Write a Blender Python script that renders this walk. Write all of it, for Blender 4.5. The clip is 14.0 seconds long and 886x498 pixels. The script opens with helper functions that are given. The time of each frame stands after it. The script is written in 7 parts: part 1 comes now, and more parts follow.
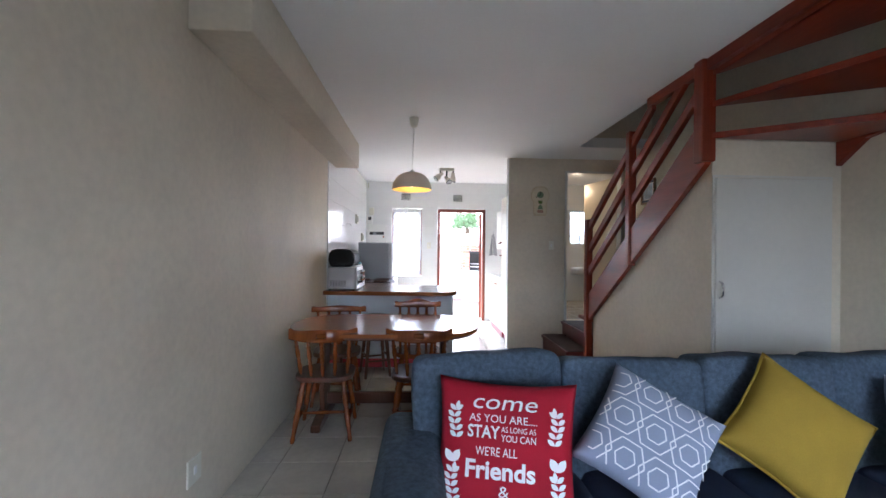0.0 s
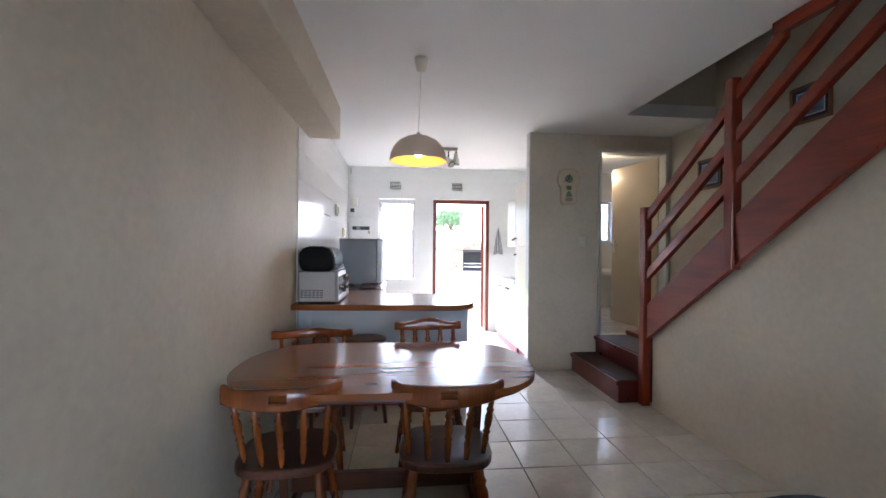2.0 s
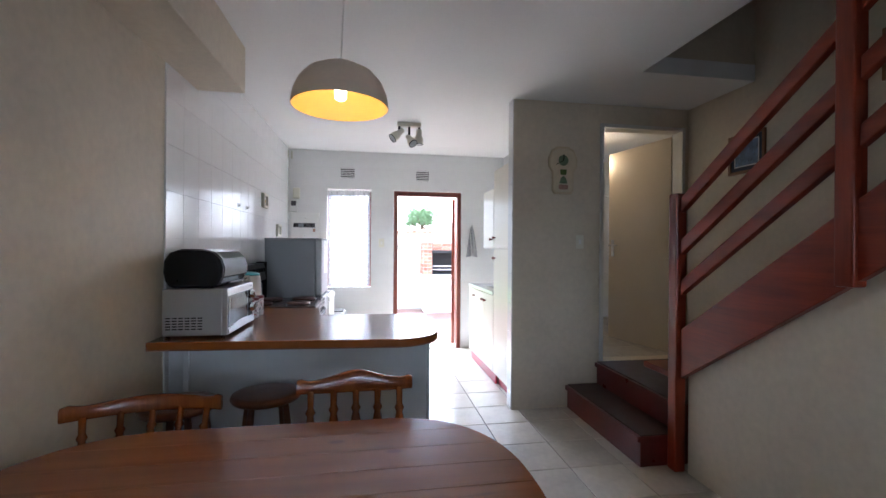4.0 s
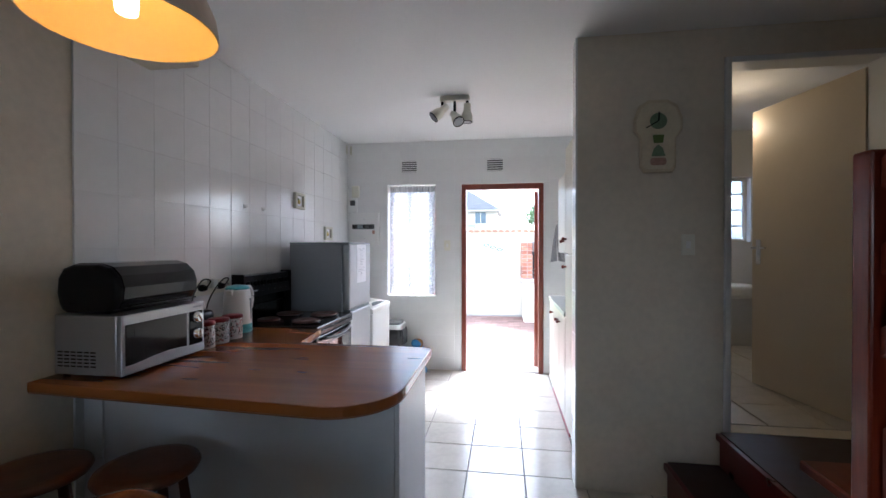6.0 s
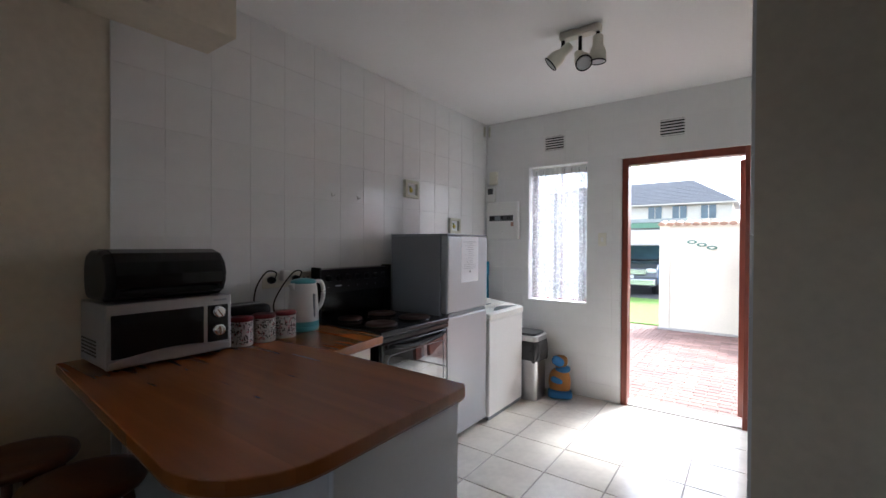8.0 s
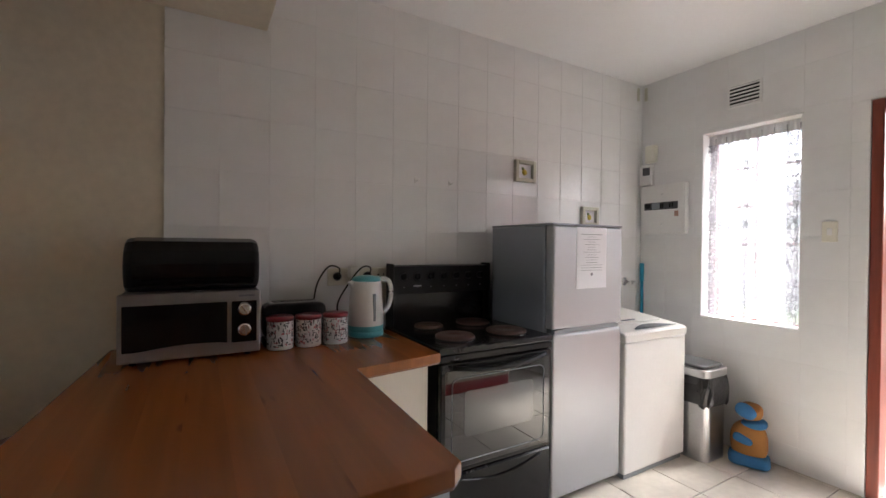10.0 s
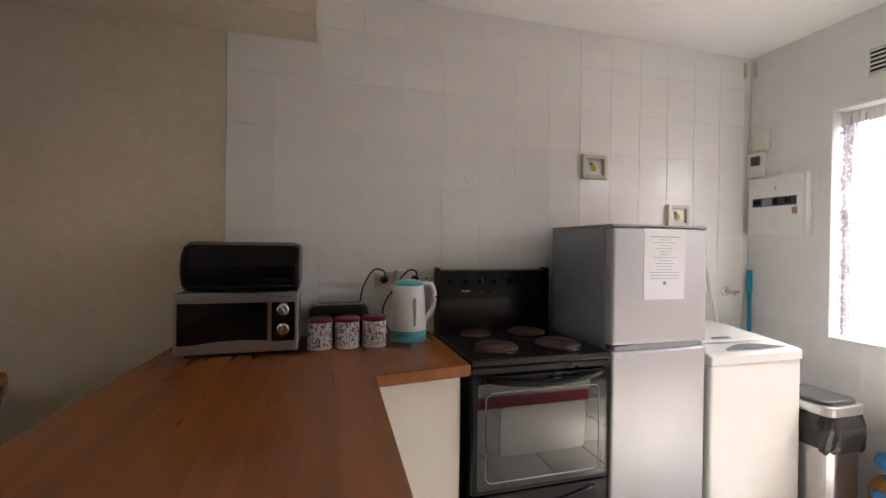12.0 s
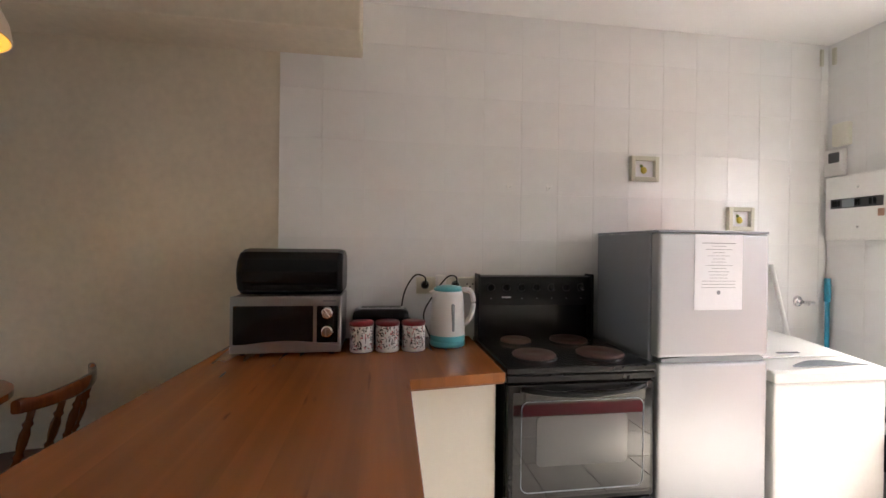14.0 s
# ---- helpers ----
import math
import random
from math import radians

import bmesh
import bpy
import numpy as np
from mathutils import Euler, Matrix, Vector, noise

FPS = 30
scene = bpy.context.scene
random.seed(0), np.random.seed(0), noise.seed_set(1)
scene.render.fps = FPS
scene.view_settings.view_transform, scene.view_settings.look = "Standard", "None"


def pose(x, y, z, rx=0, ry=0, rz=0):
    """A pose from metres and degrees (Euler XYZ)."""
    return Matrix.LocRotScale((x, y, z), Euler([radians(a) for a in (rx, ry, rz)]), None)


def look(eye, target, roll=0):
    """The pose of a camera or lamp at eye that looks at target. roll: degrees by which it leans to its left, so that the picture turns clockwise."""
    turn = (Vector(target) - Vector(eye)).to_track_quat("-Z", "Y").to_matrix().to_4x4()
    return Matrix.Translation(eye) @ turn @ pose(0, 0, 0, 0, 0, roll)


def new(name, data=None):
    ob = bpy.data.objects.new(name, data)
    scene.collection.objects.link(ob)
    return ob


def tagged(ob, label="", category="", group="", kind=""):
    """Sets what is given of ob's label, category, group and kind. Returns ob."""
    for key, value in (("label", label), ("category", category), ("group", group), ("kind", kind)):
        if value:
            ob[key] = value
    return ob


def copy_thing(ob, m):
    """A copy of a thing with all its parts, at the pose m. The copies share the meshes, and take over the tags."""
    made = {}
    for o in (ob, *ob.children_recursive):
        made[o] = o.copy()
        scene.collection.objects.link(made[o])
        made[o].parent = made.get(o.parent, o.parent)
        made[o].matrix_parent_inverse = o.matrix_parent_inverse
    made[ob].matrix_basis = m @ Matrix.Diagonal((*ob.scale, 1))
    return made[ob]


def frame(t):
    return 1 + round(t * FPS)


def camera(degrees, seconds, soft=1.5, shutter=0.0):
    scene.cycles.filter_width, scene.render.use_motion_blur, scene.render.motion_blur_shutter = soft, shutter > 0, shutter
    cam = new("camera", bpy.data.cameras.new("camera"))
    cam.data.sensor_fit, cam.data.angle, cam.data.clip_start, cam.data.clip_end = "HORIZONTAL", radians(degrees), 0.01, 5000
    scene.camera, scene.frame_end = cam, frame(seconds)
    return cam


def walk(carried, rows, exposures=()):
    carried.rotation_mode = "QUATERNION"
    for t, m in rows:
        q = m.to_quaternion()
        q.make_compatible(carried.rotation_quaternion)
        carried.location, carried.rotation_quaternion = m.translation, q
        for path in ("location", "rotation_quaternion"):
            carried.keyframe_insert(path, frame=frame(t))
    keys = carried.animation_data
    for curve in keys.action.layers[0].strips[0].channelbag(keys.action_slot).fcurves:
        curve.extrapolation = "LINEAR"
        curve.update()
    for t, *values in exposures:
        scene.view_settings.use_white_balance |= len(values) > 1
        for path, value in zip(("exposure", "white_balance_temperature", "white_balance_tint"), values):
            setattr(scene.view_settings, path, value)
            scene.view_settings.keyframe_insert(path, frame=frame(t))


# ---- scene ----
cam = camera(92.8, 14.0)
PATH = [
    (0, (-0.019, 0.055, 1.333), (0.078, 2.053, 1.337), 0.6),
    (0.5, (-0.088, 0.339, 1.331), (0.041, 2.335, 1.333), 0.6),
    (1, (-0.168, 0.65, 1.344), (-0.02, 2.644, 1.342), 0.6),
    (1.5, (-0.222, 0.977, 1.329), (-0.064, 2.971, 1.328), 0.6),
    (2, (-0.23, 1.283, 1.324), (-0.037, 3.273, 1.321), 0.5),
    (2.5, (-0.203, 1.591, 1.327), (0.05, 3.575, 1.328), 0.5),
    (3, (-0.187, 1.924, 1.322), (0.144, 3.896, 1.324), 0.5),
    (4.25, (0.09, 2.50, 1.358), (0.40, 4.476, 1.354), 0.3),
    (5.5, (0.53, 3.079, 1.414), (0.489, 5.078, 1.404), -0.1),
    (6, (0.735, 3.257, 1.401), (0.449, 5.236, 1.389), 0.0),
    (6.5, (0.886, 3.467, 1.395), (0.369, 5.399, 1.383), 0.0),
    (7, (1.014, 3.697, 1.377), (0.272, 5.554, 1.364), -0.1),
    (7.5, (1.11, 3.936, 1.364), (0.129, 5.679, 1.346), 0.1),
    (8, (1.141, 4.18, 1.357), (-0.033, 5.799, 1.338), 0.3),
    (9.25, (1.118, 4.695, 1.331), (-0.494, 5.879, 1.314), 0.5),
    (10.5, (1.046, 5.058, 1.308), (-0.745, 5.948, 1.293), 0.6),
    (11, (1.062, 5.119, 1.308), (-0.786, 5.884, 1.295), 0.6),
    (11.5, (1.073, 5.179, 1.314), (-0.819, 5.827, 1.303), 0.6),
    (12, (1.09, 5.24, 1.326), (-0.833, 5.792, 1.312), 0.7),
    (12.5, (1.107, 5.282, 1.344), (-0.838, 5.746, 1.324), 0.7),
    (13, (1.114, 5.305, 1.347), (-0.848, 5.691, 1.332), 0.7),
    (13.5, (1.12, 5.313, 1.343), (-0.852, 5.644, 1.336), 0.6),
    (14, (1.129, 5.315, 1.348), (-0.85, 5.607, 1.34), 0.7),
]
walk(cam, [(t, look(eye, target, roll)) for t, eye, target, roll in PATH],
     exposures=[(0.0, 4.6, 5480, 12), (1.5, 4.7, 5480, 12), (3.0, 4.53, 5450, 12), (5.5, 3.70, 5380, 11), (7.0, 3.42, 5450, 11), (8.0, 3.04, 5680, 11), (10.5, 3.70, 6370, 14), (12.0, 3.88, 6430, 14), (14.0, 4.27, 6500, 14)])

# ---- world, sun, large lights ----
world = bpy.data.worlds.new("sky")
scene.world = world
world.use_nodes = True
wn = world.node_tree
sky = wn.nodes.new("ShaderNodeTexSky")
sky.sky_type = "NISHITA"
sky.sun_disc = False
sky.sun_elevation, sky.sun_rotation = radians(58), radians(15)
sky.air_density, sky.dust_density = 1.0, 3.0
haze = wn.nodes.new("ShaderNodeHueSaturation")
haze.inputs["Saturation"].default_value = 0.4
wn.links.new(sky.outputs[0], haze.inputs["Color"])
wn.links.new(haze.outputs[0], wn.nodes["Background"].inputs[0])
wn.nodes["Background"].inputs[1].default_value = 0.12

sun = new("sun", bpy.data.lights.new("sun", "SUN"))
sun.data.energy, sun.data.angle, sun.data.color = 1.0, radians(10), (1.0, 0.95, 0.86)
sun.matrix_basis = look((6, 27, 33), (0.6, 7, 0))


def area_lamp(name, eye, target, w, h, watts, colour):
    ob = new(name, bpy.data.lights.new(name, "AREA"))
    ob.data.shape, ob.data.size, ob.data.size_y = "RECTANGLE", w, h
    ob.data.energy, ob.data.color = watts, colour
    ob.matrix_basis = look(eye, target)
    return ob


def bulb(name, at, watts, colour, size=0.03):
    ob = new(name, bpy.data.lights.new(name, "POINT"))
    ob.data.energy, ob.data.color, ob.data.shadow_soft_size = watts, colour, size
    ob.location = at
    return ob


# area lamps added to the daylight: assumed unseen glazing behind the walk's start, the window, the open back door; then
# the pendant and the bathroom lamp
area_lamp("rear_fill", (0.9, -2.12, 1.15), (0.9, -0.7, 0.0), 2.3, 1.9, 0.5, (1.0, 0.95, 0.90))
# added behind the net to strengthen the sky's light
area_lamp("window_sky_boost", (-0.31, 8.42, 1.42), (-0.31, 7.4, 1.30), 0.62, 1.3, 0.2, (0.97, 0.98, 1.0))
# added out of view over the back door to lift floor and ceiling
area_lamp("door_sky_boost", (0.71, 8.75, 2.75), (0.62, 6.6, 0.0), 1.3, 0.8, 8.5, (1.0, 0.99, 0.97))
bulb("pendant_bulb_light", (-0.128, 4.12, 1.972), 0.2, (1.0, 0.62, 0.22), 0.035)
bulb("bathroom_bulb_light", (2.45, 6.75, 2.30), 0.27, (1.0, 0.72, 0.42), 0.06)

# ---- materials ----


def mat(name, colour, rough=0.5, metal=0.0, vary=0.12, scale=3.0, grain=60.0, bump=0.05, coat=0.0, spec=0.5, dirt=None, island=False, obrand=0.0):
    """Plain painted, plastic, metal or fabric surface: stains at one scale, grain and relief at another."""
    m = bpy.data.materials.new(name)
    m.use_nodes = True
    nt = m.node_tree
    b = nt.nodes["Principled BSDF"]
    b.inputs["Metallic"].default_value = metal
    b.inputs["Coat Weight"].default_value = coat
    b.inputs["Specular IOR Level"].default_value = spec
    tc = nt.nodes.new("ShaderNodeTexCoord")
    n1 = nt.nodes.new("ShaderNodeTexNoise")
    n1.inputs["Scale"].default_value, n1.inputs["Detail"].default_value = scale, 5
    n2 = nt.nodes.new("ShaderNodeTexNoise")
    n2.inputs["Scale"].default_value, n2.inputs["Detail"].default_value = grain, 3
    nt.links.new(tc.outputs["Object"], n1.inputs["Vector"])
    nt.links.new(tc.outputs["Object"], n2.inputs["Vector"])
    mixf = nt.nodes.new("ShaderNodeMath")
    mixf.operation = "MULTIPLY_ADD"
    mixf.inputs[1].default_value, mixf.inputs[2].default_value = 0.35, 0.0
    nt.links.new(n2.outputs[0], mixf.inputs[0])
    addf = nt.nodes.new("ShaderNodeMath")
    addf.operation = "MULTIPLY_ADD"
    addf.inputs[1].default_value = 0.65
    nt.links.new(n1.outputs[0], addf.inputs[0])
    nt.links.new(mixf.outputs[0], addf.inputs[2])
    fac = addf.outputs[0]
    if obrand:
        oi = nt.nodes.new("ShaderNodeObjectInfo")
        ad = nt.nodes.new("ShaderNodeMath")
        ad.operation = "MULTIPLY_ADD"
        ad.inputs[1].default_value = obrand
        nt.links.new(oi.outputs["Random"], ad.inputs[0])
        sb = nt.nodes.new("ShaderNodeMath")
        sb.operation = "SUBTRACT"
        sb.inputs[1].default_value = obrand / 2
        nt.links.new(fac, sb.inputs[0])
        nt.links.new(sb.outputs[0], ad.inputs[2])
        fac = ad.outputs[0]
    ramp = nt.nodes.new("ShaderNodeValToRGB")
    lo = [c * (1 - vary) for c in colour] if dirt is None else dirt
    hi = [min(1, c * (1 + vary)) for c in colour]
    ramp.color_ramp.elements[0].position, ramp.color_ramp.elements[1].position = 0.3, 0.7
    ramp.color_ramp.elements[0].color = (*lo, 1)
    ramp.color_ramp.elements[1].color = (*hi, 1)
    nt.links.new(fac, ramp.inputs[0])
    nt.links.new(ramp.outputs[0], b.inputs["Base Color"])
    rr = nt.nodes.new("ShaderNodeMapRange")
    rr.inputs["To Min"].default_value, rr.inputs["To Max"].default_value = max(0.02, rough * 0.8), min(1, rough * 1.2)
    nt.links.new(n1.outputs[0], rr.inputs["Value"])
    nt.links.new(rr.outputs[0], b.inputs["Roughness"])
    if bump:
        bp = nt.nodes.new("ShaderNodeBump")
        bp.inputs["Strength"].default_value, bp.inputs["Distance"].default_value = bump, 0.004
        nt.links.new(n2.outputs[0], bp.inputs["Height"])
        nt.links.new(bp.outputs[0], b.inputs["Normal"])
    return m


def wood(name, dark, light, axis="x", rough=0.3, coat=0.3, knots=0.6, fine=1.0, lo=0.18, hi=0.68, checks=0.0):
    """Varnished wood: stretched grain, broad figure and scattered knots."""
    m = bpy.data.materials.new(name)
    m.use_nodes = True
    nt = m.node_tree
    b = nt.nodes["Principled BSDF"]
    b.inputs["Roughness"].default_value, b.inputs["Coat Weight"].default_value, b.inputs["Coat Roughness"].default_value = rough, coat, 0.15
    tc = nt.nodes.new("ShaderNodeTexCoord")
    oi = nt.nodes.new("ShaderNodeObjectInfo")
    off = nt.nodes.new("ShaderNodeVectorMath")
    off.operation = "MULTIPLY_ADD"
    off.inputs[1].default_value = (7.0, 5.0, 3.0)
    nt.links.new(oi.outputs["Random"], off.inputs[0])
    nt.links.new(tc.outputs["Object"], off.inputs[2])

    def stretched(s_along, s_across):
        mp = nt.nodes.new("ShaderNodeMapping")
        s = [s_across] * 3
        s["xyz".index(axis)] = s_along
        mp.inputs["Scale"].default_value = s
        nt.links.new(off.outputs[0], mp.inputs["Vector"])
        return mp.outputs[0]
    n1 = nt.nodes.new("ShaderNodeTexNoise")
    n1.inputs["Scale"].default_value, n1.inputs["Detail"].default_value, n1.inputs["Distortion"].default_value = 1.0, 6, 0.6
    nt.links.new(stretched(1.6 * fine, 14 * fine), n1.inputs["Vector"])
    n2 = nt.nodes.new("ShaderNodeTexNoise")
    n2.inputs["Scale"].default_value, n2.inputs["Detail"].default_value = 1.0, 4
    nt.links.new(stretched(5 * fine, 120 * fine), n2.inputs["Vector"])
    vo = nt.nodes.new("ShaderNodeTexVoronoi")
    vo.inputs["Scale"].default_value = 1.0
    nt.links.new(stretched(1.5, 6.0), vo.inputs["Vector"])
    kn = nt.nodes.new("ShaderNodeMapRange")
    kn.inputs["From Min"].default_value, kn.inputs["From Max"].default_value = 0.02, 0.10
    kn.inputs["To Min"].default_value, kn.inputs["To Max"].default_value = 1.0 - knots, 1.0
    nt.links.new(vo.outputs["Distance"], kn.inputs["Value"])
    mx = nt.nodes.new("ShaderNodeMath")
    mx.operation = "MULTIPLY_ADD"
    mx.inputs[1].default_value, mx.inputs[2].default_value = 0.35, 0.0
    nt.links.new(n2.outputs[0], mx.inputs[0])
    m2 = nt.nodes.new("ShaderNodeMath")
    m2.operation = "MULTIPLY_ADD"
    m2.inputs[1].default_value = 0.65
    nt.links.new(n1.outputs[0], m2.inputs[0])
    nt.links.new(mx.outputs[0], m2.inputs[2])
    m3 = nt.nodes.new("ShaderNodeMath")
    m3.operation = "MULTIPLY"
    nt.links.new(m2.outputs[0], m3.inputs[0])
    nt.links.new(kn.outputs[0], m3.inputs[1])
    if checks:
        n3 = nt.nodes.new("ShaderNodeTexNoise")
        n3.inputs["Scale"].default_value, n3.inputs["Detail"].default_value, n3.inputs["Distortion"].default_value = 1.0, 3, 0.9
        nt.links.new(stretched(3.2, 26.0), n3.inputs["Vector"])
        ck = nt.nodes.new("ShaderNodeMapRange")
        ck.inputs["From Min"].default_value, ck.inputs["From Max"].default_value = 0.26, 0.34
        ck.inputs["To Min"].default_value, ck.inputs["To Max"].default_value = 1.0 - checks, 1.0
        nt.links.new(n3.outputs[0], ck.inputs["Value"])
        m4 = nt.nodes.new("ShaderNodeMath")
        m4.operation = "MULTIPLY"
        nt.links.new(m3.outputs[0], m4.inputs[0])
        nt.links.new(ck.outputs[0], m4.inputs[1])
        m3 = m4
    ramp = nt.nodes.new("ShaderNodeValToRGB")
    b.inputs["Specular IOR Level"].default_value = 0.35
    ramp.color_ramp.elements[0].position, ramp.color_ramp.elements[1].position = lo, hi
    ramp.color_ramp.elements[0].color = (*dark, 1)
    ramp.color_ramp.elements[1].color = (*light, 1)
    mid = ramp.color_ramp.elements.new(lo + 0.48 * (hi - lo))
    mid.color = (*[(a * 0.45 + c * 0.55) for a, c in zip(dark, light)], 1)
    nt.links.new(m3.outputs[0], ramp.inputs[0])
    nt.links.new(ramp.outputs[0], b.inputs["Base Color"])
    bp = nt.nodes.new("ShaderNodeBump")
    bp.inputs["Strength"].default_value, bp.inputs["Distance"].default_value = 0.06, 0.002
    nt.links.new(n2.outputs[0], bp.inputs["Height"])
    nt.links.new(bp.outputs[0], b.inputs["Normal"])
    return m


def stave_wood(name, tone, deep, width, axis="x", rough=0.27, coat=0.2, fleck=0.75, spread=0.22):
    """Varnished pine in glued staves: each stave its own tone, soft figure, a few dark shakes and pin knots."""
    m = bpy.data.materials.new(name)
    m.use_nodes = True
    nt = m.node_tree
    b = nt.nodes["Principled BSDF"]
    b.inputs["Coat Weight"].default_value, b.inputs["Coat Roughness"].default_value, b.inputs["Specular IOR Level"].default_value = coat, 0.18, 0.35

    def node(kind, **values):
        n = nt.nodes.new(kind)
        for k, v in values.items():
            n.inputs[k].default_value = v
        return n

    def math_node(op, a, c):
        n = nt.nodes.new("ShaderNodeMath")
        n.operation = op
        for k, v in enumerate((a, c)):
            if isinstance(v, (int, float)):
                n.inputs[k].default_value = v
            else:
                nt.links.new(v, n.inputs[k])
        return n.outputs[0]

    tc, oi, sep = nt.nodes.new("ShaderNodeTexCoord"), nt.nodes.new("ShaderNodeObjectInfo"), nt.nodes.new("ShaderNodeSeparateXYZ")
    nt.links.new(tc.outputs["Object"], sep.inputs[0])
    along, across = ("X", "Y") if axis == "x" else ("Y", "X")
    index = math_node("FLOOR", math_node("DIVIDE", sep.outputs[across], width), 0)
    seed = math_node("ADD", math_node("MULTIPLY", index, 7.31), math_node("MULTIPLY", oi.outputs["Random"], 53.0))
    wn_ = nt.nodes.new("ShaderNodeTexWhiteNoise")
    wn_.noise_dimensions = "1D"
    nt.links.new(seed, wn_.inputs["W"])

    def noise_at(s_along, s_across, detail, bend_=0.0):
        co = nt.nodes.new("ShaderNodeCombineXYZ")
        nt.links.new(math_node("ADD", math_node("MULTIPLY", sep.outputs[along], s_along), math_node("MULTIPLY", seed, 3.7)), co.inputs[0])
        nt.links.new(math_node("MULTIPLY", sep.outputs[across], s_across), co.inputs[1])
        nt.links.new(seed, co.inputs[2])
        n = node("ShaderNodeTexNoise", Scale=1.0, Detail=detail, Distortion=bend_)
        nt.links.new(co.outputs[0], n.inputs["Vector"])
        return n.outputs[0], co.outputs[0]

    def ramped(v, a, c, lo, hi):
        n = node("ShaderNodeMapRange", **{"From Min": a, "From Max": c, "To Min": lo, "To Max": hi})
        nt.links.new(v, n.inputs["Value"])
        return n.outputs[0]

    figure, _ = noise_at(0.9, 11.0, 2, 0.4)
    fine, _ = noise_at(2.5, 60.0, 1)
    shake, _ = noise_at(3.0, 26.0, 1, 0.4)
    _, spot = noise_at(2.6, 6.0, 0)
    vo = node("ShaderNodeTexVoronoi", Scale=1.0)
    nt.links.new(spot, vo.inputs["Vector"])
    v = math_node("ADD", math_node("MULTIPLY", wn_.outputs["Value"], spread), ramped(figure, 0.3, 0.7, 0.14, 0.42))
    v = math_node("ADD", v, ramped(fine, 0.25, 0.75, 0.0, 0.09))
    mix = nt.nodes.new("ShaderNodeValToRGB")
    mix.color_ramp.elements[0].position, mix.color_ramp.elements[1].position = 0.05, 0.75
    mix.color_ramp.elements[0].color, mix.color_ramp.elements[1].color = (*[0.54 * c for c in tone], 1), (*tone, 1)
    nt.links.new(v, mix.inputs[0])
    dark = math_node("MAXIMUM", ramped(shake, 0.25, 0.17, 0.0, fleck), ramped(vo.outputs["Distance"], 0.085, 0.045, 0.0, fleck))
    col = nt.nodes.new("ShaderNodeMix")
    col.data_type = "RGBA"
    nt.links.new(dark, col.inputs["Factor"])
    nt.links.new(mix.outputs[0], col.inputs["A"])
    col.inputs["B"].default_value = (*deep, 1)
    nt.links.new(col.outputs["Result"], b.inputs["Base Color"])
    b.inputs["Roughness"].default_value = rough
    return m


def glow(name, colour, strength):
    m = bpy.data.materials.new(name)
    m.use_nodes = True
    b = m.node_tree.nodes["Principled BSDF"]
    b.inputs["Base Color"].default_value = (*colour, 1)
    b.inputs["Emission Color"].default_value = (*colour, 1)
    b.inputs["Emission Strength"].default_value = strength
    return m


def glass(name, colour=(1, 1, 1), rough=0.0):
    m = bpy.data.materials.new(name)
    m.use_nodes = True
    b = m.node_tree.nodes["Principled BSDF"]
    b.inputs["Base Color"].default_value = (*colour, 1)
    b.inputs["Transmission Weight"].default_value = 1.0
    b.inputs["Roughness"].default_value, b.inputs["IOR"].default_value = rough, 1.1
    return m


def lace(name, thread=(0.75, 0.76, 0.8), scale=22, thin=0.5, thick=1.05):
    """Sheer net curtain: a woven flower pattern lets more or less light through."""
    m = bpy.data.materials.new(name)
    m.use_nodes = True
    nt = m.node_tree
    nt.nodes.remove(nt.nodes["Principled BSDF"])
    out = nt.nodes["Material Output"]
    tl = nt.nodes.new("ShaderNodeBsdfTranslucent")
    tl.inputs[0].default_value = (*[0.56 * c for c in thread], 1)
    df = nt.nodes.new("ShaderNodeBsdfDiffuse")
    df.inputs[0].default_value = (*thread, 1)
    a = nt.nodes.new("ShaderNodeMixShader")
    a.inputs[0].default_value = 0.6
    nt.links.new(tl.outputs[0], a.inputs[1])
    nt.links.new(df.outputs[0], a.inputs[2])
    tp = nt.nodes.new("ShaderNodeBsdfTransparent")
    tc = nt.nodes.new("ShaderNodeTexCoord")
    vo = nt.nodes.new("ShaderNodeTexVoronoi")
    vo.feature = "DISTANCE_TO_EDGE"
    vo.inputs["Scale"].default_value = scale
    wv = nt.nodes.new("ShaderNodeTexNoise")
    wv.inputs["Scale"].default_value = 16
    nt.links.new(tc.outputs["Object"], vo.inputs["Vector"])
    nt.links.new(tc.outputs["Object"], wv.inputs["Vector"])
    mr = nt.nodes.new("ShaderNodeMapRange")
    mr.inputs["From Min"].default_value, mr.inputs["From Max"].default_value = 0.02, 0.09
    mr.inputs["To Min"].default_value, mr.inputs["To Max"].default_value = thick, thin
    nt.links.new(vo.outputs["Distance"], mr.inputs["Value"])
    mm = nt.nodes.new("ShaderNodeMath")
    mm.operation = "MULTIPLY_ADD"
    mm.inputs[1].default_value, mm.inputs[2].default_value = 0.5, 0.0
    nt.links.new(wv.outputs[0], mm.inputs[0])
    ad = nt.nodes.new("ShaderNodeMath")
    ad.operation = "MULTIPLY_ADD"
    ad.inputs[1].default_value = 0.7
    nt.links.new(mr.outputs[0], ad.inputs[0])
    nt.links.new(mm.outputs[0], ad.inputs[2])
    fin = nt.nodes.new("ShaderNodeMixShader")
    nt.links.new(ad.outputs[0], fin.inputs[0])
    nt.links.new(tp.outputs[0], fin.inputs[1])
    nt.links.new(a.outputs[0], fin.inputs[2])
    nt.links.new(fin.outputs[0], out.inputs[0])
    return m


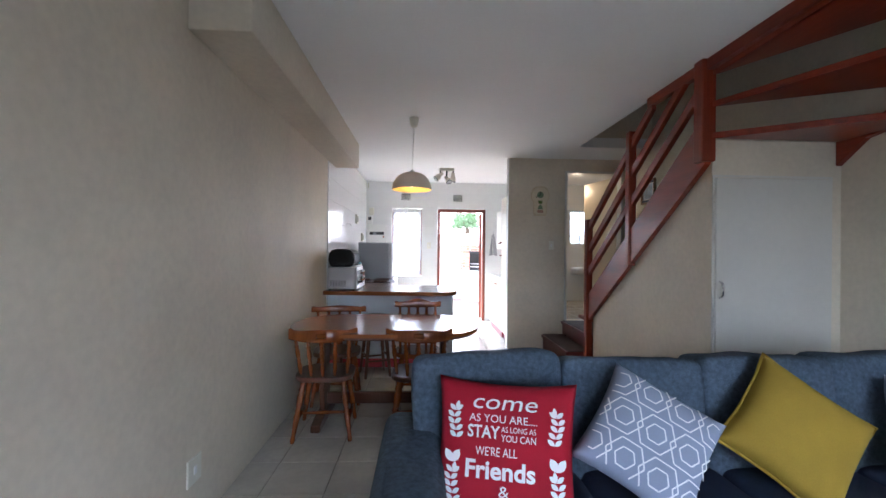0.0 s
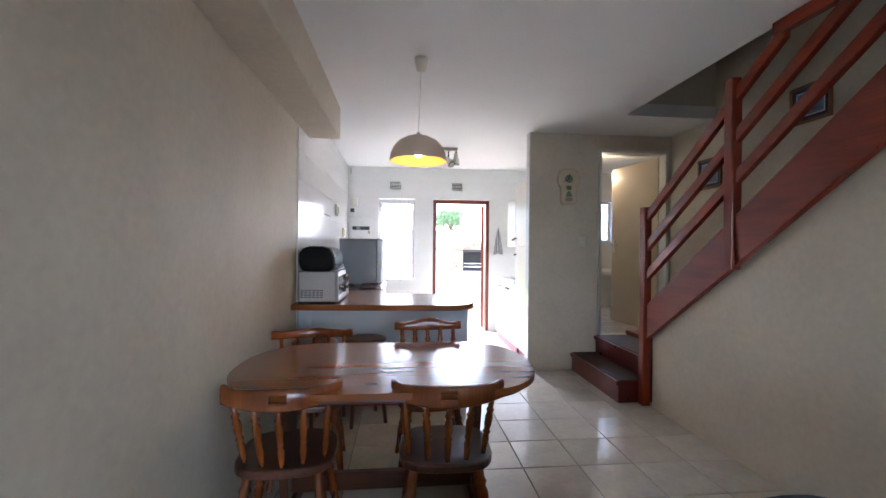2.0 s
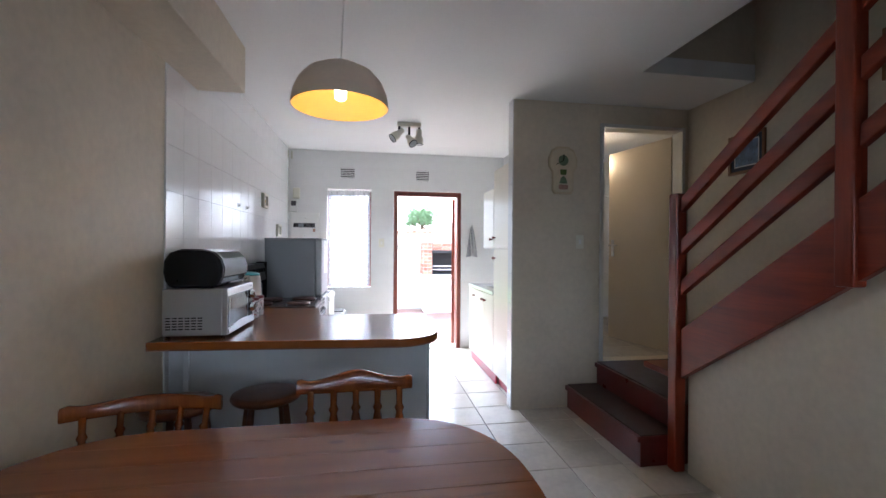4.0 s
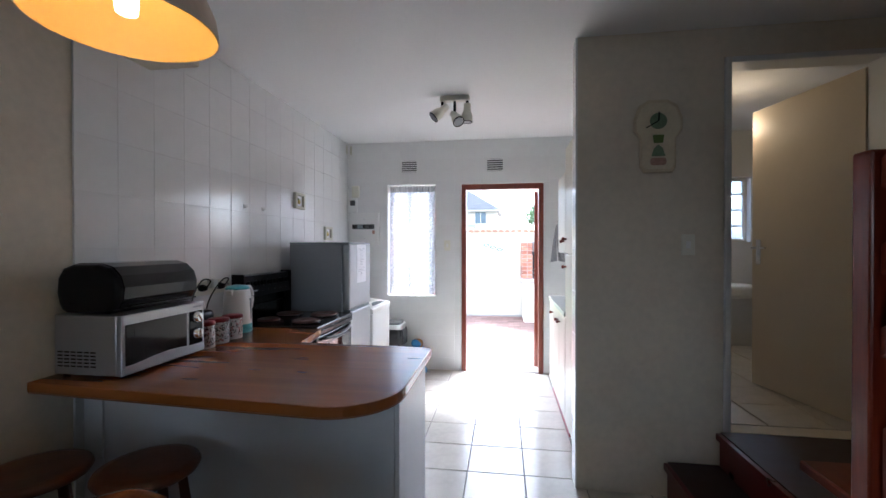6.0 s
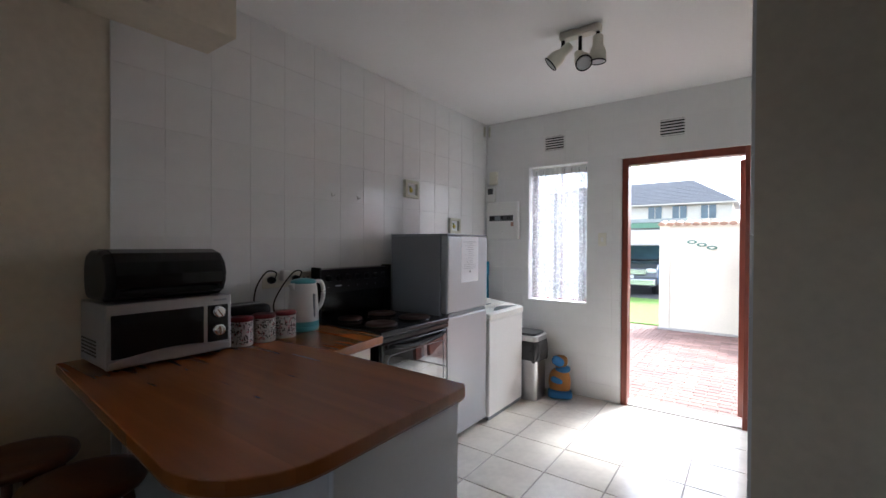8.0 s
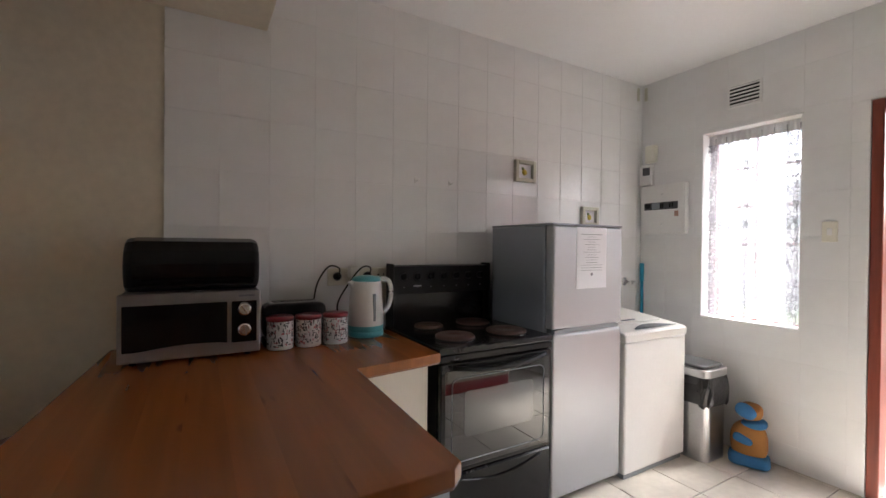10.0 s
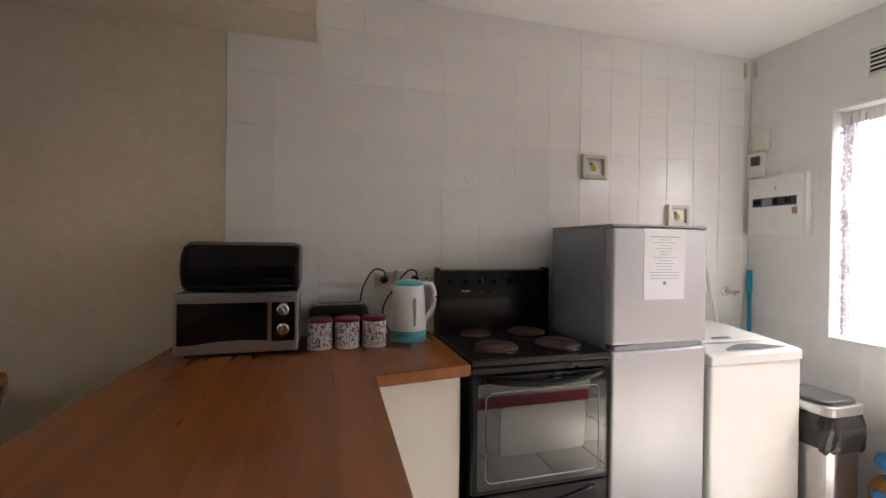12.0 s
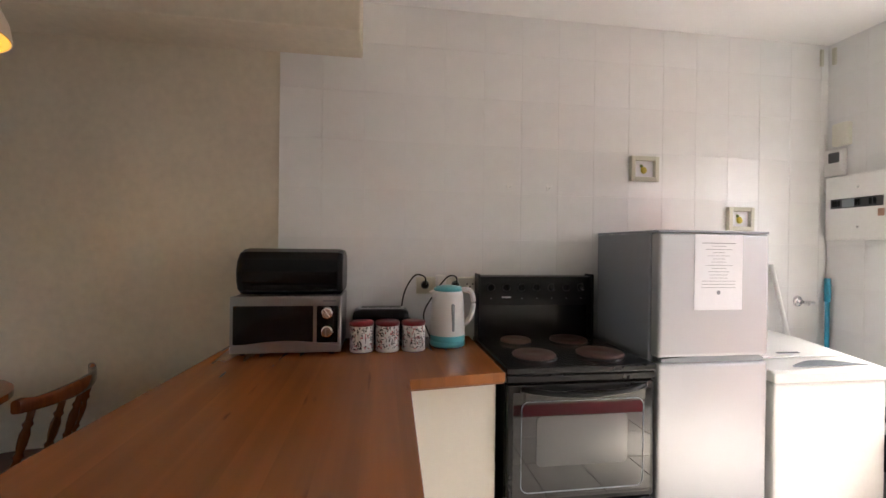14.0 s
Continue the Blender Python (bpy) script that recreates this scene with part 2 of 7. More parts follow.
PLASTER = mat("cream_plaster", (0.67, 0.60, 0.485), 0.55, vary=0.11, scale=1.7, grain=28, bump=0.34, spec=0.35)
PLASTER_W = mat("white_wall_paint", (0.79, 0.79, 0.78), 0.5, vary=0.04, scale=1.5, grain=40, bump=0.18, spec=0.35)
CEIL = mat("ceiling_paint", (0.84, 0.84, 0.83), 0.7, vary=0.03, scale=1.2, grain=50, bump=0.12, spec=0.3)
WTILE = mat("painted_wall_tile", (0.79, 0.79, 0.785), 0.16, vary=0.03, scale=2, grain=14, bump=0.06, obrand=0.03)
GROUT = mat("tile_grout", (0.76, 0.76, 0.755), 0.6, vary=0.06)
FTILE = mat("floor_tile", (0.60, 0.56, 0.49), 0.2, vary=0.10, scale=6, grain=25, bump=0.05, obrand=0.35)
FGROUT = mat("floor_grout", (0.27, 0.25, 0.23), 0.85, vary=0.2)
WOOD_TABLE = stave_wood("table_wood", (0.33, 0.102, 0.022), (0.05, 0.012, 0.004), 0.114, "x", 0.22, 0.35, 0.4, 0.14)
WOOD_CHAIR = wood("chair_wood", (0.075, 0.017, 0.005), (0.27, 0.074, 0.015), "z", 0.26, 0.5, 0.2)
WOOD_DARK = wood("dark_seat_wood", (0.035, 0.012, 0.007), (0.11, 0.038, 0.018), "x", 0.3, 0.4, 0.2)
WOOD_STAIR = wood("stair_wood", (0.055, 0.006, 0.003), (0.27, 0.039, 0.014), "y", 0.3, 0.2, 0.75, 1.0, 0.14, 0.64)
WOOD_POST = wood("stair_post_wood", (0.06, 0.007, 0.003), (0.28, 0.041, 0.014), "z", 0.3, 0.2, 0.5, 1.0, 0.14, 0.64)
RED_STEP = mat("red_stoep_paint", (0.13, 0.016, 0.014), 0.3, vary=0.2, scale=8, bump=0.05, coat=0.2)
STEP_DARK = mat("dark_step_top", (0.045, 0.022, 0.018), 0.55, vary=0.2, scale=10)
WOOD_TOP = stave_wood("worktop_pine", (0.36, 0.118, 0.026), (0.045, 0.012, 0.004), 0.092, "x", 0.27, 0.18, 0.5, 0.18)
WOOD_EDGE = wood("worktop_edging", (0.10, 0.035, 0.012), (0.30, 0.13, 0.05), "x", 0.35, 0.2, 0.2)
WOOD_STOOL = wood("stool_wood", (0.04, 0.014, 0.007), (0.13, 0.042, 0.016), "x", 0.35, 0.25, 0.4)
DOORWOOD = wood("door_frame_wood", (0.09, 0.014, 0.008), (0.24, 0.055, 0.03), "z", 0.35, 0.3, 0.3)
PANEL = mat("white_panel", (0.66, 0.68, 0.70), 0.35, vary=0.03, bump=0.02)
CREAMDOOR = mat("cream_melamine", (0.74, 0.69, 0.59), 0.35, vary=0.03, bump=0.02)
CUPDOOR = mat("off_white_door_paint", (0.62, 0.60, 0.545), 0.4, vary=0.04, grain=30, bump=0.08)
WHITEDOOR = mat("white_door_paint", (0.72, 0.72, 0.70), 0.4, vary=0.03, grain=30, bump=0.06)
BATHDOOR = mat("cream_door_paint", (0.72, 0.63, 0.49), 0.4, vary=0.03, grain=30, bump=0.05)
KICK = mat("red_kickboard", (0.40, 0.025, 0.04), 0.35, vary=0.1)
SOFA = mat("blue_grey_weave", (0.066, 0.091, 0.128), 0.9, vary=0.45, scale=55, grain=240, bump=0.7, spec=0.2)
SOFA_SEAT = mat("navy_weave", (0.03, 0.038, 0.065), 0.9, vary=0.25, scale=25, grain=220, bump=0.5, spec=0.2)
REDCLOTH = mat("red_cotton", (0.36, 0.012, 0.028), 0.85, vary=0.12, scale=8, grain=260, bump=0.3, spec=0.2)
YELCLOTH = mat("mustard_cotton", (0.32, 0.215, 0.030), 0.9, vary=0.12, scale=8, grain=240, bump=0.35, spec=0.2)
GREYCLOTH = mat("grey_blue_cotton", (0.27, 0.31, 0.42), 0.85, vary=0.08, scale=8, grain=240, bump=0.3, spec=0.2)
PRINT = mat("white_print", (0.80, 0.80, 0.82), 0.8, vary=0.04, grain=200, bump=0.1, spec=0.2)
BLACK = mat("black_plastic", (0.007, 0.007, 0.008), 0.3, spec=0.2, vary=0.2, scale=8, bump=0.03)
BLACKGLOSS = mat("black_gloss", (0.007, 0.007, 0.008), 0.12, vary=0.2, scale=5, bump=0.0, coat=0.15, spec=0.3)
BLACKENAMEL = mat("black_enamel", (0.010, 0.010, 0.011), 0.2, vary=0.06, scale=4, bump=0.0, coat=0.08, spec=0.3)
OVENGLASS = mat("oven_glass", (0.012, 0.012, 0.013), 0.02, vary=0.0, bump=0.0, coat=0.6, spec=0.7)
# base greyed to stand in for the inner pane's stronger floor reflection
OVENPANE = mat("oven_inner_glass", (0.048, 0.048, 0.048), 0.02, vary=0.0, bump=0.0, coat=0.8, spec=0.9)
IRON = mat("hot_plate_iron", (0.075, 0.036, 0.027), 0.6, metal=0.0, vary=0.2, scale=18, bump=0.15)
STEEL = mat("brushed_steel", (0.55, 0.55, 0.56), 0.3, metal=1.0, vary=0.12, scale=6, grain=120, bump=0.05)
CHROME = mat("chrome", (0.75, 0.75, 0.76), 0.12, metal=1.0, vary=0.05, bump=0.0)
SILVER = mat("silver_paint", (0.43, 0.44, 0.455), 0.36, metal=0.4, vary=0.05, scale=2, grain=200, bump=0.03)
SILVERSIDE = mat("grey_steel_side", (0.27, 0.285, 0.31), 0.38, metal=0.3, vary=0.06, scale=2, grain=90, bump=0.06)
OVENSILVER = mat("brushed_silver_front", (0.40, 0.40, 0.41), 0.3, metal=0.8, vary=0.06, scale=2, grain=200, bump=0.03)
WHITEP = mat("white_plastic", (0.78, 0.78, 0.76), 0.35, vary=0.04, bump=0.02)
AGEDWHITE = mat("yellowed_white_plastic", (0.74, 0.72, 0.62), 0.35, vary=0.06, scale=4, bump=0.02)
WASHTOP = mat("slightly_yellowed_enamel", (0.78, 0.775, 0.735), 0.3, vary=0.06, scale=4, bump=0.02)
DARKGREY = mat("dark_grey_plastic", (0.06, 0.062, 0.066), 0.35, vary=0.08, bump=0.02)
LIDGREY = mat("grey_lid_plastic", (0.25, 0.28, 0.30), 0.25, vary=0.08, bump=0.02)
TEAL = mat("teal_plastic", (0.10, 0.42, 0.48), 0.3, vary=0.06, bump=0.02)
BLUEP = mat("blue_plastic", (0.02, 0.30, 0.48), 0.35, vary=0.08, bump=0.02)
TINWHITE = mat("printed_tin", (0.66, 0.65, 0.64), 0.3, vary=0.1, scale=60, grain=120, bump=0.0)
TINRED = mat("red_tin_lid", (0.17, 0.010, 0.015), 0.3, vary=0.1, bump=0.02)
TINMARK = mat("dark_tin_print", (0.035, 0.035, 0.04), 0.4, vary=0.1, bump=0.0)
TINPINK = mat("red_tin_print", (0.45, 0.10, 0.12), 0.4, vary=0.1, bump=0.0)
# beige raised to stand in for bulb light coming through the shade
SHADE = mat("pendant_shade_lit_beige", (0.83, 0.69, 0.56), 0.4, vary=0.06, bump=0.02)
SHADEIN = mat("pendant_shade_lining", (0.80, 0.52, 0.17), 0.5, vary=0.04, bump=0.02)
BULB = glow("lit_bulb", (1.0, 0.80, 0.42), 1.1)
PAPER = mat("white_paper", (0.80, 0.80, 0.83), 0.7, vary=0.03, bump=0.02)
INK = mat("grey_ink", (0.22, 0.22, 0.25), 0.7, vary=0.1, bump=0.0)
GREENPRINT = mat("green_print", (0.17, 0.24, 0.14), 0.6, vary=0.3, scale=30, bump=0.0)
CLOCKFACE = mat("cream_clock_face", (0.66, 0.58, 0.42), 0.5, vary=0.12, scale=14, bump=0.02)
PINKPRINT = mat("pink_print", (0.42, 0.25, 0.19), 0.6, vary=0.3, scale=40, bump=0.0)
CLOCKRIM = mat("pale_clock_rim", (0.60, 0.50, 0.34), 0.45, vary=0.1, scale=20, bump=0.05)
GILT = wood("gilt_frame_wood", (0.10, 0.04, 0.02), (0.26, 0.12, 0.05), "y", 0.35, 0.3, 0.1)
NAVYMAT = mat("navy_mount", (0.015, 0.025, 0.06), 0.7, vary=0.1)
SEAPIC = mat("blue_picture", (0.14, 0.24, 0.42), 0.3, vary=0.7, scale=14, grain=60, bump=0.0)
LEMON = mat("yellow_lemon", (0.55, 0.42, 0.05), 0.4, vary=0.2, scale=30)
LEAFP = mat("green_leaf_paint", (0.10, 0.16, 0.03), 0.5, vary=0.2)
FRAMEW = mat("pale_frame", (0.55, 0.54, 0.44), 0.45, vary=0.06, grain=80, bump=0.05)
BAG = mat("black_bin_bag", (0.022, 0.022, 0.024), 0.3, vary=0.3, scale=20, grain=40, bump=0.5)
TOYBLUE = mat("blue_cloth", (0.035, 0.16, 0.36), 0.85, vary=0.15, grain=180, bump=0.3)
TOYORANGE = mat("ochre_cloth", (0.33, 0.145, 0.035), 0.85, vary=0.2, grain=180, bump=0.3)
LACE = lace("net_curtain")
# grey threads stand in for the net looking dark against the light
LACE_FOLD = lace("lace_fold", (0.32, 0.31, 0.33), 34, 0.0, 1.1)
PANE = glass("window_pane")
# tint and blur added to hold back daylight from the bathroom
DIM_PANE = glass("dimming_pane", (0.32, 0.38, 0.45), 0.45)
CLOTH = mat("tea_towel_cloth", (0.36, 0.36, 0.38), 0.9, vary=0.35, scale=38, grain=120, bump=0.3)
REDKNOB = wood("red_knob_wood", (0.10, 0.012, 0.008), (0.24, 0.04, 0.02), "x", 0.3, 0.3, 0.0)
EXTWHITE = mat("exterior_cream_paint", (0.74, 0.69, 0.57), 0.75, vary=0.06, scale=1.5, grain=30, bump=0.3)
BRICK = mat("face_brick", (0.40, 0.17, 0.11), 0.8, vary=0.35, scale=6, grain=60, bump=0.4, obrand=0.6)
PAVER = mat("clay_paver", (0.21, 0.125, 0.10), 0.85, vary=0.25, scale=7, grain=70, bump=0.4, obrand=0.6)
SANDJ = mat("paving_sand", (0.17, 0.14, 0.115), 0.95, vary=0.2)
CONCRETE = mat("concrete", (0.42, 0.40, 0.37), 0.85, vary=0.15, scale=4, grain=50, bump=0.3)
SOOT = mat("sooty_steel", (0.02, 0.02, 0.02), 0.7, vary=0.3)
GRASS = mat("lawn", (0.12, 0.22, 0.03), 0.95, vary=0.35, scale=9, grain=120, bump=0.8)
LEAF = mat("tree_leaf", (0.14, 0.21, 0.09), 0.7, vary=0.4, scale=8, obrand=0.3)
BARK = mat("bark", (0.16, 0.11, 0.07), 0.9, vary=0.3, scale=12, grain=60, bump=0.8)
ROOFT = mat("grey_roof_tile", (0.34, 0.34, 0.345), 0.7, vary=0.2, scale=8, obrand=0.3)
TERRA = mat("terracotta", (0.33, 0.20, 0.14), 0.8, vary=0.25, scale=9, obrand=0.5)
ASPHALT = mat("asphalt", (0.055, 0.055, 0.055), 0.9, vary=0.2, scale=3, grain=90, bump=0.5)
CARPAINT = mat("dark_car_paint", (0.11, 0.115, 0.125), 0.2, vary=0.05, metal=0.3, coat=0.8, bump=0.0)
CARSILVER = mat("silver_car_trim", (0.6, 0.6, 0.6), 0.25, metal=0.9, vary=0.05, bump=0.0)
TYRE = mat("tyre_rubber", (0.02, 0.02, 0.02), 0.8, vary=0.2)
WINDGLASS = mat("dark_glazing", (0.06, 0.11, 0.14), 0.06, vary=0.3, scale=2, bump=0.0, spec=0.8)
GREENSTEEL = mat("green_fascia", (0.12, 0.22, 0.17), 0.5, vary=0.1)

# ---- building helpers ----
BASE = {}


def box(bm, x0, x1, y0, y1, z0, z1, bevel=0.0, seg=1, m=None):
    r = bmesh.ops.create_cube(bm, size=1.0)
    vs = r["verts"]
    t = Matrix.Translation(((x0 + x1) / 2, (y0 + y1) / 2, (z0 + z1) / 2)) @ Matrix.Diagonal((x1 - x0, y1 - y0, z1 - z0, 1))
    bmesh.ops.transform(bm, matrix=(m @ t if m is not None else t), verts=vs)
    if bevel:
        es = list({e for v in vs for e in v.link_edges})
        bmesh.ops.bevel(bm, geom=es, offset=bevel, segments=seg, affect="EDGES", profile=0.5)
    return bm


def bx(*a, **k):
    return box(bmesh.new(), *a, **k)


def lathe(bm, profile, m=None, seg=16, caps=True):
    """Turned solid: profile of (radius, height) from bottom to top."""
    m = m or Matrix.Identity(4)
    rings = []
    for r, z in profile:
        rings.append([bm.verts.new(m @ Vector((r * math.cos(2 * math.pi * i / seg), r * math.sin(2 * math.pi * i / seg), z))) for i in range(seg)])
    for a, b in zip(rings, rings[1:]):
        for i in range(seg):
            f = bm.faces.new((a[i], a[(i + 1) % seg], b[(i + 1) % seg], b[i]))
            f.smooth = True
    if caps:
        bm.faces.new(rings[0][::-1])
        bm.faces.new(rings[-1])
    return bm


def rod(bm, p0, p1, profile, seg=12):
    """Turned solid between two points; profile of (radius, share of the length)."""
    p0, p1 = Vector(p0), Vector(p1)
    d = p1 - p0
    m = Matrix.Translation(p0) @ d.to_track_quat("Z", "Y").to_matrix().to_4x4()
    return lathe(bm, [(r, s * d.length) for r, s in profile], m, seg)


def cyl(bm, p0, p1, r, seg=14):
    return rod(bm, p0, p1, [(r, 0), (r, 1)], seg)


def tube(bm, pts, r, seg=8):
    """A bent round bar or cable along points."""
    pts = [Vector(p) for p in pts]
    rings = []
    for i, p in enumerate(pts):
        d = (pts[min(i + 1, len(pts) - 1)] - pts[max(i - 1, 0)]).normalized()
        q = d.to_track_quat("Z", "Y")
        rings.append([bm.verts.new(p + q @ Vector((r * math.cos(2 * math.pi * k / seg), r * math.sin(2 * math.pi * k / seg), 0))) for k in range(seg)])
    for a, b in zip(rings, rings[1:]):
        for k in range(seg):
            bm.faces.new((a[k], a[(k + 1) % seg], b[(k + 1) % seg], b[k])).smooth = True
    bm.faces.new(rings[0][::-1])
    bm.faces.new(rings[-1])
    return bm


def bend(ctrl, n=10):
    """Smooth run of points through control points (Catmull-Rom)."""
    c = [Vector(p) for p in ctrl]
    c = [c[0]] + c + [c[-1]]
    out = []
    for i in range(1, len(c) - 2):
        for k in range(n):
            t = k / n
            a, b, d, e = c[i - 1], c[i], c[i + 1], c[i + 2]
            out.append(0.5 * ((2 * b) + (d - a) * t + (2 * a - 5 * b + 4 * d - e) * t * t + (3 * b - a - 3 * d + e) * t ** 3))
    return out + [c[-2]]


def prism(bm, pts, lo, hi, plane="xy", bevel=0.0, seg=2):
    """Extruded outline: pts in the plane, lo and hi along the third axis."""
    def at(p, h):
        return {"xy": (p[0], p[1], h), "yz": (h, p[0], p[1]), "xz": (p[0], h, p[1])}[plane]
    a = [bm.verts.new(at(p, lo)) for p in pts]
    b = [bm.verts.new(at(p, hi)) for p in pts]
    n = len(pts)
    fs = [bm.faces.new(a[::-1]), bm.faces.new(b)]
    for i in range(n):
        fs.append(bm.faces.new((a[i], a[(i + 1) % n], b[(i + 1) % n], b[i])))
    bmesh.ops.recalc_face_normals(bm, faces=fs)
    if bevel:
        es = [e for f in fs[:2] for e in f.edges]
        bmesh.ops.bevel(bm, geom=es, offset=bevel, segments=seg, affect="EDGES", profile=0.5)
    return bm


def rounded(x0, x1, y0, y1, r, n=6):
    """Outline of a rounded rectangle; r is one radius or four (from x1,y1 counter-clockwise)."""
    rs = r if isinstance(r, (tuple, list)) else (r,) * 4
    pts = []
    for (cx, cy, a0), q in zip(((x1, y1, 0), (x0, y1, 90), (x0, y0, 180), (x1, y0, 270)), rs):
        sx, sy = (-1 if cx == x1 else 1), (-1 if cy == y1 else 1)
        if q <= 0:
            pts.append((cx, cy))
            continue
        for k in range(n + 1):
            a = radians(a0 + 90 * k / n)
            pts.append((cx + sx * q + q * math.cos(a), cy + sy * q + q * math.sin(a)))
    return pts


def puff(bm, size, m=None, power=5.0, n=10, wobble=0.0, seed=0.0):
    """A stuffed rounded block of the given size about its middle."""
    m = m or Matrix.Identity(4)
    old = len(bm.verts)
    for axis in range(3):
        for side in (-1, 1):
            grid = []
            for i in range(n + 1):
                row = []
                for k in range(n + 1):
                    c = [0.0, 0.0, 0.0]
                    c[axis], c[axis - 2], c[axis - 1] = side, side * (2 * i / n - 1), 2 * k / n - 1
                    row.append(bm.verts.new(c))
                grid.append(row)
            for i in range(n):
                for k in range(n):
                    bm.faces.new((grid[i][k], grid[i + 1][k], grid[i + 1][k + 1], grid[i][k + 1]))
    bmesh.ops.remove_doubles(bm, verts=list(bm.verts)[old:], dist=1e-5)
    vs = list(bm.verts)[old:]
    for v in vs:
        p = v.co
        s = (abs(p.x) ** power + abs(p.y) ** power + abs(p.z) ** power) ** (-1 / power)
        q = Vector((p.x * s * size[0] / 2, p.y * s * size[1] / 2, p.z * s * size[2] / 2))
        if wobble:
            w = noise.noise(q * 5 + Vector((seed, seed, 0)))
            q += p.normalized() * wobble * w
        v.co = m @ q
        for f in v.link_faces:
            f.smooth = True
    return bm


def finish(name, bm, material):
    me = bpy.data.meshes.new(name)
    bm.normal_update()
    bm.to_mesh(me)
    bm.free()
    if material:
        me.materials.append(material)
    return me


def part(name, bm, material, parent, label=""):
    base = BASE[parent.name]
    bmesh.ops.translate(bm, verts=bm.verts, vec=-base)
    ob = new(name, finish(name, bm, material))
    ob.parent = parent
    BASE[ob.name] = base
    return tagged(ob, label)


def thing(name, at, label, category, group="", kind=""):
    """An empty at the base of a thing; its parts are given in world metres."""
    ob = new(name)
    ob.location = at
    ob.empty_display_size = 0.1
    BASE[ob.name] = Vector(at)
    return tagged(ob, label, category, group, kind)


def solid(name, bm, material, label, category, group="", kind="", at=None):
    """A thing of one mesh, its origin at its base."""
    vs = [v.co for v in bm.verts]
    if at is None:
        lo = [min(v[i] for v in vs) for i in range(3)]
        hi = [max(v[i] for v in vs) for i in range(3)]
        at = Vector(((lo[0] + hi[0]) / 2, (lo[1] + hi[1]) / 2, lo[2]))
    at = Vector(at)
    bmesh.ops.translate(bm, verts=bm.verts, vec=-at)
    ob = new(name, finish(name, bm, material))
    ob.location = at
    BASE[ob.name] = at
    return tagged(ob, label, category, group, kind)


def structure(name, bm, material, label, category):
    return solid(name, bm, material, label, category, kind="structure", at=(0, 0, 0))


def lettering(text, size, bold=0.0):
    """The built-in font's outline as a flat bmesh, its lower left at the origin, and its width."""
    cu = bpy.data.curves.new("lettering", "FONT")
    cu.body, cu.size, cu.offset, cu.resolution_u = text, size, bold, 3
    ob = new("lettering", cu)
    bpy.context.view_layer.update()
    me = bpy.data.meshes.new_from_object(ob.evaluated_get(bpy.context.evaluated_depsgraph_get()))
    bm = bmesh.new()
    bm.from_mesh(me)
    bpy.data.objects.remove(ob)
    bpy.data.curves.remove(cu)
    bpy.data.meshes.remove(me)
    xs = [v.co.x for v in bm.verts]
    bmesh.ops.translate(bm, verts=bm.verts, vec=(-min(xs), 0, 0))
    return bm, max(xs) - min(xs)


def minus(rects, hole):
    """Rectangles (u0, u1, v0, v1) with a rectangular hole cut out."""
    out = []
    a0, a1, b0, b1 = hole
    for u0, u1, v0, v1 in rects:
        if u1 <= a0 or u0 >= a1 or v1 <= b0 or v0 >= b1:
            out.append((u0, u1, v0, v1))
            continue
        if v0 < b0:
            out.append((u0, u1, v0, b0))
        if v1 > b1:
            out.append((u0, u1, b1, v1))
        w0, w1 = max(v0, b0), min(v1, b1)
        if u0 < a0:
            out.append((u0, a0, w0, w1))
        if u1 > a1:
            out.append((a1, u1, w0, w1))
    return [r for r in out if r[1] - r[0] > 0.012 and r[3] - r[2] > 0.012]


TILES = {}


def tile_piece(parent, name, centre, w, h, turn, material, thick=0.008, chamfer=0.002):
    """One tile as an object of its own; alike sizes share their mesh. turn: 4x4 matrix, tile's face towards its +z."""
    key = (name, round(w, 3), round(h, 3), material.name)
    if key not in TILES:
        bm = bmesh.new()
        lo = [bm.verts.new((sx * w / 2, sy * h / 2, 0)) for sx, sy in ((-1, -1), (1, -1), (1, 1), (-1, 1))]
        md = [bm.verts.new((sx * w / 2, sy * h / 2, thick - chamfer)) for sx, sy in ((-1, -1), (1, -1), (1, 1), (-1, 1))]
        hi = [bm.verts.new((sx * (w / 2 - chamfer), sy * (h / 2 - chamfer), thick)) for sx, sy in ((-1, -1), (1, -1), (1, 1), (-1, 1))]
        for a, b in ((lo, md), (md, hi)):
            for i in range(4):
                bm.faces.new((a[i], a[(i + 1) % 4], b[(i + 1) % 4], b[i]))
        bm.faces.new(hi)
        TILES[key] = finish(name, bm, material)
    ob = new(name, TILES[key])
    ob.matrix_basis = Matrix.Translation(Vector(centre) - BASE[parent.name]) @ turn
    ob.parent = parent
    return ob

# ---- large structure ----
LX, TX, BY, RX = -1.082, -1.073, 8.005, 2.78      # side wall, tile face, back wall, stair-side wall
CZ, PY, PX = 2.60, 5.772, 1.153                # ceiling, pier face, pier edge
REAR = -2.2
WIN = (-0.597, -0.037, 0.826, 2.11)
DOOR = (0.258, 1.168, 0.0, 2.104)

floor = structure("floor", bx(LX - 0.2, RX + 1.0, REAR - 0.2, BY + 0.18, -0.2, -0.006), FGROUT, "cream ceramic floor tiles with dark grout", "floor")
wall_left = structure("wall_left", bx(LX - 0.2, LX, REAR - 0.2, BY + 0.2, -0.1, CZ + 0.1), PLASTER, "cream painted plaster side wall", "wall")
tile_panel = structure("wall_tiling", bx(LX, TX - 0.0016, 4.808, BY, 0.0, CZ), GROUT, "white painted ceramic tiles on the kitchen wall", "wall tiles")


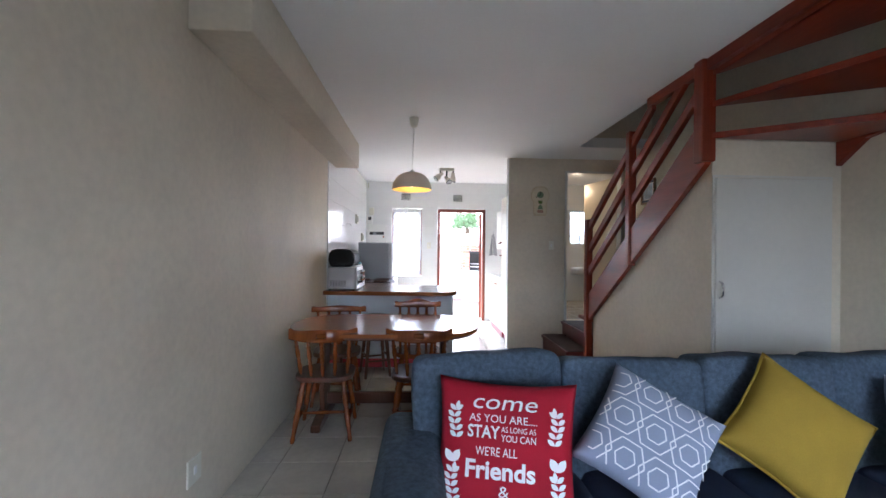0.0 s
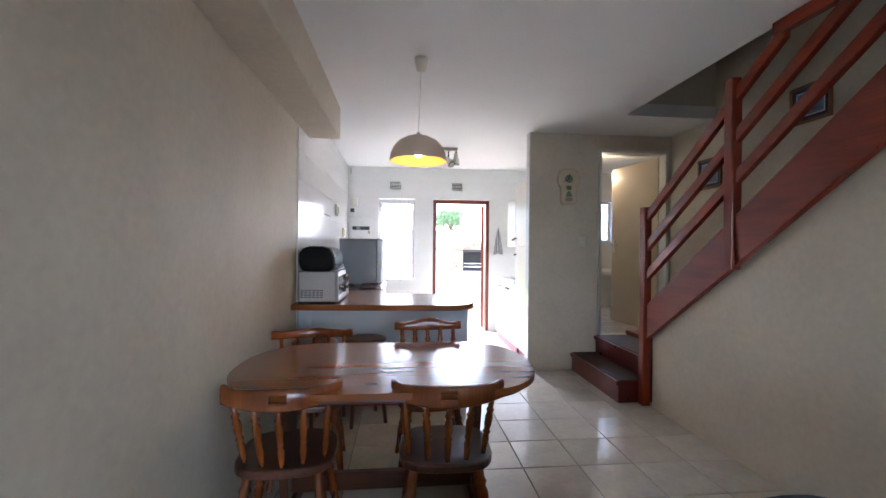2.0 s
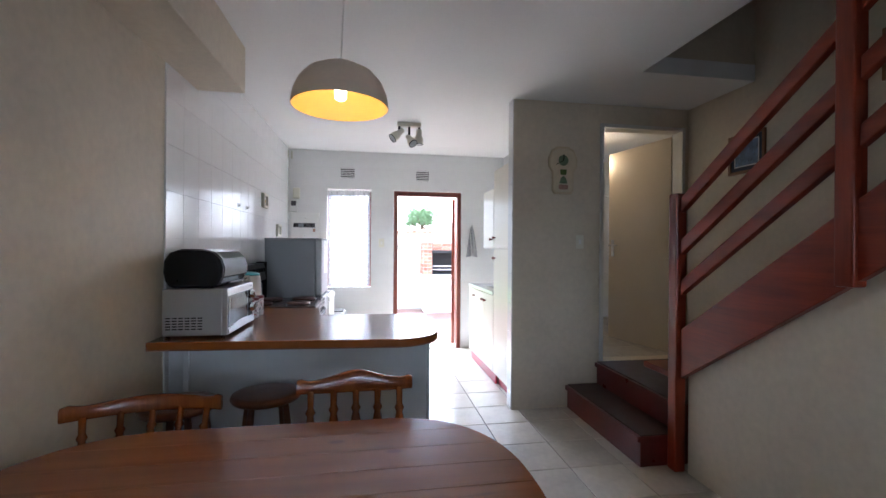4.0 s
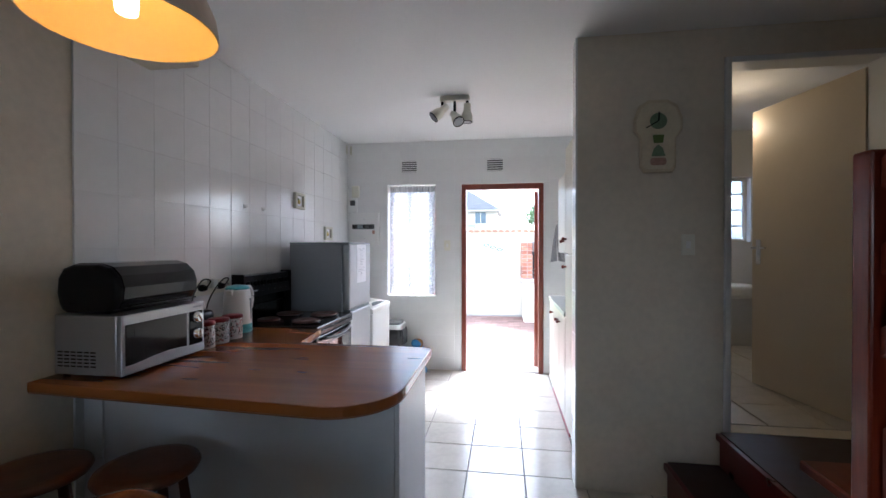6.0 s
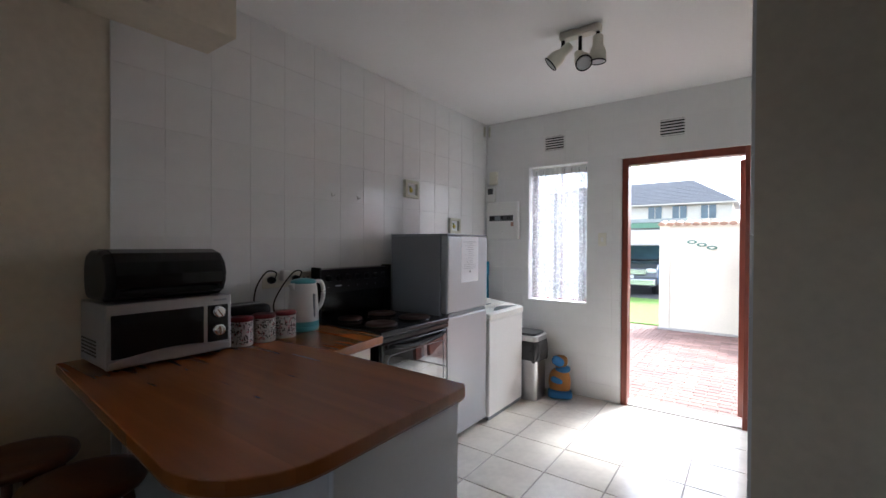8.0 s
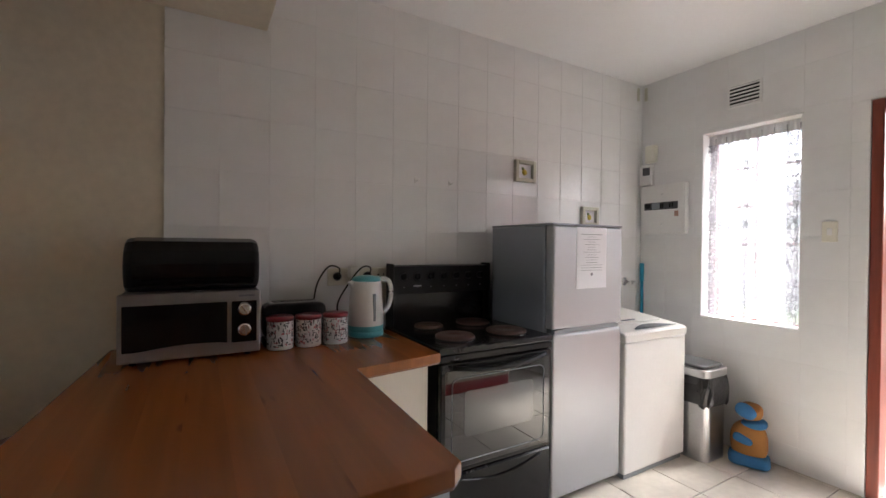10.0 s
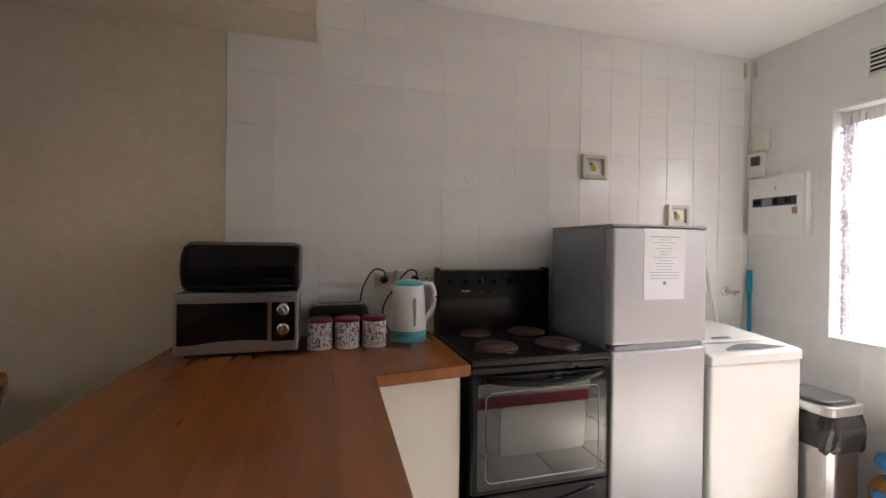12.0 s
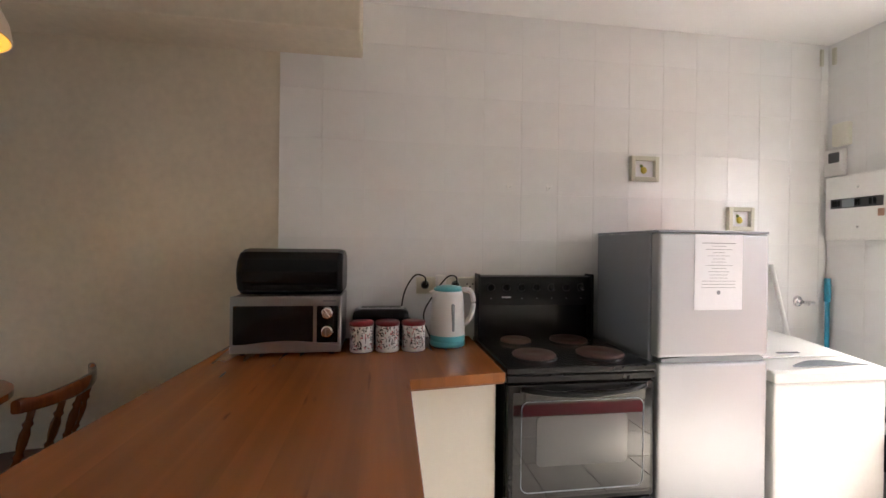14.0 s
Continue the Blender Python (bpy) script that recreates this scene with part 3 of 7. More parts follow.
def wall_with_holes(name, axis, lo, hi, rect, holes, material, label):
    """Upright wall between lo and hi along its thickness, cut into boxes round its openings."""
    rs = [rect]
    for h in holes:
        rs = minus(rs, h)
    bm = bmesh.new()
    for u0, u1, v0, v1 in rs:
        if axis == "y":
            box(bm, u0, u1, lo, hi, v0, v1)
        else:
            box(bm, lo, hi, u0, u1, v0, v1)
    bmesh.ops.remove_doubles(bm, verts=bm.verts, dist=0.0005)
    return structure(name, bm, material, label, "wall")


wall_back = wall_with_holes("wall_back", "y", BY + 0.006, BY + 0.2, (LX - 0.2, 3.7, -0.1, CZ + 0.1), [WIN, DOOR, (2.8, 3.25, 1.45, 2.12)], PLASTER_W, "white kitchen back wall")
wall_pier = wall_with_holes("wall_pier", "y", PY, PY + 0.11, (PX, RX, 0.0, CZ), [(1.93, 2.75, 0.38, 2.44)], PLASTER, "cream plaster wall with the bathroom doorway")
wall_kitchen_right = structure("wall_kitchen_right", bx(1.76, 1.87, PY + 0.11, BY + 0.006, 0, CZ), PLASTER_W, "white kitchen side wall", "wall")
wall_right = structure("wall_right", bx(RX, RX + 0.2, REAR - 0.2, PY + 0.11, -0.1, 5.0), PLASTER, "cream plaster wall beside the stairs", "wall")
wall_rear = wall_with_holes("wall_rear", "y", REAR - 0.2, REAR, (LX - 0.2, RX + 0.2, -0.1, CZ + 0.1), [(-0.3, 2.1, 0.12, 2.15)], PLASTER, "cream plaster living room wall with an assumed glazed opening")
bm = bmesh.new()
box(bm, LX - 0.2, 1.87, REAR - 0.2, BY + 0.2, CZ, CZ + 0.12)
box(bm, 1.87, RX + 0.2, 5.10, PY + 0.05, CZ, CZ + 0.12)
box(bm, 1.87, RX + 0.2, REAR - 0.2, 1.55, CZ, CZ + 0.12)
box(bm, 1.87, 3.7, PY + 0.05, BY + 0.2, CZ, CZ + 0.12)
ceiling = structure("ceiling", bm, CEIL, "smooth white painted ceiling", "ceiling")
bm = bmesh.new()
box(bm, 0.2, 0.3, 1.4, 5.3, CZ + 0.12, 5.0)
box(bm, 0.3, RX, 5.10, 5.2, CZ + 0.12, 5.0)
box(bm, 0.3, RX, 1.4, 1.5, CZ + 0.12, 5.0)
upper = structure("wall_upper", bm, PLASTER, "cream plaster walls of the upper landing", "wall")
structure("ceiling_upper", bx(0.2, RX + 0.2, 1.4, 5.3, 5.0, 5.1), CEIL, "white ceiling over the upper landing", "ceiling")
beam = structure("beam", bx(LX, -0.80, 2.0, 5.212, 2.312, CZ, bevel=0.006, seg=2), PLASTER, "cream plaster boxed beam along the wall", "beam")
# bathroom shell
bm = bmesh.new()
box(bm, 1.87, 3.7, PY + 0.11, BY + 0.006, 0.30, 0.378)
bath_floor = structure("floor_bathroom", bm, FGROUT, "raised cream tiled bathroom floor", "floor")
structure("wall_bath_right", bx(3.5, 3.7, PY, BY + 0.006, 0, CZ), PLASTER_W, "white bathroom wall", "wall")
structure("wall_bath_front", bx(RX + 0.2, 3.5, PY, PY + 0.11, 0, CZ), PLASTER_W, "white bathroom wall beside the door", "wall")

# ---- kitchen window and back door ----


def fixed_window(name, u0, u1, v0, v1, y, bars, rows, material, label):
    w = thing(name, ((u0 + u1) / 2, y, v0), label, "window", kind="structure")
    bm = bmesh.new()
    f = 0.035
    for a in ((u0, u0 + f, v0, v1), (u1 - f, u1, v0, v1), (u0 + f, u1 - f, v0, v0 + f), (u0 + f, u1 - f, v1 - f, v1)):
        box(bm, a[0], a[1], y - 0.02, y + 0.02, a[2], a[3], bevel=0.003)
    part("window_frame", bm, material, w)
    for k in range(1, bars + 1):
        x = u0 + (u1 - u0) * k / (bars + 1)
        part("glazing_bar", bx(x - 0.009, x + 0.009, y - 0.012, y + 0.012, v0 + f, v1 - f), material, w)
    for k in range(1, rows + 1):
        z = v0 + (v1 - v0) * k / (rows + 1)
        part("glazing_bar", bx(u0 + f, u1 - f, y - 0.010, y + 0.010, z - 0.009, z + 0.009), material, w)
    p = part("pane", bx(u0 + f, u1 - f, y - 0.002, y + 0.002, v0 + f, v1 - f), PANE, w)
    p.visible_shadow = False
    return w


window_1 = fixed_window("window_1", WIN[0], WIN[1], WIN[2], WIN[3], BY + 0.13, 1, 4, DOORWOOD, "dark red timber window with small panes")
part("window_sill", bx(WIN[0], WIN[1], BY - 0.008, BY + 0.11, WIN[2], WIN[2] + 0.014, bevel=0.003), PLASTER_W, window_1)
window_2 = fixed_window("window_2", 2.8, 3.25, 1.45, 2.12, BY + 0.1, 1, 3, WHITEP, "white bathroom window, small bluish panes dimmed to cut daylight")
# panes swapped for dim ones that cast shadow, so less daylight enters
for o in window_2.children:
    if o.name.startswith("pane"):
        o.data.materials[0] = DIM_PANE
        o.visible_shadow = True
# unseen opening, assumed from the soft light on the near walls
window_3 = fixed_window("window_3", -0.3, 2.1, 0.12, 2.15, REAR - 0.1, 3, 0, DOORWOOD, "assumed timber-framed glazing behind the start, unseen")

curtain = thing("net_curtain", (-0.31, BY + 0.07, 0.9), "sheer white lace net curtain gathered over the kitchen window", "curtain")
bm = bmesh.new()
cols = 90
prev = None
for i in range(cols + 1):
    u = WIN[0] + 0.012 + (WIN[1] - WIN[0] - 0.024) * i / cols
    g = 0.012 * math.sin(i * 0.55) + 0.006 * math.sin(i * 1.7)
    row = [bm.verts.new((u, BY + 0.06 + g * (1.2 - 0.4 * k / 6), 0.848 + 0.008 * math.sin(i * 0.3) * (k == 0) + (2.075 - 0.848) * k / 6)) for k in range(7)]
    if prev:
        for k in range(6):
            bm.faces.new((prev[k], row[k], row[k + 1], prev[k + 1])).smooth = True
    prev = row
part("net", bm, LACE, curtain)
bm = bmesh.new()
prev = None
for i in range(cols + 1):
    u = WIN[0] + 0.01 + (WIN[1] - WIN[0] - 0.02) * i / cols
    g = 0.008 * math.sin(i * 1.1)
    row = [bm.verts.new((u, BY + 0.048 + g, z)) for z in (2.030, 2.062, 2.094)]
    if prev:
        for k in range(2):
            bm.faces.new((prev[k], row[k], row[k + 1], prev[k + 1])).smooth = True
    prev = row
part("heading", bm, PRINT, curtain, "gathered white heading")
part("curtain_wire", cyl(bmesh.new(), (WIN[0], BY + 0.06, 2.098), (WIN[1], BY + 0.06, 2.098), 0.005), WHITEP, curtain)

# denser strips where the net folds, greyed to show it backlit
for u0, wide in ((WIN[0] + 0.014, 0.055), (WIN[0] + 0.235, 0.03), (WIN[1] - 0.085, 0.06)):
    bm = bmesh.new()
    prev = None
    for i in range(9):
        u = u0 + wide * i / 8
        row = [bm.verts.new((u, BY + 0.036 + 0.006 * math.sin(i * 1.3 + z * 2), z)) for z in (0.852, 1.2, 1.6, 2.03)]
        if prev:
            for k in range(3):
                bm.faces.new((prev[k], row[k], row[k + 1], prev[k + 1])).smooth = True
        prev = row
    part("lace_fold", bm, LACE_FOLD, curtain, "denser net at a fold, threads greyed for backlight")

door_1 = thing("door_1", (0.69, BY + 0.05, 0), "red-brown timber back door frame standing open", "door", kind="structure")
d0, d1, dz = DOOR[0] + 0.004, DOOR[1] - 0.004, DOOR[3] - 0.004
part("jamb", bx(d0, d0 + 0.05, BY - 0.012, BY + 0.09, -0.004, dz, bevel=0.004), DOORWOOD, door_1)
part("jamb", bx(d1 - 0.05, d1, BY - 0.012, BY + 0.09, -0.004, dz, bevel=0.004), DOORWOOD, door_1)
part("head", bx(d0 + 0.05, d1 - 0.05, BY - 0.012, BY + 0.09, dz - 0.06, dz, bevel=0.004), DOORWOOD, door_1)
swing = Matrix.Translation((d1 - 0.045, BY + 0.20, 0)) @ Matrix.Rotation(radians(-24), 4, "Z")
leaf = part("door_leaf", bx(-0.043, 0, 0, 0.77, 0.02, dz - 0.065, bevel=0.003, m=swing), DOORWOOD, door_1)
part("door_handle", tube(bmesh.new(), [swing @ Vector(p) for p in ((-0.045, 0.70, 1.02), (-0.085, 0.70, 1.02), (-0.085, 0.60, 1.02))], 0.009), CHROME, leaf, "chrome lever handle")
part("threshold", bx(d0 + 0.05, d1 - 0.05, BY + 0.0, BY + 0.2, -0.03, 0.012, bevel=0.004), CONCRETE, door_1)

# bathroom door and frame
door_2 = thing("door_2", (2.72, PY + 0.12, 0.38), "cream painted flush bathroom door standing open inwards", "door", kind="structure")
part("jamb", bx(1.933, 1.965, PY - 0.012, PY + 0.122, 0.38, 2.437, bevel=0.004), WHITEDOOR, door_2)
part("jamb", bx(2.715, 2.747, PY - 0.012, PY + 0.122, 0.38, 2.437, bevel=0.004), WHITEDOOR, door_2)
part("head", bx(1.966, 2.714, PY - 0.012, PY + 0.122, 2.404, 2.437, bevel=0.004), WHITEDOOR, door_2)
hinge = Matrix.Translation((2.745, PY + 0.13, 0)) @ Matrix.Rotation(radians(11), 4, "Z")
leaf = part("door_leaf", bx(-0.038, 0, 0, 0.80, 0.395, 2.39, bevel=0.003, m=hinge), BATHDOOR, door_2)
bm = bmesh.new()
box(bm, -0.046, -0.038, 0.715, 0.755, 1.27, 1.45, bevel=0.003, m=hinge)
cyl(bm, hinge @ Vector((-0.04, 0.735, 1.39)), hinge @ Vector((-0.085, 0.735, 1.39)), 0.009)
cyl(bm, hinge @ Vector((-0.085, 0.745, 1.39)), hinge @ Vector((-0.085, 0.625, 1.39)), 0.008)
part("door_handle", bm, CHROME, leaf, "chrome lever handle on a plate")
structure("cornice", prism(bmesh.new(), [(PY + 0.11, CZ - 0.09), (PY + 0.2, CZ), (PY + 0.11, CZ)], 1.87, 3.5, "yz"), WHITEDOOR, "white bathroom cornice", "trim")

basin = thing("wash_basin", (3.0, 7.9, 0.90), "white ceramic wall-hung wash basin under the window", "basin")
part("bowl", puff(bmesh.new(), (0.42, 0.34, 0.14), Matrix.Translation((3.0, 7.85, 0.96)), 4, 10), WHITEP, basin)

# ---- stairs ----
SX0, SX1 = 1.830, 1.872


def slope(y):
    return 0.63 + 0.70 * (4.58 - y)


stairs = thing("staircase", (2.3, 4.0, 0), "dark red varnished timber staircase with open winder treads", "staircase")
part("stringer", prism(bmesh.new(), [(4.66, slope(4.66)), (4.66, slope(4.66) + 0.295), (2.80, slope(2.80) + 0.335), (2.74, slope(2.74) + 0.20), (2.74, slope(2.74))], SX0, SX1, "yz", 0.005), WOOD_STAIR, stairs)
for k in range(1, 9):
    z = 0.38 + 0.19 * k
    y1 = 5.08 - 0.272 * (k - 1)
    part("tread", bx(SX1 + 0.002, RX - 0.002, y1 - 0.30, y1, z - 0.04, z, bevel=0.006), WOOD_STAIR, stairs)
# winder treads fanning round the top newel
PIV = Vector((1.875, 2.735))
for z, a0, a1 in ((2.12, 0, -36), (2.325, -29, -68), (2.53, -62, -93)):
    pts = [(PIV.x - 0.012, PIV.y - 0.016)]
    for k in range(7):
        a = radians(a0 + (a1 - a0) * k / 6)
        dx, dy = math.cos(a), math.sin(a)
        r = min((RX - 0.004 - PIV.x) / max(dx, 1e-4), 1.12 / max(-dy, 1e-4))
        pts.append((PIV.x + r * dx, PIV.y + r * dy))
    if a1 < -80:
        pts.append((PIV.x - 0.03, PIV.y - 1.12))
    part("winder_tread", prism(bmesh.new(), pts[::-1], z - 0.042, z, "xy", 0.006), WOOD_STAIR, stairs)
part("wall_stringer", prism(bmesh.new(), [(2.742, 1.92), (2.742, 2.078), (2.2, 2.285), (2.1, 2.285), (2.2, 2.12), (2.56, 2.06)], RX - 0.05, RX - 0.003, "yz", 0.004), WOOD_STAIR, stairs)
for y0, z0, z1 in ((4.672, 0.0, 1.69), (3.722, 1.205, 2.41)):
    part("newel_post", prism(bmesh.new(), rounded(1.808, 1.878, y0, y0 + 0.072, 0.008, 2), z0, z1, "xy", 0.01), WOOD_POST, stairs)
part("newel_post", prism(bmesh.new(), rounded(1.795, 1.89, 2.72, 2.815, 0.008, 2), 1.93, 3.35, "xy", 0.01), WOOD_POST, stairs)


def rail(y0, z0, y1, z1, h=0.088, w=0.04):
    d = 0.5 * h
    part("handrail", prism(bmesh.new(), [(y0, z0 - d), (y0, z0 + d), (y1, z1 + d), (y1, z1 - d)], 1.848 - w / 2, 1.848 + w / 2, "yz", 0.006), WOOD_STAIR, stairs)


for za in (1.64, 1.385, 1.14):
    rail(4.668, za - 0.023, 3.798, za + 0.715 * 0.838)
rail(3.718, 2.305, 3.39, 2.33 + 0.70 * 0.292)
for za in (2.068, 1.81):
    rail(3.718, za - 0.025, 2.83, za + 0.70 * 0.852)
part("edge_trim", bx(1.825, 1.8695, 1.56, 3.46, 2.528, CZ), WOOD_STAIR, stairs)
# bottom steps
steps = thing("bottom_steps", (2.2, 5.2, 0), "two dark red painted steps up to the landing", "steps")
part("step", prism(bmesh.new(), [(1.64, 0), (1.64, 0.15), (1.62, 0.155), (1.62, 0.19), (1.905, 0.19), (1.905, 0)], 4.76, PY - 0.003, "xz", 0.006), RED_STEP, steps)
part("step_top", bx(1.645, 1.905, 4.765, PY - 0.006, 0.19, 0.196), STEP_DARK, steps)
part("landing", prism(bmesh.new(), [(1.91, 0), (1.91, 0.335), (1.89, 0.34), (1.89, 0.374), (RX - 0.003, 0.374), (RX - 0.003, 0)], 4.755, PY - 0.003, "xz", 0.006), RED_STEP, steps)
part("landing_top", bx(1.915, RX - 0.003, 4.76, PY - 0.006, 0.374, 0.380), STEP_DARK, steps)
# wall under the stairs and cupboard front
structure("wall_under_stairs", prism(bmesh.new(), [(4.66, 0), (4.66, slope(4.66) + 0.03), (2.85, slope(2.85) + 0.03), (2.85, 0)], 1.885, 1.985, "yz"), PLASTER, "cream plaster wall under the stair flight", "wall")
structure("wall_cupboard", bx(1.885, RX, 2.75, 2.85, 0, 2.078), PLASTER, "cream plaster face over the stair cupboard", "wall")
cup = thing("cupboard_door", (2.3, 2.745, 0), "white flush cupboard door under the stairs", "door")
leaf = part("door_leaf", bx(1.905, 2.69, 2.732, 2.749, 0.02, 1.826, bevel=0.003), CUPDOOR, cup)
part("handle", tube(bmesh.new(), bend([(1.93, 2.733, 1.035), (1.93, 2.705, 1.05), (1.93, 2.695, 1.09), (1.93, 2.705, 1.13), (1.93, 2.733, 1.145)], 5), 0.007), CHROME, leaf, "chrome bow handle")
bm = bmesh.new()
box(bm, 1.886, 1.90, 2.741, 2.75, 0, 1.846)
box(bm, 2.695, 2.71, 2.741, 2.75, 0, 1.846)
box(bm, 1.90, 2.695, 2.741, 2.75, 1.832, 1.846)
part("frame", bm, CUPDOOR, cup)

# ---- kitchen peninsula and counters ----
top = thing("worktop", (-0.4, 5.0, 0.835), "wood-grain laminate L-shaped breakfast counter top", "worktop")
pts = [(LX + 0.003, 4.63), *[(0.372 - 0.24 + 0.24 * math.sin(radians(a)), 4.555 + 0.24 - 0.24 * math.cos(radians(a))) for a in range(0, 91, 10)],
       (0.37, 5.375), (0.35, 5.402), (-0.36, 5.422), (-0.41, 5.785), (TX + 0.003, 5.785), (TX + 0.003, 4.815), (LX + 0.003, 4.815)]
part("top", prism(bmesh.new(), pts, 0.841, 0.879, "xy", 0.004), WOOD_TOP, top)
pts2 = [(LX + 0.003, 4.633), *[(0.369 - 0.24 + 0.24 * math.sin(radians(a)), 4.558 + 0.24 - 0.24 * math.cos(radians(a))) for a in range(0, 91, 10)],
        (0.367, 5.373), (0.348, 5.398), (-0.363, 5.418), (-0.413, 5.78), (TX + 0.003, 5.78), (TX + 0.003, 4.82), (LX + 0.003, 4.82)]
part("edging", prism(bmesh.new(), pts2, 0.835, 0.841, "xy"), WOOD_EDGE, top)

pen = thing("peninsula_cabinet", (-0.3, 5.1, 0), "white panelled cabinet under the breakfast counter", "cabinet")
part("back_panel", bx(LX + 0.01, 0.315, 4.845, 4.865, 0.10, 0.835, bevel=0.002), PANEL, pen)
part("end_panel", bx(0.317, 0.335, 4.845, 5.385, 0.0, 0.835, bevel=0.002), PANEL, pen)
part("inner_panel", bx(-0.47, 0.315, 5.365, 5.383, 0.0, 0.835, bevel=0.002), CREAMDOOR, pen)
part("kickboard", bx(LX + 0.01, 0.315, 4.853, 4.873, 0.0, 0.098), KICK, pen, "red kickboard")
part("cover_strip", bx(LX + 0.085, LX + 0.115, 4.832, 4.844, 0.1, 0.835, bevel=0.002), PANEL, pen)
unit = thing("base_cabinet", (-0.7, 5.6, 0), "cream base cabinet beside the stove", "cabinet")
part("body", bx(TX + 0.004, -0.50, 5.39, 5.775, 0.10, 0.833), CREAMDOOR, unit)
part("door", bx(-0.499, -0.483, 5.395, 5.768, 0.11, 0.822, bevel=0.003), CREAMDOOR, unit)
part("kickboard", bx(-0.56, -0.54, 5.39, 5.775, 0.0, 0.098), KICK, unit, "red kickboard")

CF = 1.18
tall = thing("tall_cabinet", (1.46, 6.2, 0), "tall cream larder cabinet with two doors", "cabinet")
part("body", bx(CF + 0.02, 1.755, 5.96, 6.45, 0.10, 2.12), CREAMDOOR, tall)
for z0, z1, hz in ((0.12, 1.342, 1.255), (1.352, 2.115, 1.455)):
    leaf = part("door", bx(CF, CF + 0.018, 5.965, 6.445, z0, z1, bevel=0.003), CREAMDOOR, tall)
    part("knob", rod(bmesh.new(), (CF, 6.39, hz), (CF - 0.035, 6.39, hz), [(0.007, 0), (0.007, 0.4), (0.013, 0.6), (0.013, 0.85), (0.006, 1)]), REDKNOB, leaf, "dark red wooden knob")
part("kickboard", bx(CF + 0.06, CF + 0.08, 5.96, 6.45, 0, 0.098), KICK, tall, "red kickboard")
filler = solid("filler_panel", bx(CF + 0.004, CF + 0.02, PY + 0.114, 5.958, 0.0, 2.12), CREAMDOOR, "narrow cream filler panel beside the larder cabinet", "panel")
low = thing("sink_cabinet", (1.46, 6.97, 0), "cream base cabinet with drawers under the sink", "cabinet")
part("body", bx(CF + 0.02, 1.755, 6.455, 7.50, 0.10, 0.885), CREAMDOOR, low)
for y0, y1, hy in ((6.46, 6.80, 6.73), (6.805, 7.15, 6.84), (7.155, 7.495, 7.22)):
    leaf = part("door", bx(CF, CF + 0.018, y0, y1, 0.12, 0.875, bevel=0.003), CREAMDOOR, low)
    part("knob", rod(bmesh.new(), (CF, hy, 0.80), (CF - 0.035, hy, 0.80), [(0.007, 0), (0.007, 0.4), (0.013, 0.6), (0.013, 0.85), (0.006, 1)]), REDKNOB, leaf, "dark red wooden knob")
part("kickboard", bx(CF + 0.03, CF + 0.05, 6.455, 7.50, 0, 0.098), KICK, low, "red kickboard")
sink = thing("kitchen_sink", (1.46, 6.97, 0.886), "stainless steel sink top with a drainer", "sink")
bm = bmesh.new()
for r in minus([(CF - 0.01, 1.755, 6.455, 7.51)], (1.27, 1.65, 6.75, 7.15)):
    box(bm, r[0], r[1], r[2], r[3], 0.888, 0.918)
part("drainer", bm, STEEL, sink)
bm = bx(1.27, 1.65, 6.75, 7.15, 0.74, 0.90)
bmesh.ops.delete(bm, geom=[f for f in bm.faces if f.normal.z > 0.9], context="FACES")
part("bowl", bm, STEEL, sink)
wallcab = thing("wall_cabinet", (1.46, 6.65, 1.35), "cream wall cabinet beside the larder", "cabinet")
part("body", bx(CF + 0.02, 1.755, 6.455, 6.85, 1.35, 1.95), CREAMDOOR, wallcab)
leaf = part("door", bx(CF, CF + 0.018, 6.46, 6.845, 1.352, 1.948, bevel=0.003), CREAMDOOR, wallcab)
part("knob", rod(bmesh.new(), (CF, 6.50, 1.44), (CF - 0.035, 6.50, 1.44), [(0.007, 0), (0.007, 0.4), (0.013, 0.6), (0.013, 0.85), (0.006, 1)]), REDKNOB, leaf, "dark red wooden knob")

# ---- dining area ----
LEG = [(0.013, 0), (0.016, 0.05), (0.014, 0.12), (0.019, 0.3), (0.022, 0.42), (0.016, 0.47), (0.023, 0.50), (0.016, 0.53), (0.021, 0.62), (0.024, 0.74), (0.017, 0.80), (0.024, 0.84), (0.017, 0.88), (0.020, 1)]
SPIN = [(0.008, 0), (0.010, 0.12), (0.013, 0.3), (0.009, 0.38), (0.014, 0.42), (0.009, 0.46), (0.013, 0.55), (0.014, 0.68), (0.009, 0.76), (0.014, 0.80), (0.009, 0.84), (0.010, 1)]


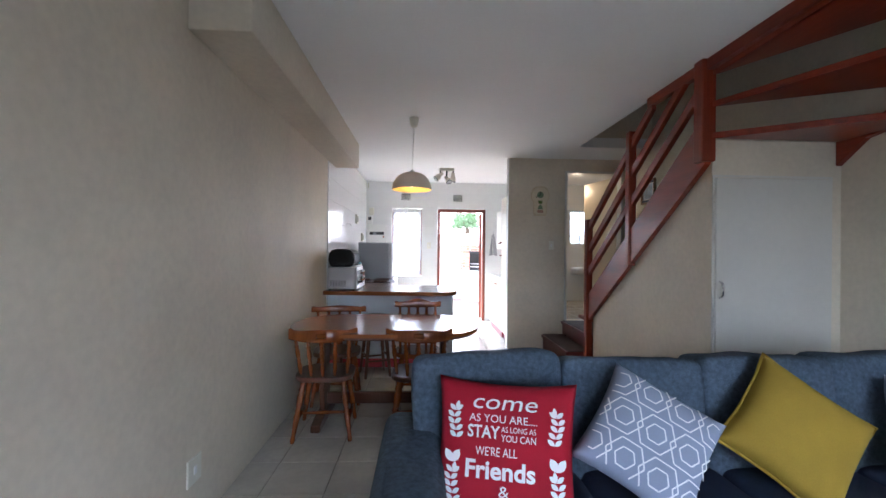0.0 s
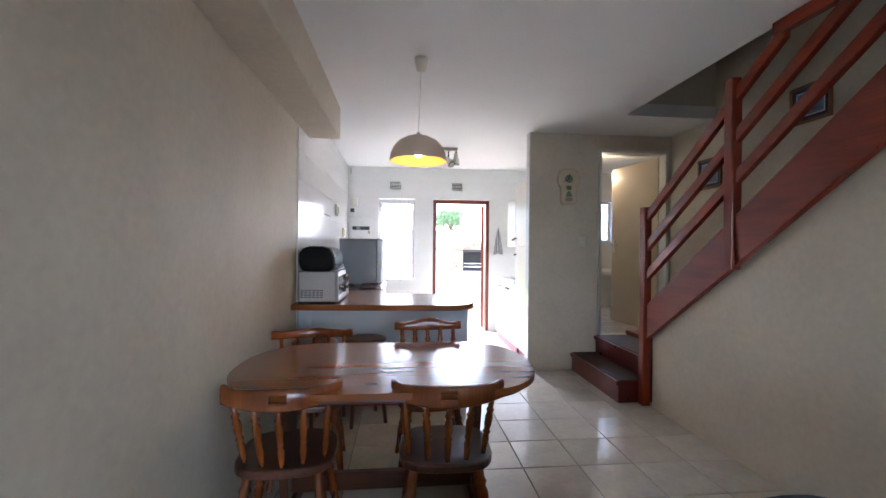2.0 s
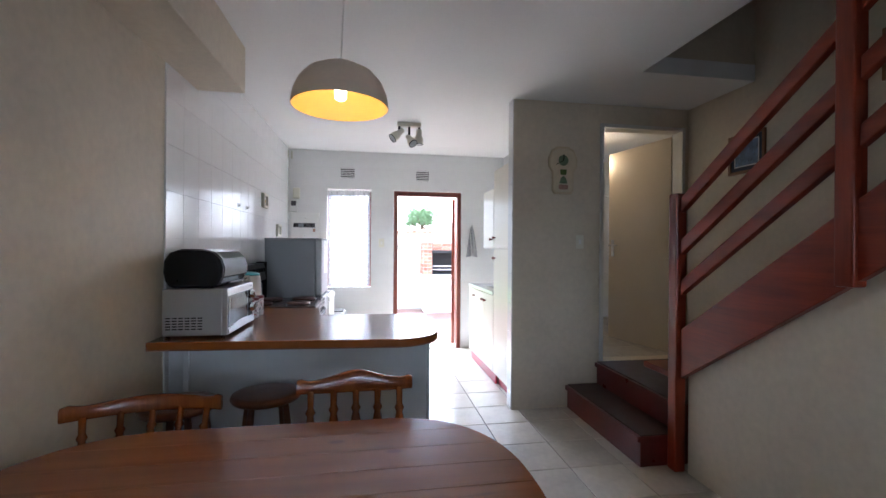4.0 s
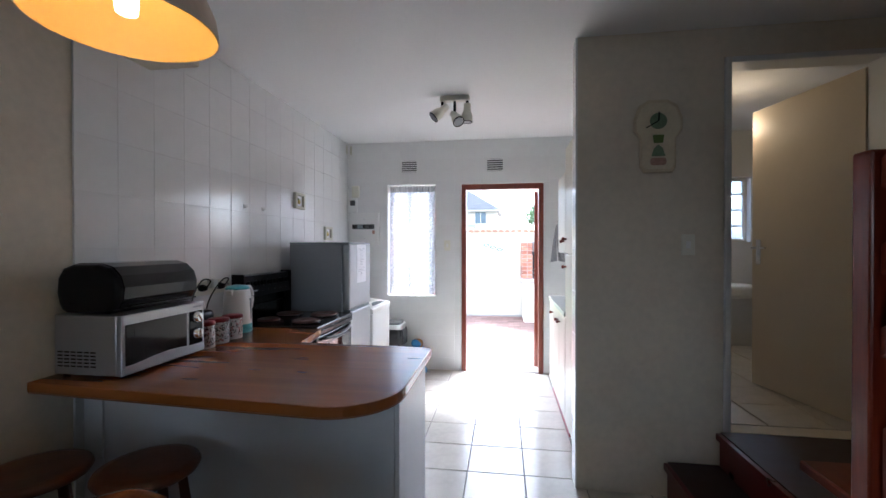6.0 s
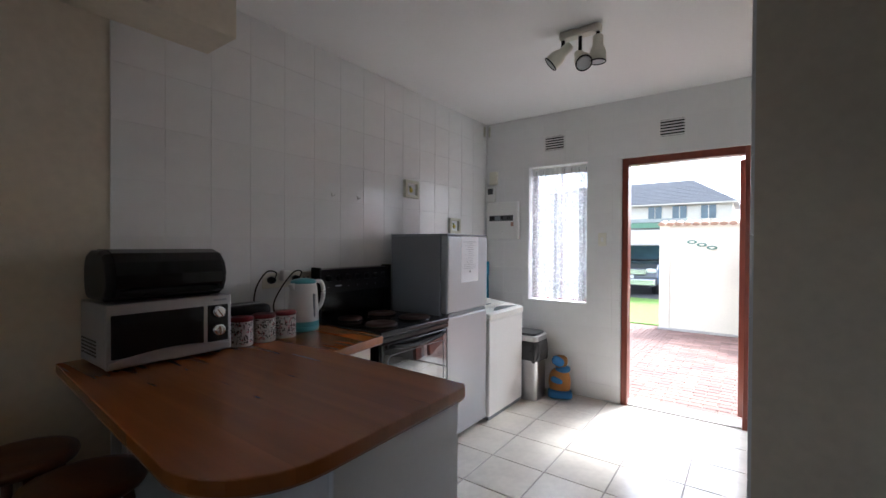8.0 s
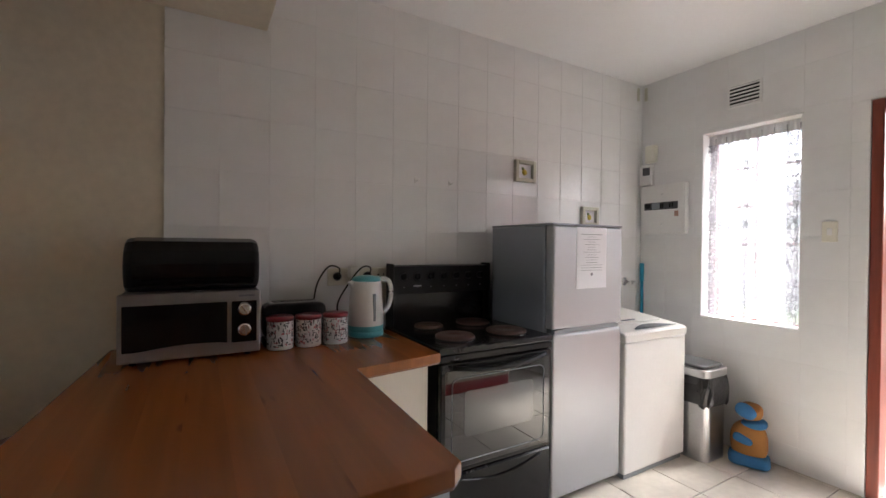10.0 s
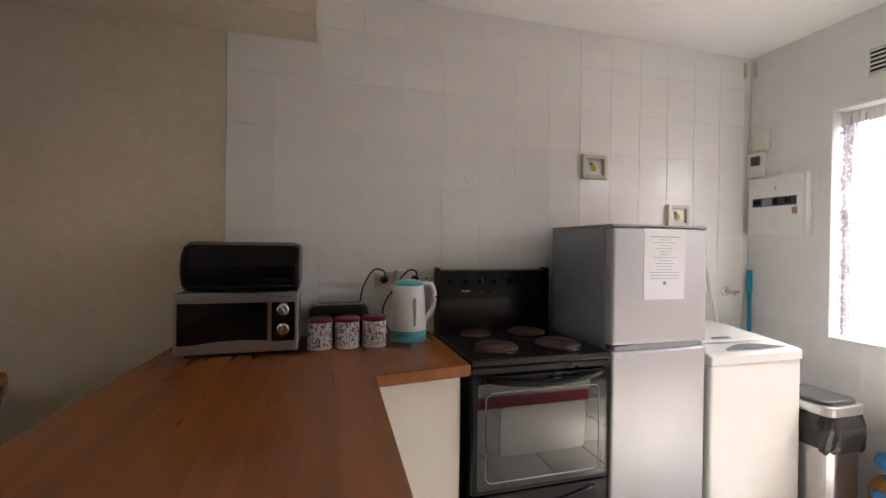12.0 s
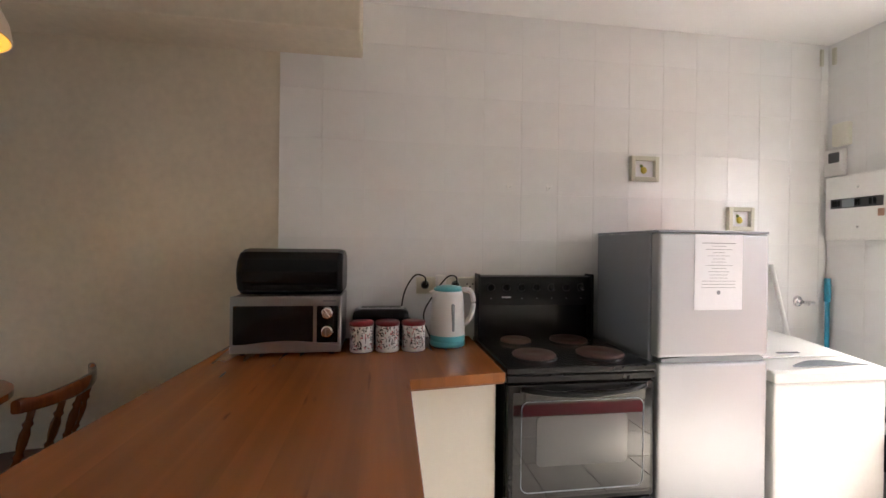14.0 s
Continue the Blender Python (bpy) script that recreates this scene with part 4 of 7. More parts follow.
def crest(half, y_mid, y_end, z0, height, hump, slot):
    """Curved top rail of a chair back, its ends scrolled up, with a hump in its upper edge or a hand slot cut through."""
    bm = bmesh.new()
    n = 28
    th = 0.014

    def section(u):
        y = y_mid + (y_end - y_mid) * u * u
        top = height * (1 - 0.16 * u * u) + hump * math.exp(-(u / 0.42) ** 2) + 0.014 * math.exp(-((abs(u) - 0.95) / 0.10) ** 2)
        bot = -0.010 * (1 - u * u)
        return u * half, y, z0 + bot, z0 + top

    def run(us, low, high):
        rows = []
        for u in us:
            x, y, b, t = section(u)
            b, t = b + low * (t - b), b + high * (t - b)
            e = 0.008
            rows.append([bm.verts.new(p) for p in ((x, y - th + e / 2, b), (x, y + th - e / 2, b), (x, y + th, b + e), (x, y + th, t - e), (x, y + th - e, t), (x, y - th + e, t), (x, y - th, t - e), (x, y - th, b + e))])
        for a, b in zip(rows, rows[1:]):
            for k in range(8):
                bm.faces.new((a[k], a[(k + 1) % 8], b[(k + 1) % 8], b[k])).smooth = True
        for ring in (rows[0][::-1], rows[-1]):
            bm.faces.new([bm.verts.new(v.co) for v in ring])
    us = [2 * i / n - 1 for i in range(n + 1)]
    if slot:
        cut = 4 / n + 1e-6
        run([u for u in us if u <= -cut + 0.01], 0, 1)
        run([u for u in us if u >= cut - 0.01], 0, 1)
        run([u for u in us if abs(u) <= cut + 0.01], 0, 0.36)
        run([u for u in us if abs(u) <= cut + 0.01], 0.66, 1)
    else:
        run(us, 0, 1)
    bmesh.ops.recalc_face_normals(bm, faces=bm.faces)
    return bm


def chair(label, style):
    """Turned spindle-back chair about its own floor point, facing +y."""
    c = thing("dining_chair", (0, 0, 0), label, "chair", "chairs round the table")
    tall = style == "hump"
    pts = [(0.205 * math.copysign(abs(math.cos(a)) ** 0.62, math.cos(a)), 0.20 * math.copysign(abs(math.sin(a)) ** 0.62, math.sin(a))) for a in [2 * math.pi * i / 28 for i in range(28)]]
    part("seat", prism(bmesh.new(), pts, 0.405, 0.442, "xy", 0.010, 3), WOOD_DARK if not tall else WOOD_CHAIR, c, "dark polished saddle seat" if not tall else "")
    for sx in (-1, 1):
        for sy in (-1, 1):
            part("leg", rod(bmesh.new(), (sx * 0.195, sy * 0.20, 0), (sx * 0.135, sy * 0.135, 0.412), LEG), WOOD_CHAIR, c)
        part("stretcher", rod(bmesh.new(), (sx * 0.178, -0.178, 0.13), (sx * 0.178, 0.178, 0.13), [(0.009, 0), (0.014, 0.5), (0.009, 1)]), WOOD_CHAIR, c)
    part("stretcher", rod(bmesh.new(), (-0.178, 0, 0.13), (0.178, 0, 0.13), [(0.009, 0), (0.014, 0.5), (0.009, 1)]), WOOD_CHAIR, c)
    half, ym, ye, z0 = {"slot": (0.213, -0.245, -0.15, 0.703), "plain": (0.225, -0.25, -0.17, 0.746), "hump": (0.195, -0.235, -0.21, 0.795)}[style]
    n = 5
    for i in range(n):
        u = (2 * i / (n - 1) - 1) * 0.86
        part("spindle", rod(bmesh.new(), (u * 0.185, -0.165 + 0.09 * u * u, 0.435), (u * half, ym + (ye - ym) * u * u, z0 + 0.004), [(r * (1.35 if tall else 1.2), q) for r, q in SPIN], 12), WOOD_CHAIR, c)
    part("crest_rail", crest(half + 0.022, ym, ye, z0, 0.074 if style == "slot" else 0.045, 0.03 if tall else 0.004, style == "slot"), WOOD_CHAIR, c)
    return c


first = chair("brown varnished spindle-back chair tucked under the table", "slot")
first.matrix_basis = pose(-0.715, 3.195, 0, 0, 0, 4)
copy_thing(first, pose(-0.03, 3.185, 0, 0, 0, -2))
low_back = chair("dark brown spindle-back chair with a plain curved rail", "plain")
low_back.matrix_basis = pose(-0.768, 3.86, 0, 0, 0, 187)
hump = chair("brown varnished spindle-back chair with a humped top rail", "hump")
hump.matrix_basis = pose(-0.05, 3.835, 0, 0, 0, 182)

table = thing("dining_table", (-0.32, 3.44, 0), "long oval varnished plank dining table on a trestle base", "table")
TC, THX, THY = Vector((-0.297, 3.425)), 0.722, 0.457


def half_width(dy):
    v = min(1.0, abs(dy) / THY)
    return THX - 0.36 * (1 - math.sqrt(max(0.0, 1 - v ** 2.4)))


def board(y0, y1, z0, z1, shrink=0.0):
    k = [y0 + (y1 - y0) * i / 6 for i in range(7)]
    pts = [(TC.x + half_width(d) - shrink, TC.y + d) for d in k] + [(TC.x - half_width(d) + shrink, TC.y + d) for d in reversed(k)]
    return prism(bmesh.new(), pts, z0, z1, "xy", 0.0008, 1)


n = 8
for i in range(n):
    y0 = -THY + 2 * THY * i / n
    part("plank", board(y0, y0 + 2 * THY / n - 0.0002, 0.720, 0.747), WOOD_TABLE, table)
pts = [(TC.x + s * (half_width(d) - 0.022), TC.y + d * 0.965) for s, ds in ((1, [-THY + 2 * THY * i / 24 for i in range(25)]), (-1, [THY - 2 * THY * i / 24 for i in range(25)])) for d in ds]
part("moulding", prism(bmesh.new(), pts, 0.698, 0.7195, "xy", 0.008, 3), WOOD_DARK, table, "dark moulded rim")
for x in (-0.78, 0.15):
    part("foot", prism(bmesh.new(), [(3.14, 0.0), (3.14, 0.05), (3.30, 0.085), (3.58, 0.085), (3.74, 0.05), (3.74, 0.0)], x - 0.035, x + 0.035, "yz", 0.008), WOOD_DARK, table)
    part("column", prism(bmesh.new(), [(3.36, 0.085), (3.33, 0.25), (3.37, 0.40), (3.32, 0.64), (3.56, 0.64), (3.51, 0.40), (3.55, 0.25), (3.52, 0.085)], x - 0.02, x + 0.02, "yz", 0.006), WOOD_DARK, table)
    part("bearer", prism(bmesh.new(), [(3.15, 0.665), (3.20, 0.64), (3.68, 0.64), (3.73, 0.665), (3.73, 0.698), (3.15, 0.698)], x - 0.03, x + 0.03, "yz", 0.005), WOOD_DARK, table)
part("stretcher", bx(-0.76, 0.13, 3.42, 3.46, 0.11, 0.20, bevel=0.006), WOOD_DARK, table)


def stool(label):
    s = thing("bar_stool", (0, 0, 0), label, "stool", "stools at the counter")
    part("seat", lathe(bmesh.new(), [(0.13, 0.595), (0.158, 0.602), (0.165, 0.615), (0.160, 0.628), (0.13, 0.633), (0.05, 0.628)], None, 32), WOOD_STOOL, s)
    for k in range(4):
        a = radians(45 + 90 * k)
        part("leg", rod(bmesh.new(), (0.185 * math.cos(a), 0.185 * math.sin(a), 0), (0.105 * math.cos(a), 0.105 * math.sin(a), 0.60), [(0.014, 0), (0.019, 0.5), (0.015, 1)]), WOOD_STOOL, s)
        b = radians(135 + 90 * k)
        q = 0.155 if k % 2 else 0.162
        z = 0.22 if k % 2 else 0.17
        part("rung", rod(bmesh.new(), (q * math.cos(a), q * math.sin(a), z), (q * math.cos(b), q * math.sin(b), z), [(0.008, 0), (0.011, 0.5), (0.008, 1)]), WOOD_STOOL, s)
    return s


s1 = stool("round brown wooden stool under the breakfast counter")
s1.matrix_basis = pose(-0.51, 4.58, 0, 0, 0, 20)
copy_thing(s1, pose(-0.87, 4.49, 0, 0, 0, 50))

pend = thing("pendant_lamp", (-0.128, 4.12, 1.90), "lit beige dome pendant lamp hanging over the table", "lamp")
prof = [(0.190, 0.0), (0.190, 0.008), (0.184, 0.048), (0.165, 0.092), (0.131, 0.132), (0.083, 0.158), (0.032, 0.168), (0.022, 0.170)]
m = Matrix.Translation((-0.128, 4.12, 1.907))
shade = part("shade", lathe(bmesh.new(), prof, m, 40, caps=False), SHADE, pend)
part("lining", lathe(bmesh.new(), [(r - 0.0035, z - 0.003 if z > 0.01 else z) for r, z in prof], m, 40, caps=False), SHADEIN, shade, "pale yellow lining")
part("cap", lathe(bmesh.new(), [(0.036, 0.164), (0.032, 0.176), (0.014, 0.182), (0.010, 0.192)], m, 20), WHITEP, shade)
part("bulb_holder", lathe(bmesh.new(), [(0.017, 0.10), (0.018, 0.155)], m, 14), WHITEP, pend)
part("bulb", lathe(bmesh.new(), [(0.006, 0.0), (0.022, 0.008), (0.024, 0.03), (0.022, 0.07), (0.014, 0.10)], Matrix.Translation((-0.128, 4.12, 1.932)), 16), BULB, pend, "glowing energy-saving bulb")
part("flex", cyl(bmesh.new(), (-0.128, 4.12, 2.083), (-0.112, 4.12, 2.53), 0.0035, 8), WHITEP, pend)
part("ceiling_rose", lathe(bmesh.new(), [(0.012, 2.505), (0.030, 2.515), (0.042, 2.56), (0.046, CZ - 0.001)], Matrix.Translation((-0.112, 4.12, 0)), 20), AGEDWHITE, pend)

# ---- living room: sofa and cushions ----
sofa = thing("sofa", (1.1, 1.6, 0), "long blue-grey woven fabric sofa with loose back cushions", "sofa")
part("frame", bx(-0.165, 2.55, 1.02, 2.06, 0.06, 0.30, bevel=0.02, seg=2), SOFA, sofa)
part("back_rail", bx(0.0, 2.55, 1.90, 2.12, 0.30, 0.74, bevel=0.05, seg=3), SOFA, sofa)
part("arm", bx(-0.178, 0.066, 1.02, 1.99, 0.075, 0.612, bevel=0.065, seg=5), SOFA, sofa)
xs = (0.07, 0.62, 1.20, 1.78, 2.4)
for i in range(4):
    part("seat_cushion", puff(bmesh.new(), (xs[i + 1] - xs[i] - 0.004, 0.78, 0.17), Matrix.Translation(((xs[i] + xs[i + 1]) / 2, 1.42, 0.375)), 7, 12, 0.006, i * 3.1), SOFA_SEAT, sofa)
edges = (-0.045, 0.575, 1.165, 1.757, 2.36)
for i in range(4):
    cx, w = (edges[i] + edges[i + 1]) / 2, edges[i + 1] - edges[i] + 0.012
    h = (0.49, 0.465, 0.475, 0.485)[i]
    m = pose(cx, 1.85, 0.398 + h / 2, -9, (-2.4, 0.8, 0.6, -1.6)[i], (1.0, -1.5, 1.2, -1)[i])
    part("back_cushion", puff(bmesh.new(), (w, 0.21, h + 0.015), m, 11, 22, 0.014, i * 2.3), SOFA, sofa)
for x in (-0.08, 2.45):
    for y in (1.1, 2.03):
        part("foot", lathe(bmesh.new(), [(0.02, 0), (0.028, 0.062)], Matrix.Translation((x, y, 0)), 12), WOOD_DARK, sofa)


def pillow_height(u, v, t):
    """Half thickness of a stuffed cushion at u, v in -1..1."""
    return t * max(0.0, (1 - u ** 4)) ** 0.55 * max(0.0, (1 - v ** 4)) ** 0.55 + 0.004


def pillow_xy(u, v, w):
    """Edges drawn in a little between the corners."""
    return Vector((u * w / 2 * (1 - 0.085 * (1 - v * v)), v * w / 2 * (1 - 0.085 * (1 - u * u))))


def pillow(name, m, w, t, material, label, seed=0.0, welt=0.0):
    c = thing(name, m.translation, label, "cushion", "cushions on the sofa")
    bm = bmesh.new()
    n = 26
    for side in (1, -1):
        g = []
        for i in range(n + 1):
            row = []
            for k in range(n + 1):
                u, v = 2 * i / n - 1, 2 * k / n - 1
                p = pillow_xy(u, v, w)
                z = side * pillow_height(u, v, t)
                if 0 < i < n and 0 < k < n:
                    z += 0.002 * noise.noise(Vector((p.x * 9 + seed, p.y * 9, side)))
                row.append(bm.verts.new((p.x, p.y, z)))
            g.append(row)
        for i in range(n):
            for k in range(n):
                q = (g[i][k], g[i + 1][k], g[i + 1][k + 1], g[i][k + 1])
                bm.faces.new(q if side > 0 else q[::-1]).smooth = True
    bmesh.ops.remove_doubles(bm, verts=bm.verts, dist=0.0085)
    bmesh.ops.transform(bm, matrix=m, verts=bm.verts)
    body = part("cover", bm, material, c)
    if welt:
        ring = [pillow_xy(u, v, w) for u, v in [(-1 + 2 * i / 16, -1) for i in range(16)] + [(1, -1 + 2 * i / 16) for i in range(16)] + [(1 - 2 * i / 16, 1) for i in range(16)] + [(-1, 1 - 2 * i / 16) for i in range(17)]]
        bm = tube(bmesh.new(), [m @ Vector((p.x, p.y, 0.002 * math.sin(i))) for i, p in enumerate(ring)], welt, 6)
        part("welt", bm, material, c, "stitched edge")
    return c


def on_pillow(bm, m, w, t):
    """Lays a flat drawing, in metres about the cushion's middle, on the cushion's front."""
    for v in bm.verts:
        a, b = v.co.x / (w / 2 * 0.945), v.co.y / (w / 2 * 0.945)
        a, b = max(-0.99, min(0.99, a)), max(-0.99, min(0.99, b))
        v.co.z = pillow_height(a, b, t) + 0.0045
    bmesh.ops.transform(bm, matrix=m, verts=bm.verts)
    return bm


RW, RT = 0.51, 0.075
RM = Matrix.Translation((0.283, 1.556, 0.605)) @ Matrix.Rotation(radians(-13), 4, "Z") @ Matrix.Rotation(radians(71.4), 4, "X") @ Matrix.Rotation(radians(-0.6), 4, "Z")
red = pillow("red_cushion", RM, RW, RT, REDCLOTH, "red cotton cushion printed with white lettering", 1.0)


def line(text, size, x, y, width, bold=0.0, shear=0.0, rise=0.0):
    bm, w = lettering(text, size, bold)
    bmesh.ops.subdivide_edges(bm, edges=[e for e in bm.edges if e.calc_length() > 0.03], cuts=1)
    k = width / w
    for v in bm.verts:
        v.co.x, v.co.y = x + v.co.x * k + shear * v.co.y, y + v.co.y + rise * v.co.x * k
    part("lettering", on_pillow(bm, RM, RW, RT), PRINT, red, "white printed words")


line("come", 0.075, -0.118, 0.148, 0.225, 0.0, 0.25)
line("AS YOU ARE....", 0.036, -0.125, 0.105, 0.235)
line("STAY", 0.056, -0.128, 0.054, 0.112, 0.0012)
line("AS LONG AS", 0.026, -0.012, 0.076, 0.118)
line("YOU CAN", 0.032, -0.012, 0.046, 0.118)
line("WE'RE ALL", 0.040, -0.098, -0.002, 0.142)
line("Friends", 0.078, -0.130, -0.072, 0.235, 0.0022)
line("&", 0.05, -0.015, -0.125, 0.035)


def leaf_shape(bm, x, y, a, l, w):
    n = 6
    pts = []
    for s in (1, -1):
        for i in range(n + 1):
            t = i / n if s > 0 else 1 - i / n
            pts.append((t * l, s * w * math.sin(math.pi * t) ** 0.8))
    ca, sa = math.cos(a), math.sin(a)
    vs = []
    for k, (p, q) in enumerate(pts):
        if k in (n + 1, 2 * n + 1):
            continue
        vs.append(bm.verts.new((x + p * ca - q * sa, y + p * sa + q * ca, 0)))
    bm.faces.new(vs)


for side in (-1, 1):
    leaves = []
    for run, y0 in enumerate((0.115, -0.085)):
        for k in range(5):
            y = y0 - 0.022 * k + 0.02
            x = side * (0.175 + 0.006 * math.sin(k * 1.2))
            leaves += [(x, y, 90 + side * 52, 0.031, 0.008), (x, y, 90 - side * 52, 0.031, 0.008)]
        leaves.append((side * 0.172, y0 + 0.02, 90 + side * 8, 0.034, 0.008))
    leaves += [(side * 0.178, -0.034, 90 - side * 35, 0.048, 0.014), (side * 0.178, -0.034, 90 + side * 30, 0.048, 0.014)]
    for x, y, turn, length, width in leaves:
        bm = bmesh.new()
        leaf_shape(bm, x, y, radians(turn), length, width)
        part("printed_leaf", on_pillow(bm, RM, RW, RT), PRINT, red, "white printed leaf")


def hex_lines(bm, w, r0=0.066, thick=0.0048):
    """Chains of hexagons overlapping at their points, a smaller one inside each, as narrow ribbons."""
    lim = w / 2 * 0.92
    dx, dy = r0 * 1.70, r0 * 1.95
    for r in range(-3, 4):
        for q in range(-4, 5):
            cx, cy = q * dx + (dx / 2 if r % 2 else 0), r * dy
            for rad in (r0 * 0.52, r0):
                ring = [Vector((cx + rad * math.cos(radians(60 * i)), cy + rad * math.sin(radians(60 * i)))) for i in range(6)]
                for i in range(6):
                    a, b = ring[i], ring[(i + 1) % 6]
                    d = (b - a).normalized()
                    nrm = Vector((-d.y, d.x)) * thick / 2
                    k = 6
                    for s in range(k):
                        p, o = a.lerp(b, s / k), a.lerp(b, (s + 1) / k)
                        if max(abs(p.x), abs(p.y), abs(o.x), abs(o.y)) > lim:
                            continue
                        bm.faces.new([bm.verts.new((*(z), 0)) for z in (p - nrm, o - nrm, o + nrm, p + nrm)])
    return bm


for pos, roll, tilt, yaw, lab in (((0.800, 1.535, 0.658), -33, 54, -8, "grey-blue cushion with white hexagon lines against the sofa back"), ((2.0, 1.58, 0.60), -24, 62, 6, "grey-blue cushion with white hexagon lines at the sofa's far end")):
    GM = Matrix.Translation(pos) @ Matrix.Rotation(radians(yaw), 4, "Z") @ Matrix.Rotation(radians(tilt), 4, "X") @ Matrix.Rotation(radians(roll), 4, "Z")
    g = pillow("patterned_cushion", GM, 0.415, 0.075, GREYCLOTH, lab, 4.0)
    part("printed_pattern", on_pillow(hex_lines(bmesh.new(), 0.40), GM, 0.415, 0.075), PRINT, g, "white printed hexagons")
YM = Matrix.Translation((1.40, 1.59, 0.650)) @ Matrix.Rotation(radians(-6), 4, "Z") @ Matrix.Rotation(radians(63), 4, "X") @ Matrix.Rotation(radians(-40), 4, "Z")
pillow("mustard_cushion", YM, 0.43, 0.078, YELCLOTH, "plain mustard yellow cushion with a stitched edge", 7.0, 0.006)

# ---- wall things ----
clock = thing("wall_clock", (1.582, PY - 0.01, 1.812), "cream painted wall clock with a green picture", "clock")
out = [(-0.075, 0), (0.075, 0), (0.095, 0.03), (0.095, 0.19), (0.128, 0.235), (0.13, 0.30), (0.10, 0.375), (0.05, 0.405), (-0.05, 0.405), (-0.10, 0.375), (-0.13, 0.30), (-0.128, 0.235), (-0.095, 0.19), (-0.095, 0.03)]
part("case", prism(bmesh.new(), [(1.582 + x, 1.812 + z) for x, z in out][::-1], PY - 0.022, PY - 0.001, "xz", 0.005), CLOCKRIM, clock)
part("face", prism(bmesh.new(), [(1.582 + x * 0.88, 1.832 + z * 0.90) for x, z in out][::-1], PY - 0.026, PY - 0.0225, "xz"), CLOCKFACE, clock)
bm = bmesh.new()
lathe(bm, [(0.045, 0), (0.045, 0.001)], Matrix.Translation((1.582, PY - 0.0262, 2.097)) @ Matrix.Rotation(radians(90), 4, "X"), 20)
part("painted_bird", bm, GREENPRINT, clock)
bm = prism(bmesh.new(), [(1.545, 1.902), (1.619, 1.902), (1.605, 1.945), (1.582, 1.968), (1.559, 1.945)][::-1], PY - 0.0275, PY - 0.0262, "xz")
part("painted_tree", bm, GREENPRINT, clock)
part("painted_flowers", prism(bmesh.new(), rounded(1.540, 1.624, 1.852, 1.893, 0.015, 3), PY - 0.0275, PY - 0.0262, "xz"), PINKPRINT, clock)
part("painted_pot", prism(bmesh.new(), [(1.558, 1.975), (1.606, 1.975), (1.612, 2.02), (1.552, 2.02)][::-1], PY - 0.0275, PY - 0.0262, "xz"), LEAFP, clock)
m = Matrix.Translation((1.582, PY - 0.029, 2.097))
part("hour_hand", bx(-0.004, 0.004, -0.001, 0.001, 0, 0.05, m=m @ Matrix.Rotation(radians(4), 4, "Y")), BLACK, clock)
part("minute_hand", bx(-0.003, 0.003, -0.002, -0.001, 0, 0.075, m=m @ Matrix.Rotation(radians(240), 4, "Y")), BLACK, clock)


def switch_plate(x, y, z, face, label, w=0.07, h=0.115):
    s = thing("light_switch", (x, y, z), label, "switch")
    if face == "y":
        part("plate", bx(x - w / 2, x + w / 2, y - 0.009, y - 0.001, z - h / 2, z + h / 2, bevel=0.003), AGEDWHITE, s)
        part("rocker", bx(x - 0.012, x + 0.012, y - 0.013, y - 0.009, z - 0.02, z + 0.02, bevel=0.002), WHITEP, s)
    else:
        part("plate", bx(x + 0.001, x + 0.009, y - w / 2, y + w / 2, z - h / 2, z + h / 2, bevel=0.003), AGEDWHITE, s)
        part("rocker", bx(x + 0.009, x + 0.013, y - 0.012, y + 0.012, z - 0.02, z + 0.02, bevel=0.002), WHITEP, s)
    return s


switch_plate(1.745, PY, 1.41, "y", "white light switch on the cream wall")
switch_plate(0.10, BY - 0.008, 1.412, "y", "white light switch beside the back door")
switch_plate(LX, 2.088, 0.29, "x", "white socket plate low on the cream wall", 0.12, 0.125)


def picture(y0, y1, z0, z1, label, tilt=0.0):
    p = thing("framed_picture", (RX - 0.01, (y0 + y1) / 2, z0), label, "picture", "pictures beside the stairs")
    bm = bmesh.new()
    f = 0.022
    for a in ((y0, y0 + f, z0, z1), (y1 - f, y1, z0, z1), (y0 + f, y1 - f, z0, z0 + f), (y0 + f, y1 - f, z1 - f, z1)):
        box(bm, RX - 0.022, RX - 0.001, a[0], a[1], a[2], a[3], bevel=0.003)
    part("frame", bm, GILT, p)
    part("mount", bx(RX - 0.010, RX - 0.002, y0 + f, y1 - f, z0 + f, z1 - f), NAVYMAT, p)
    e = 0.06
    part("border", bx(RX - 0.0112, RX - 0.0100, y0 + e - 0.008, y1 - e + 0.008, z0 + e - 0.008, z1 - e + 0.008), PAPER, p)
    part("print", bx(RX - 0.0124, RX - 0.0112, y0 + e, y1 - e, z0 + e, z1 - e), SEAPIC, p)


picture(3.97, 4.295, 2.285, 2.572, "gilt-framed blue seaside picture above the stairs")
picture(5.0, 5.316, 1.93, 2.232, "small gilt-framed blue picture beside the stairs")

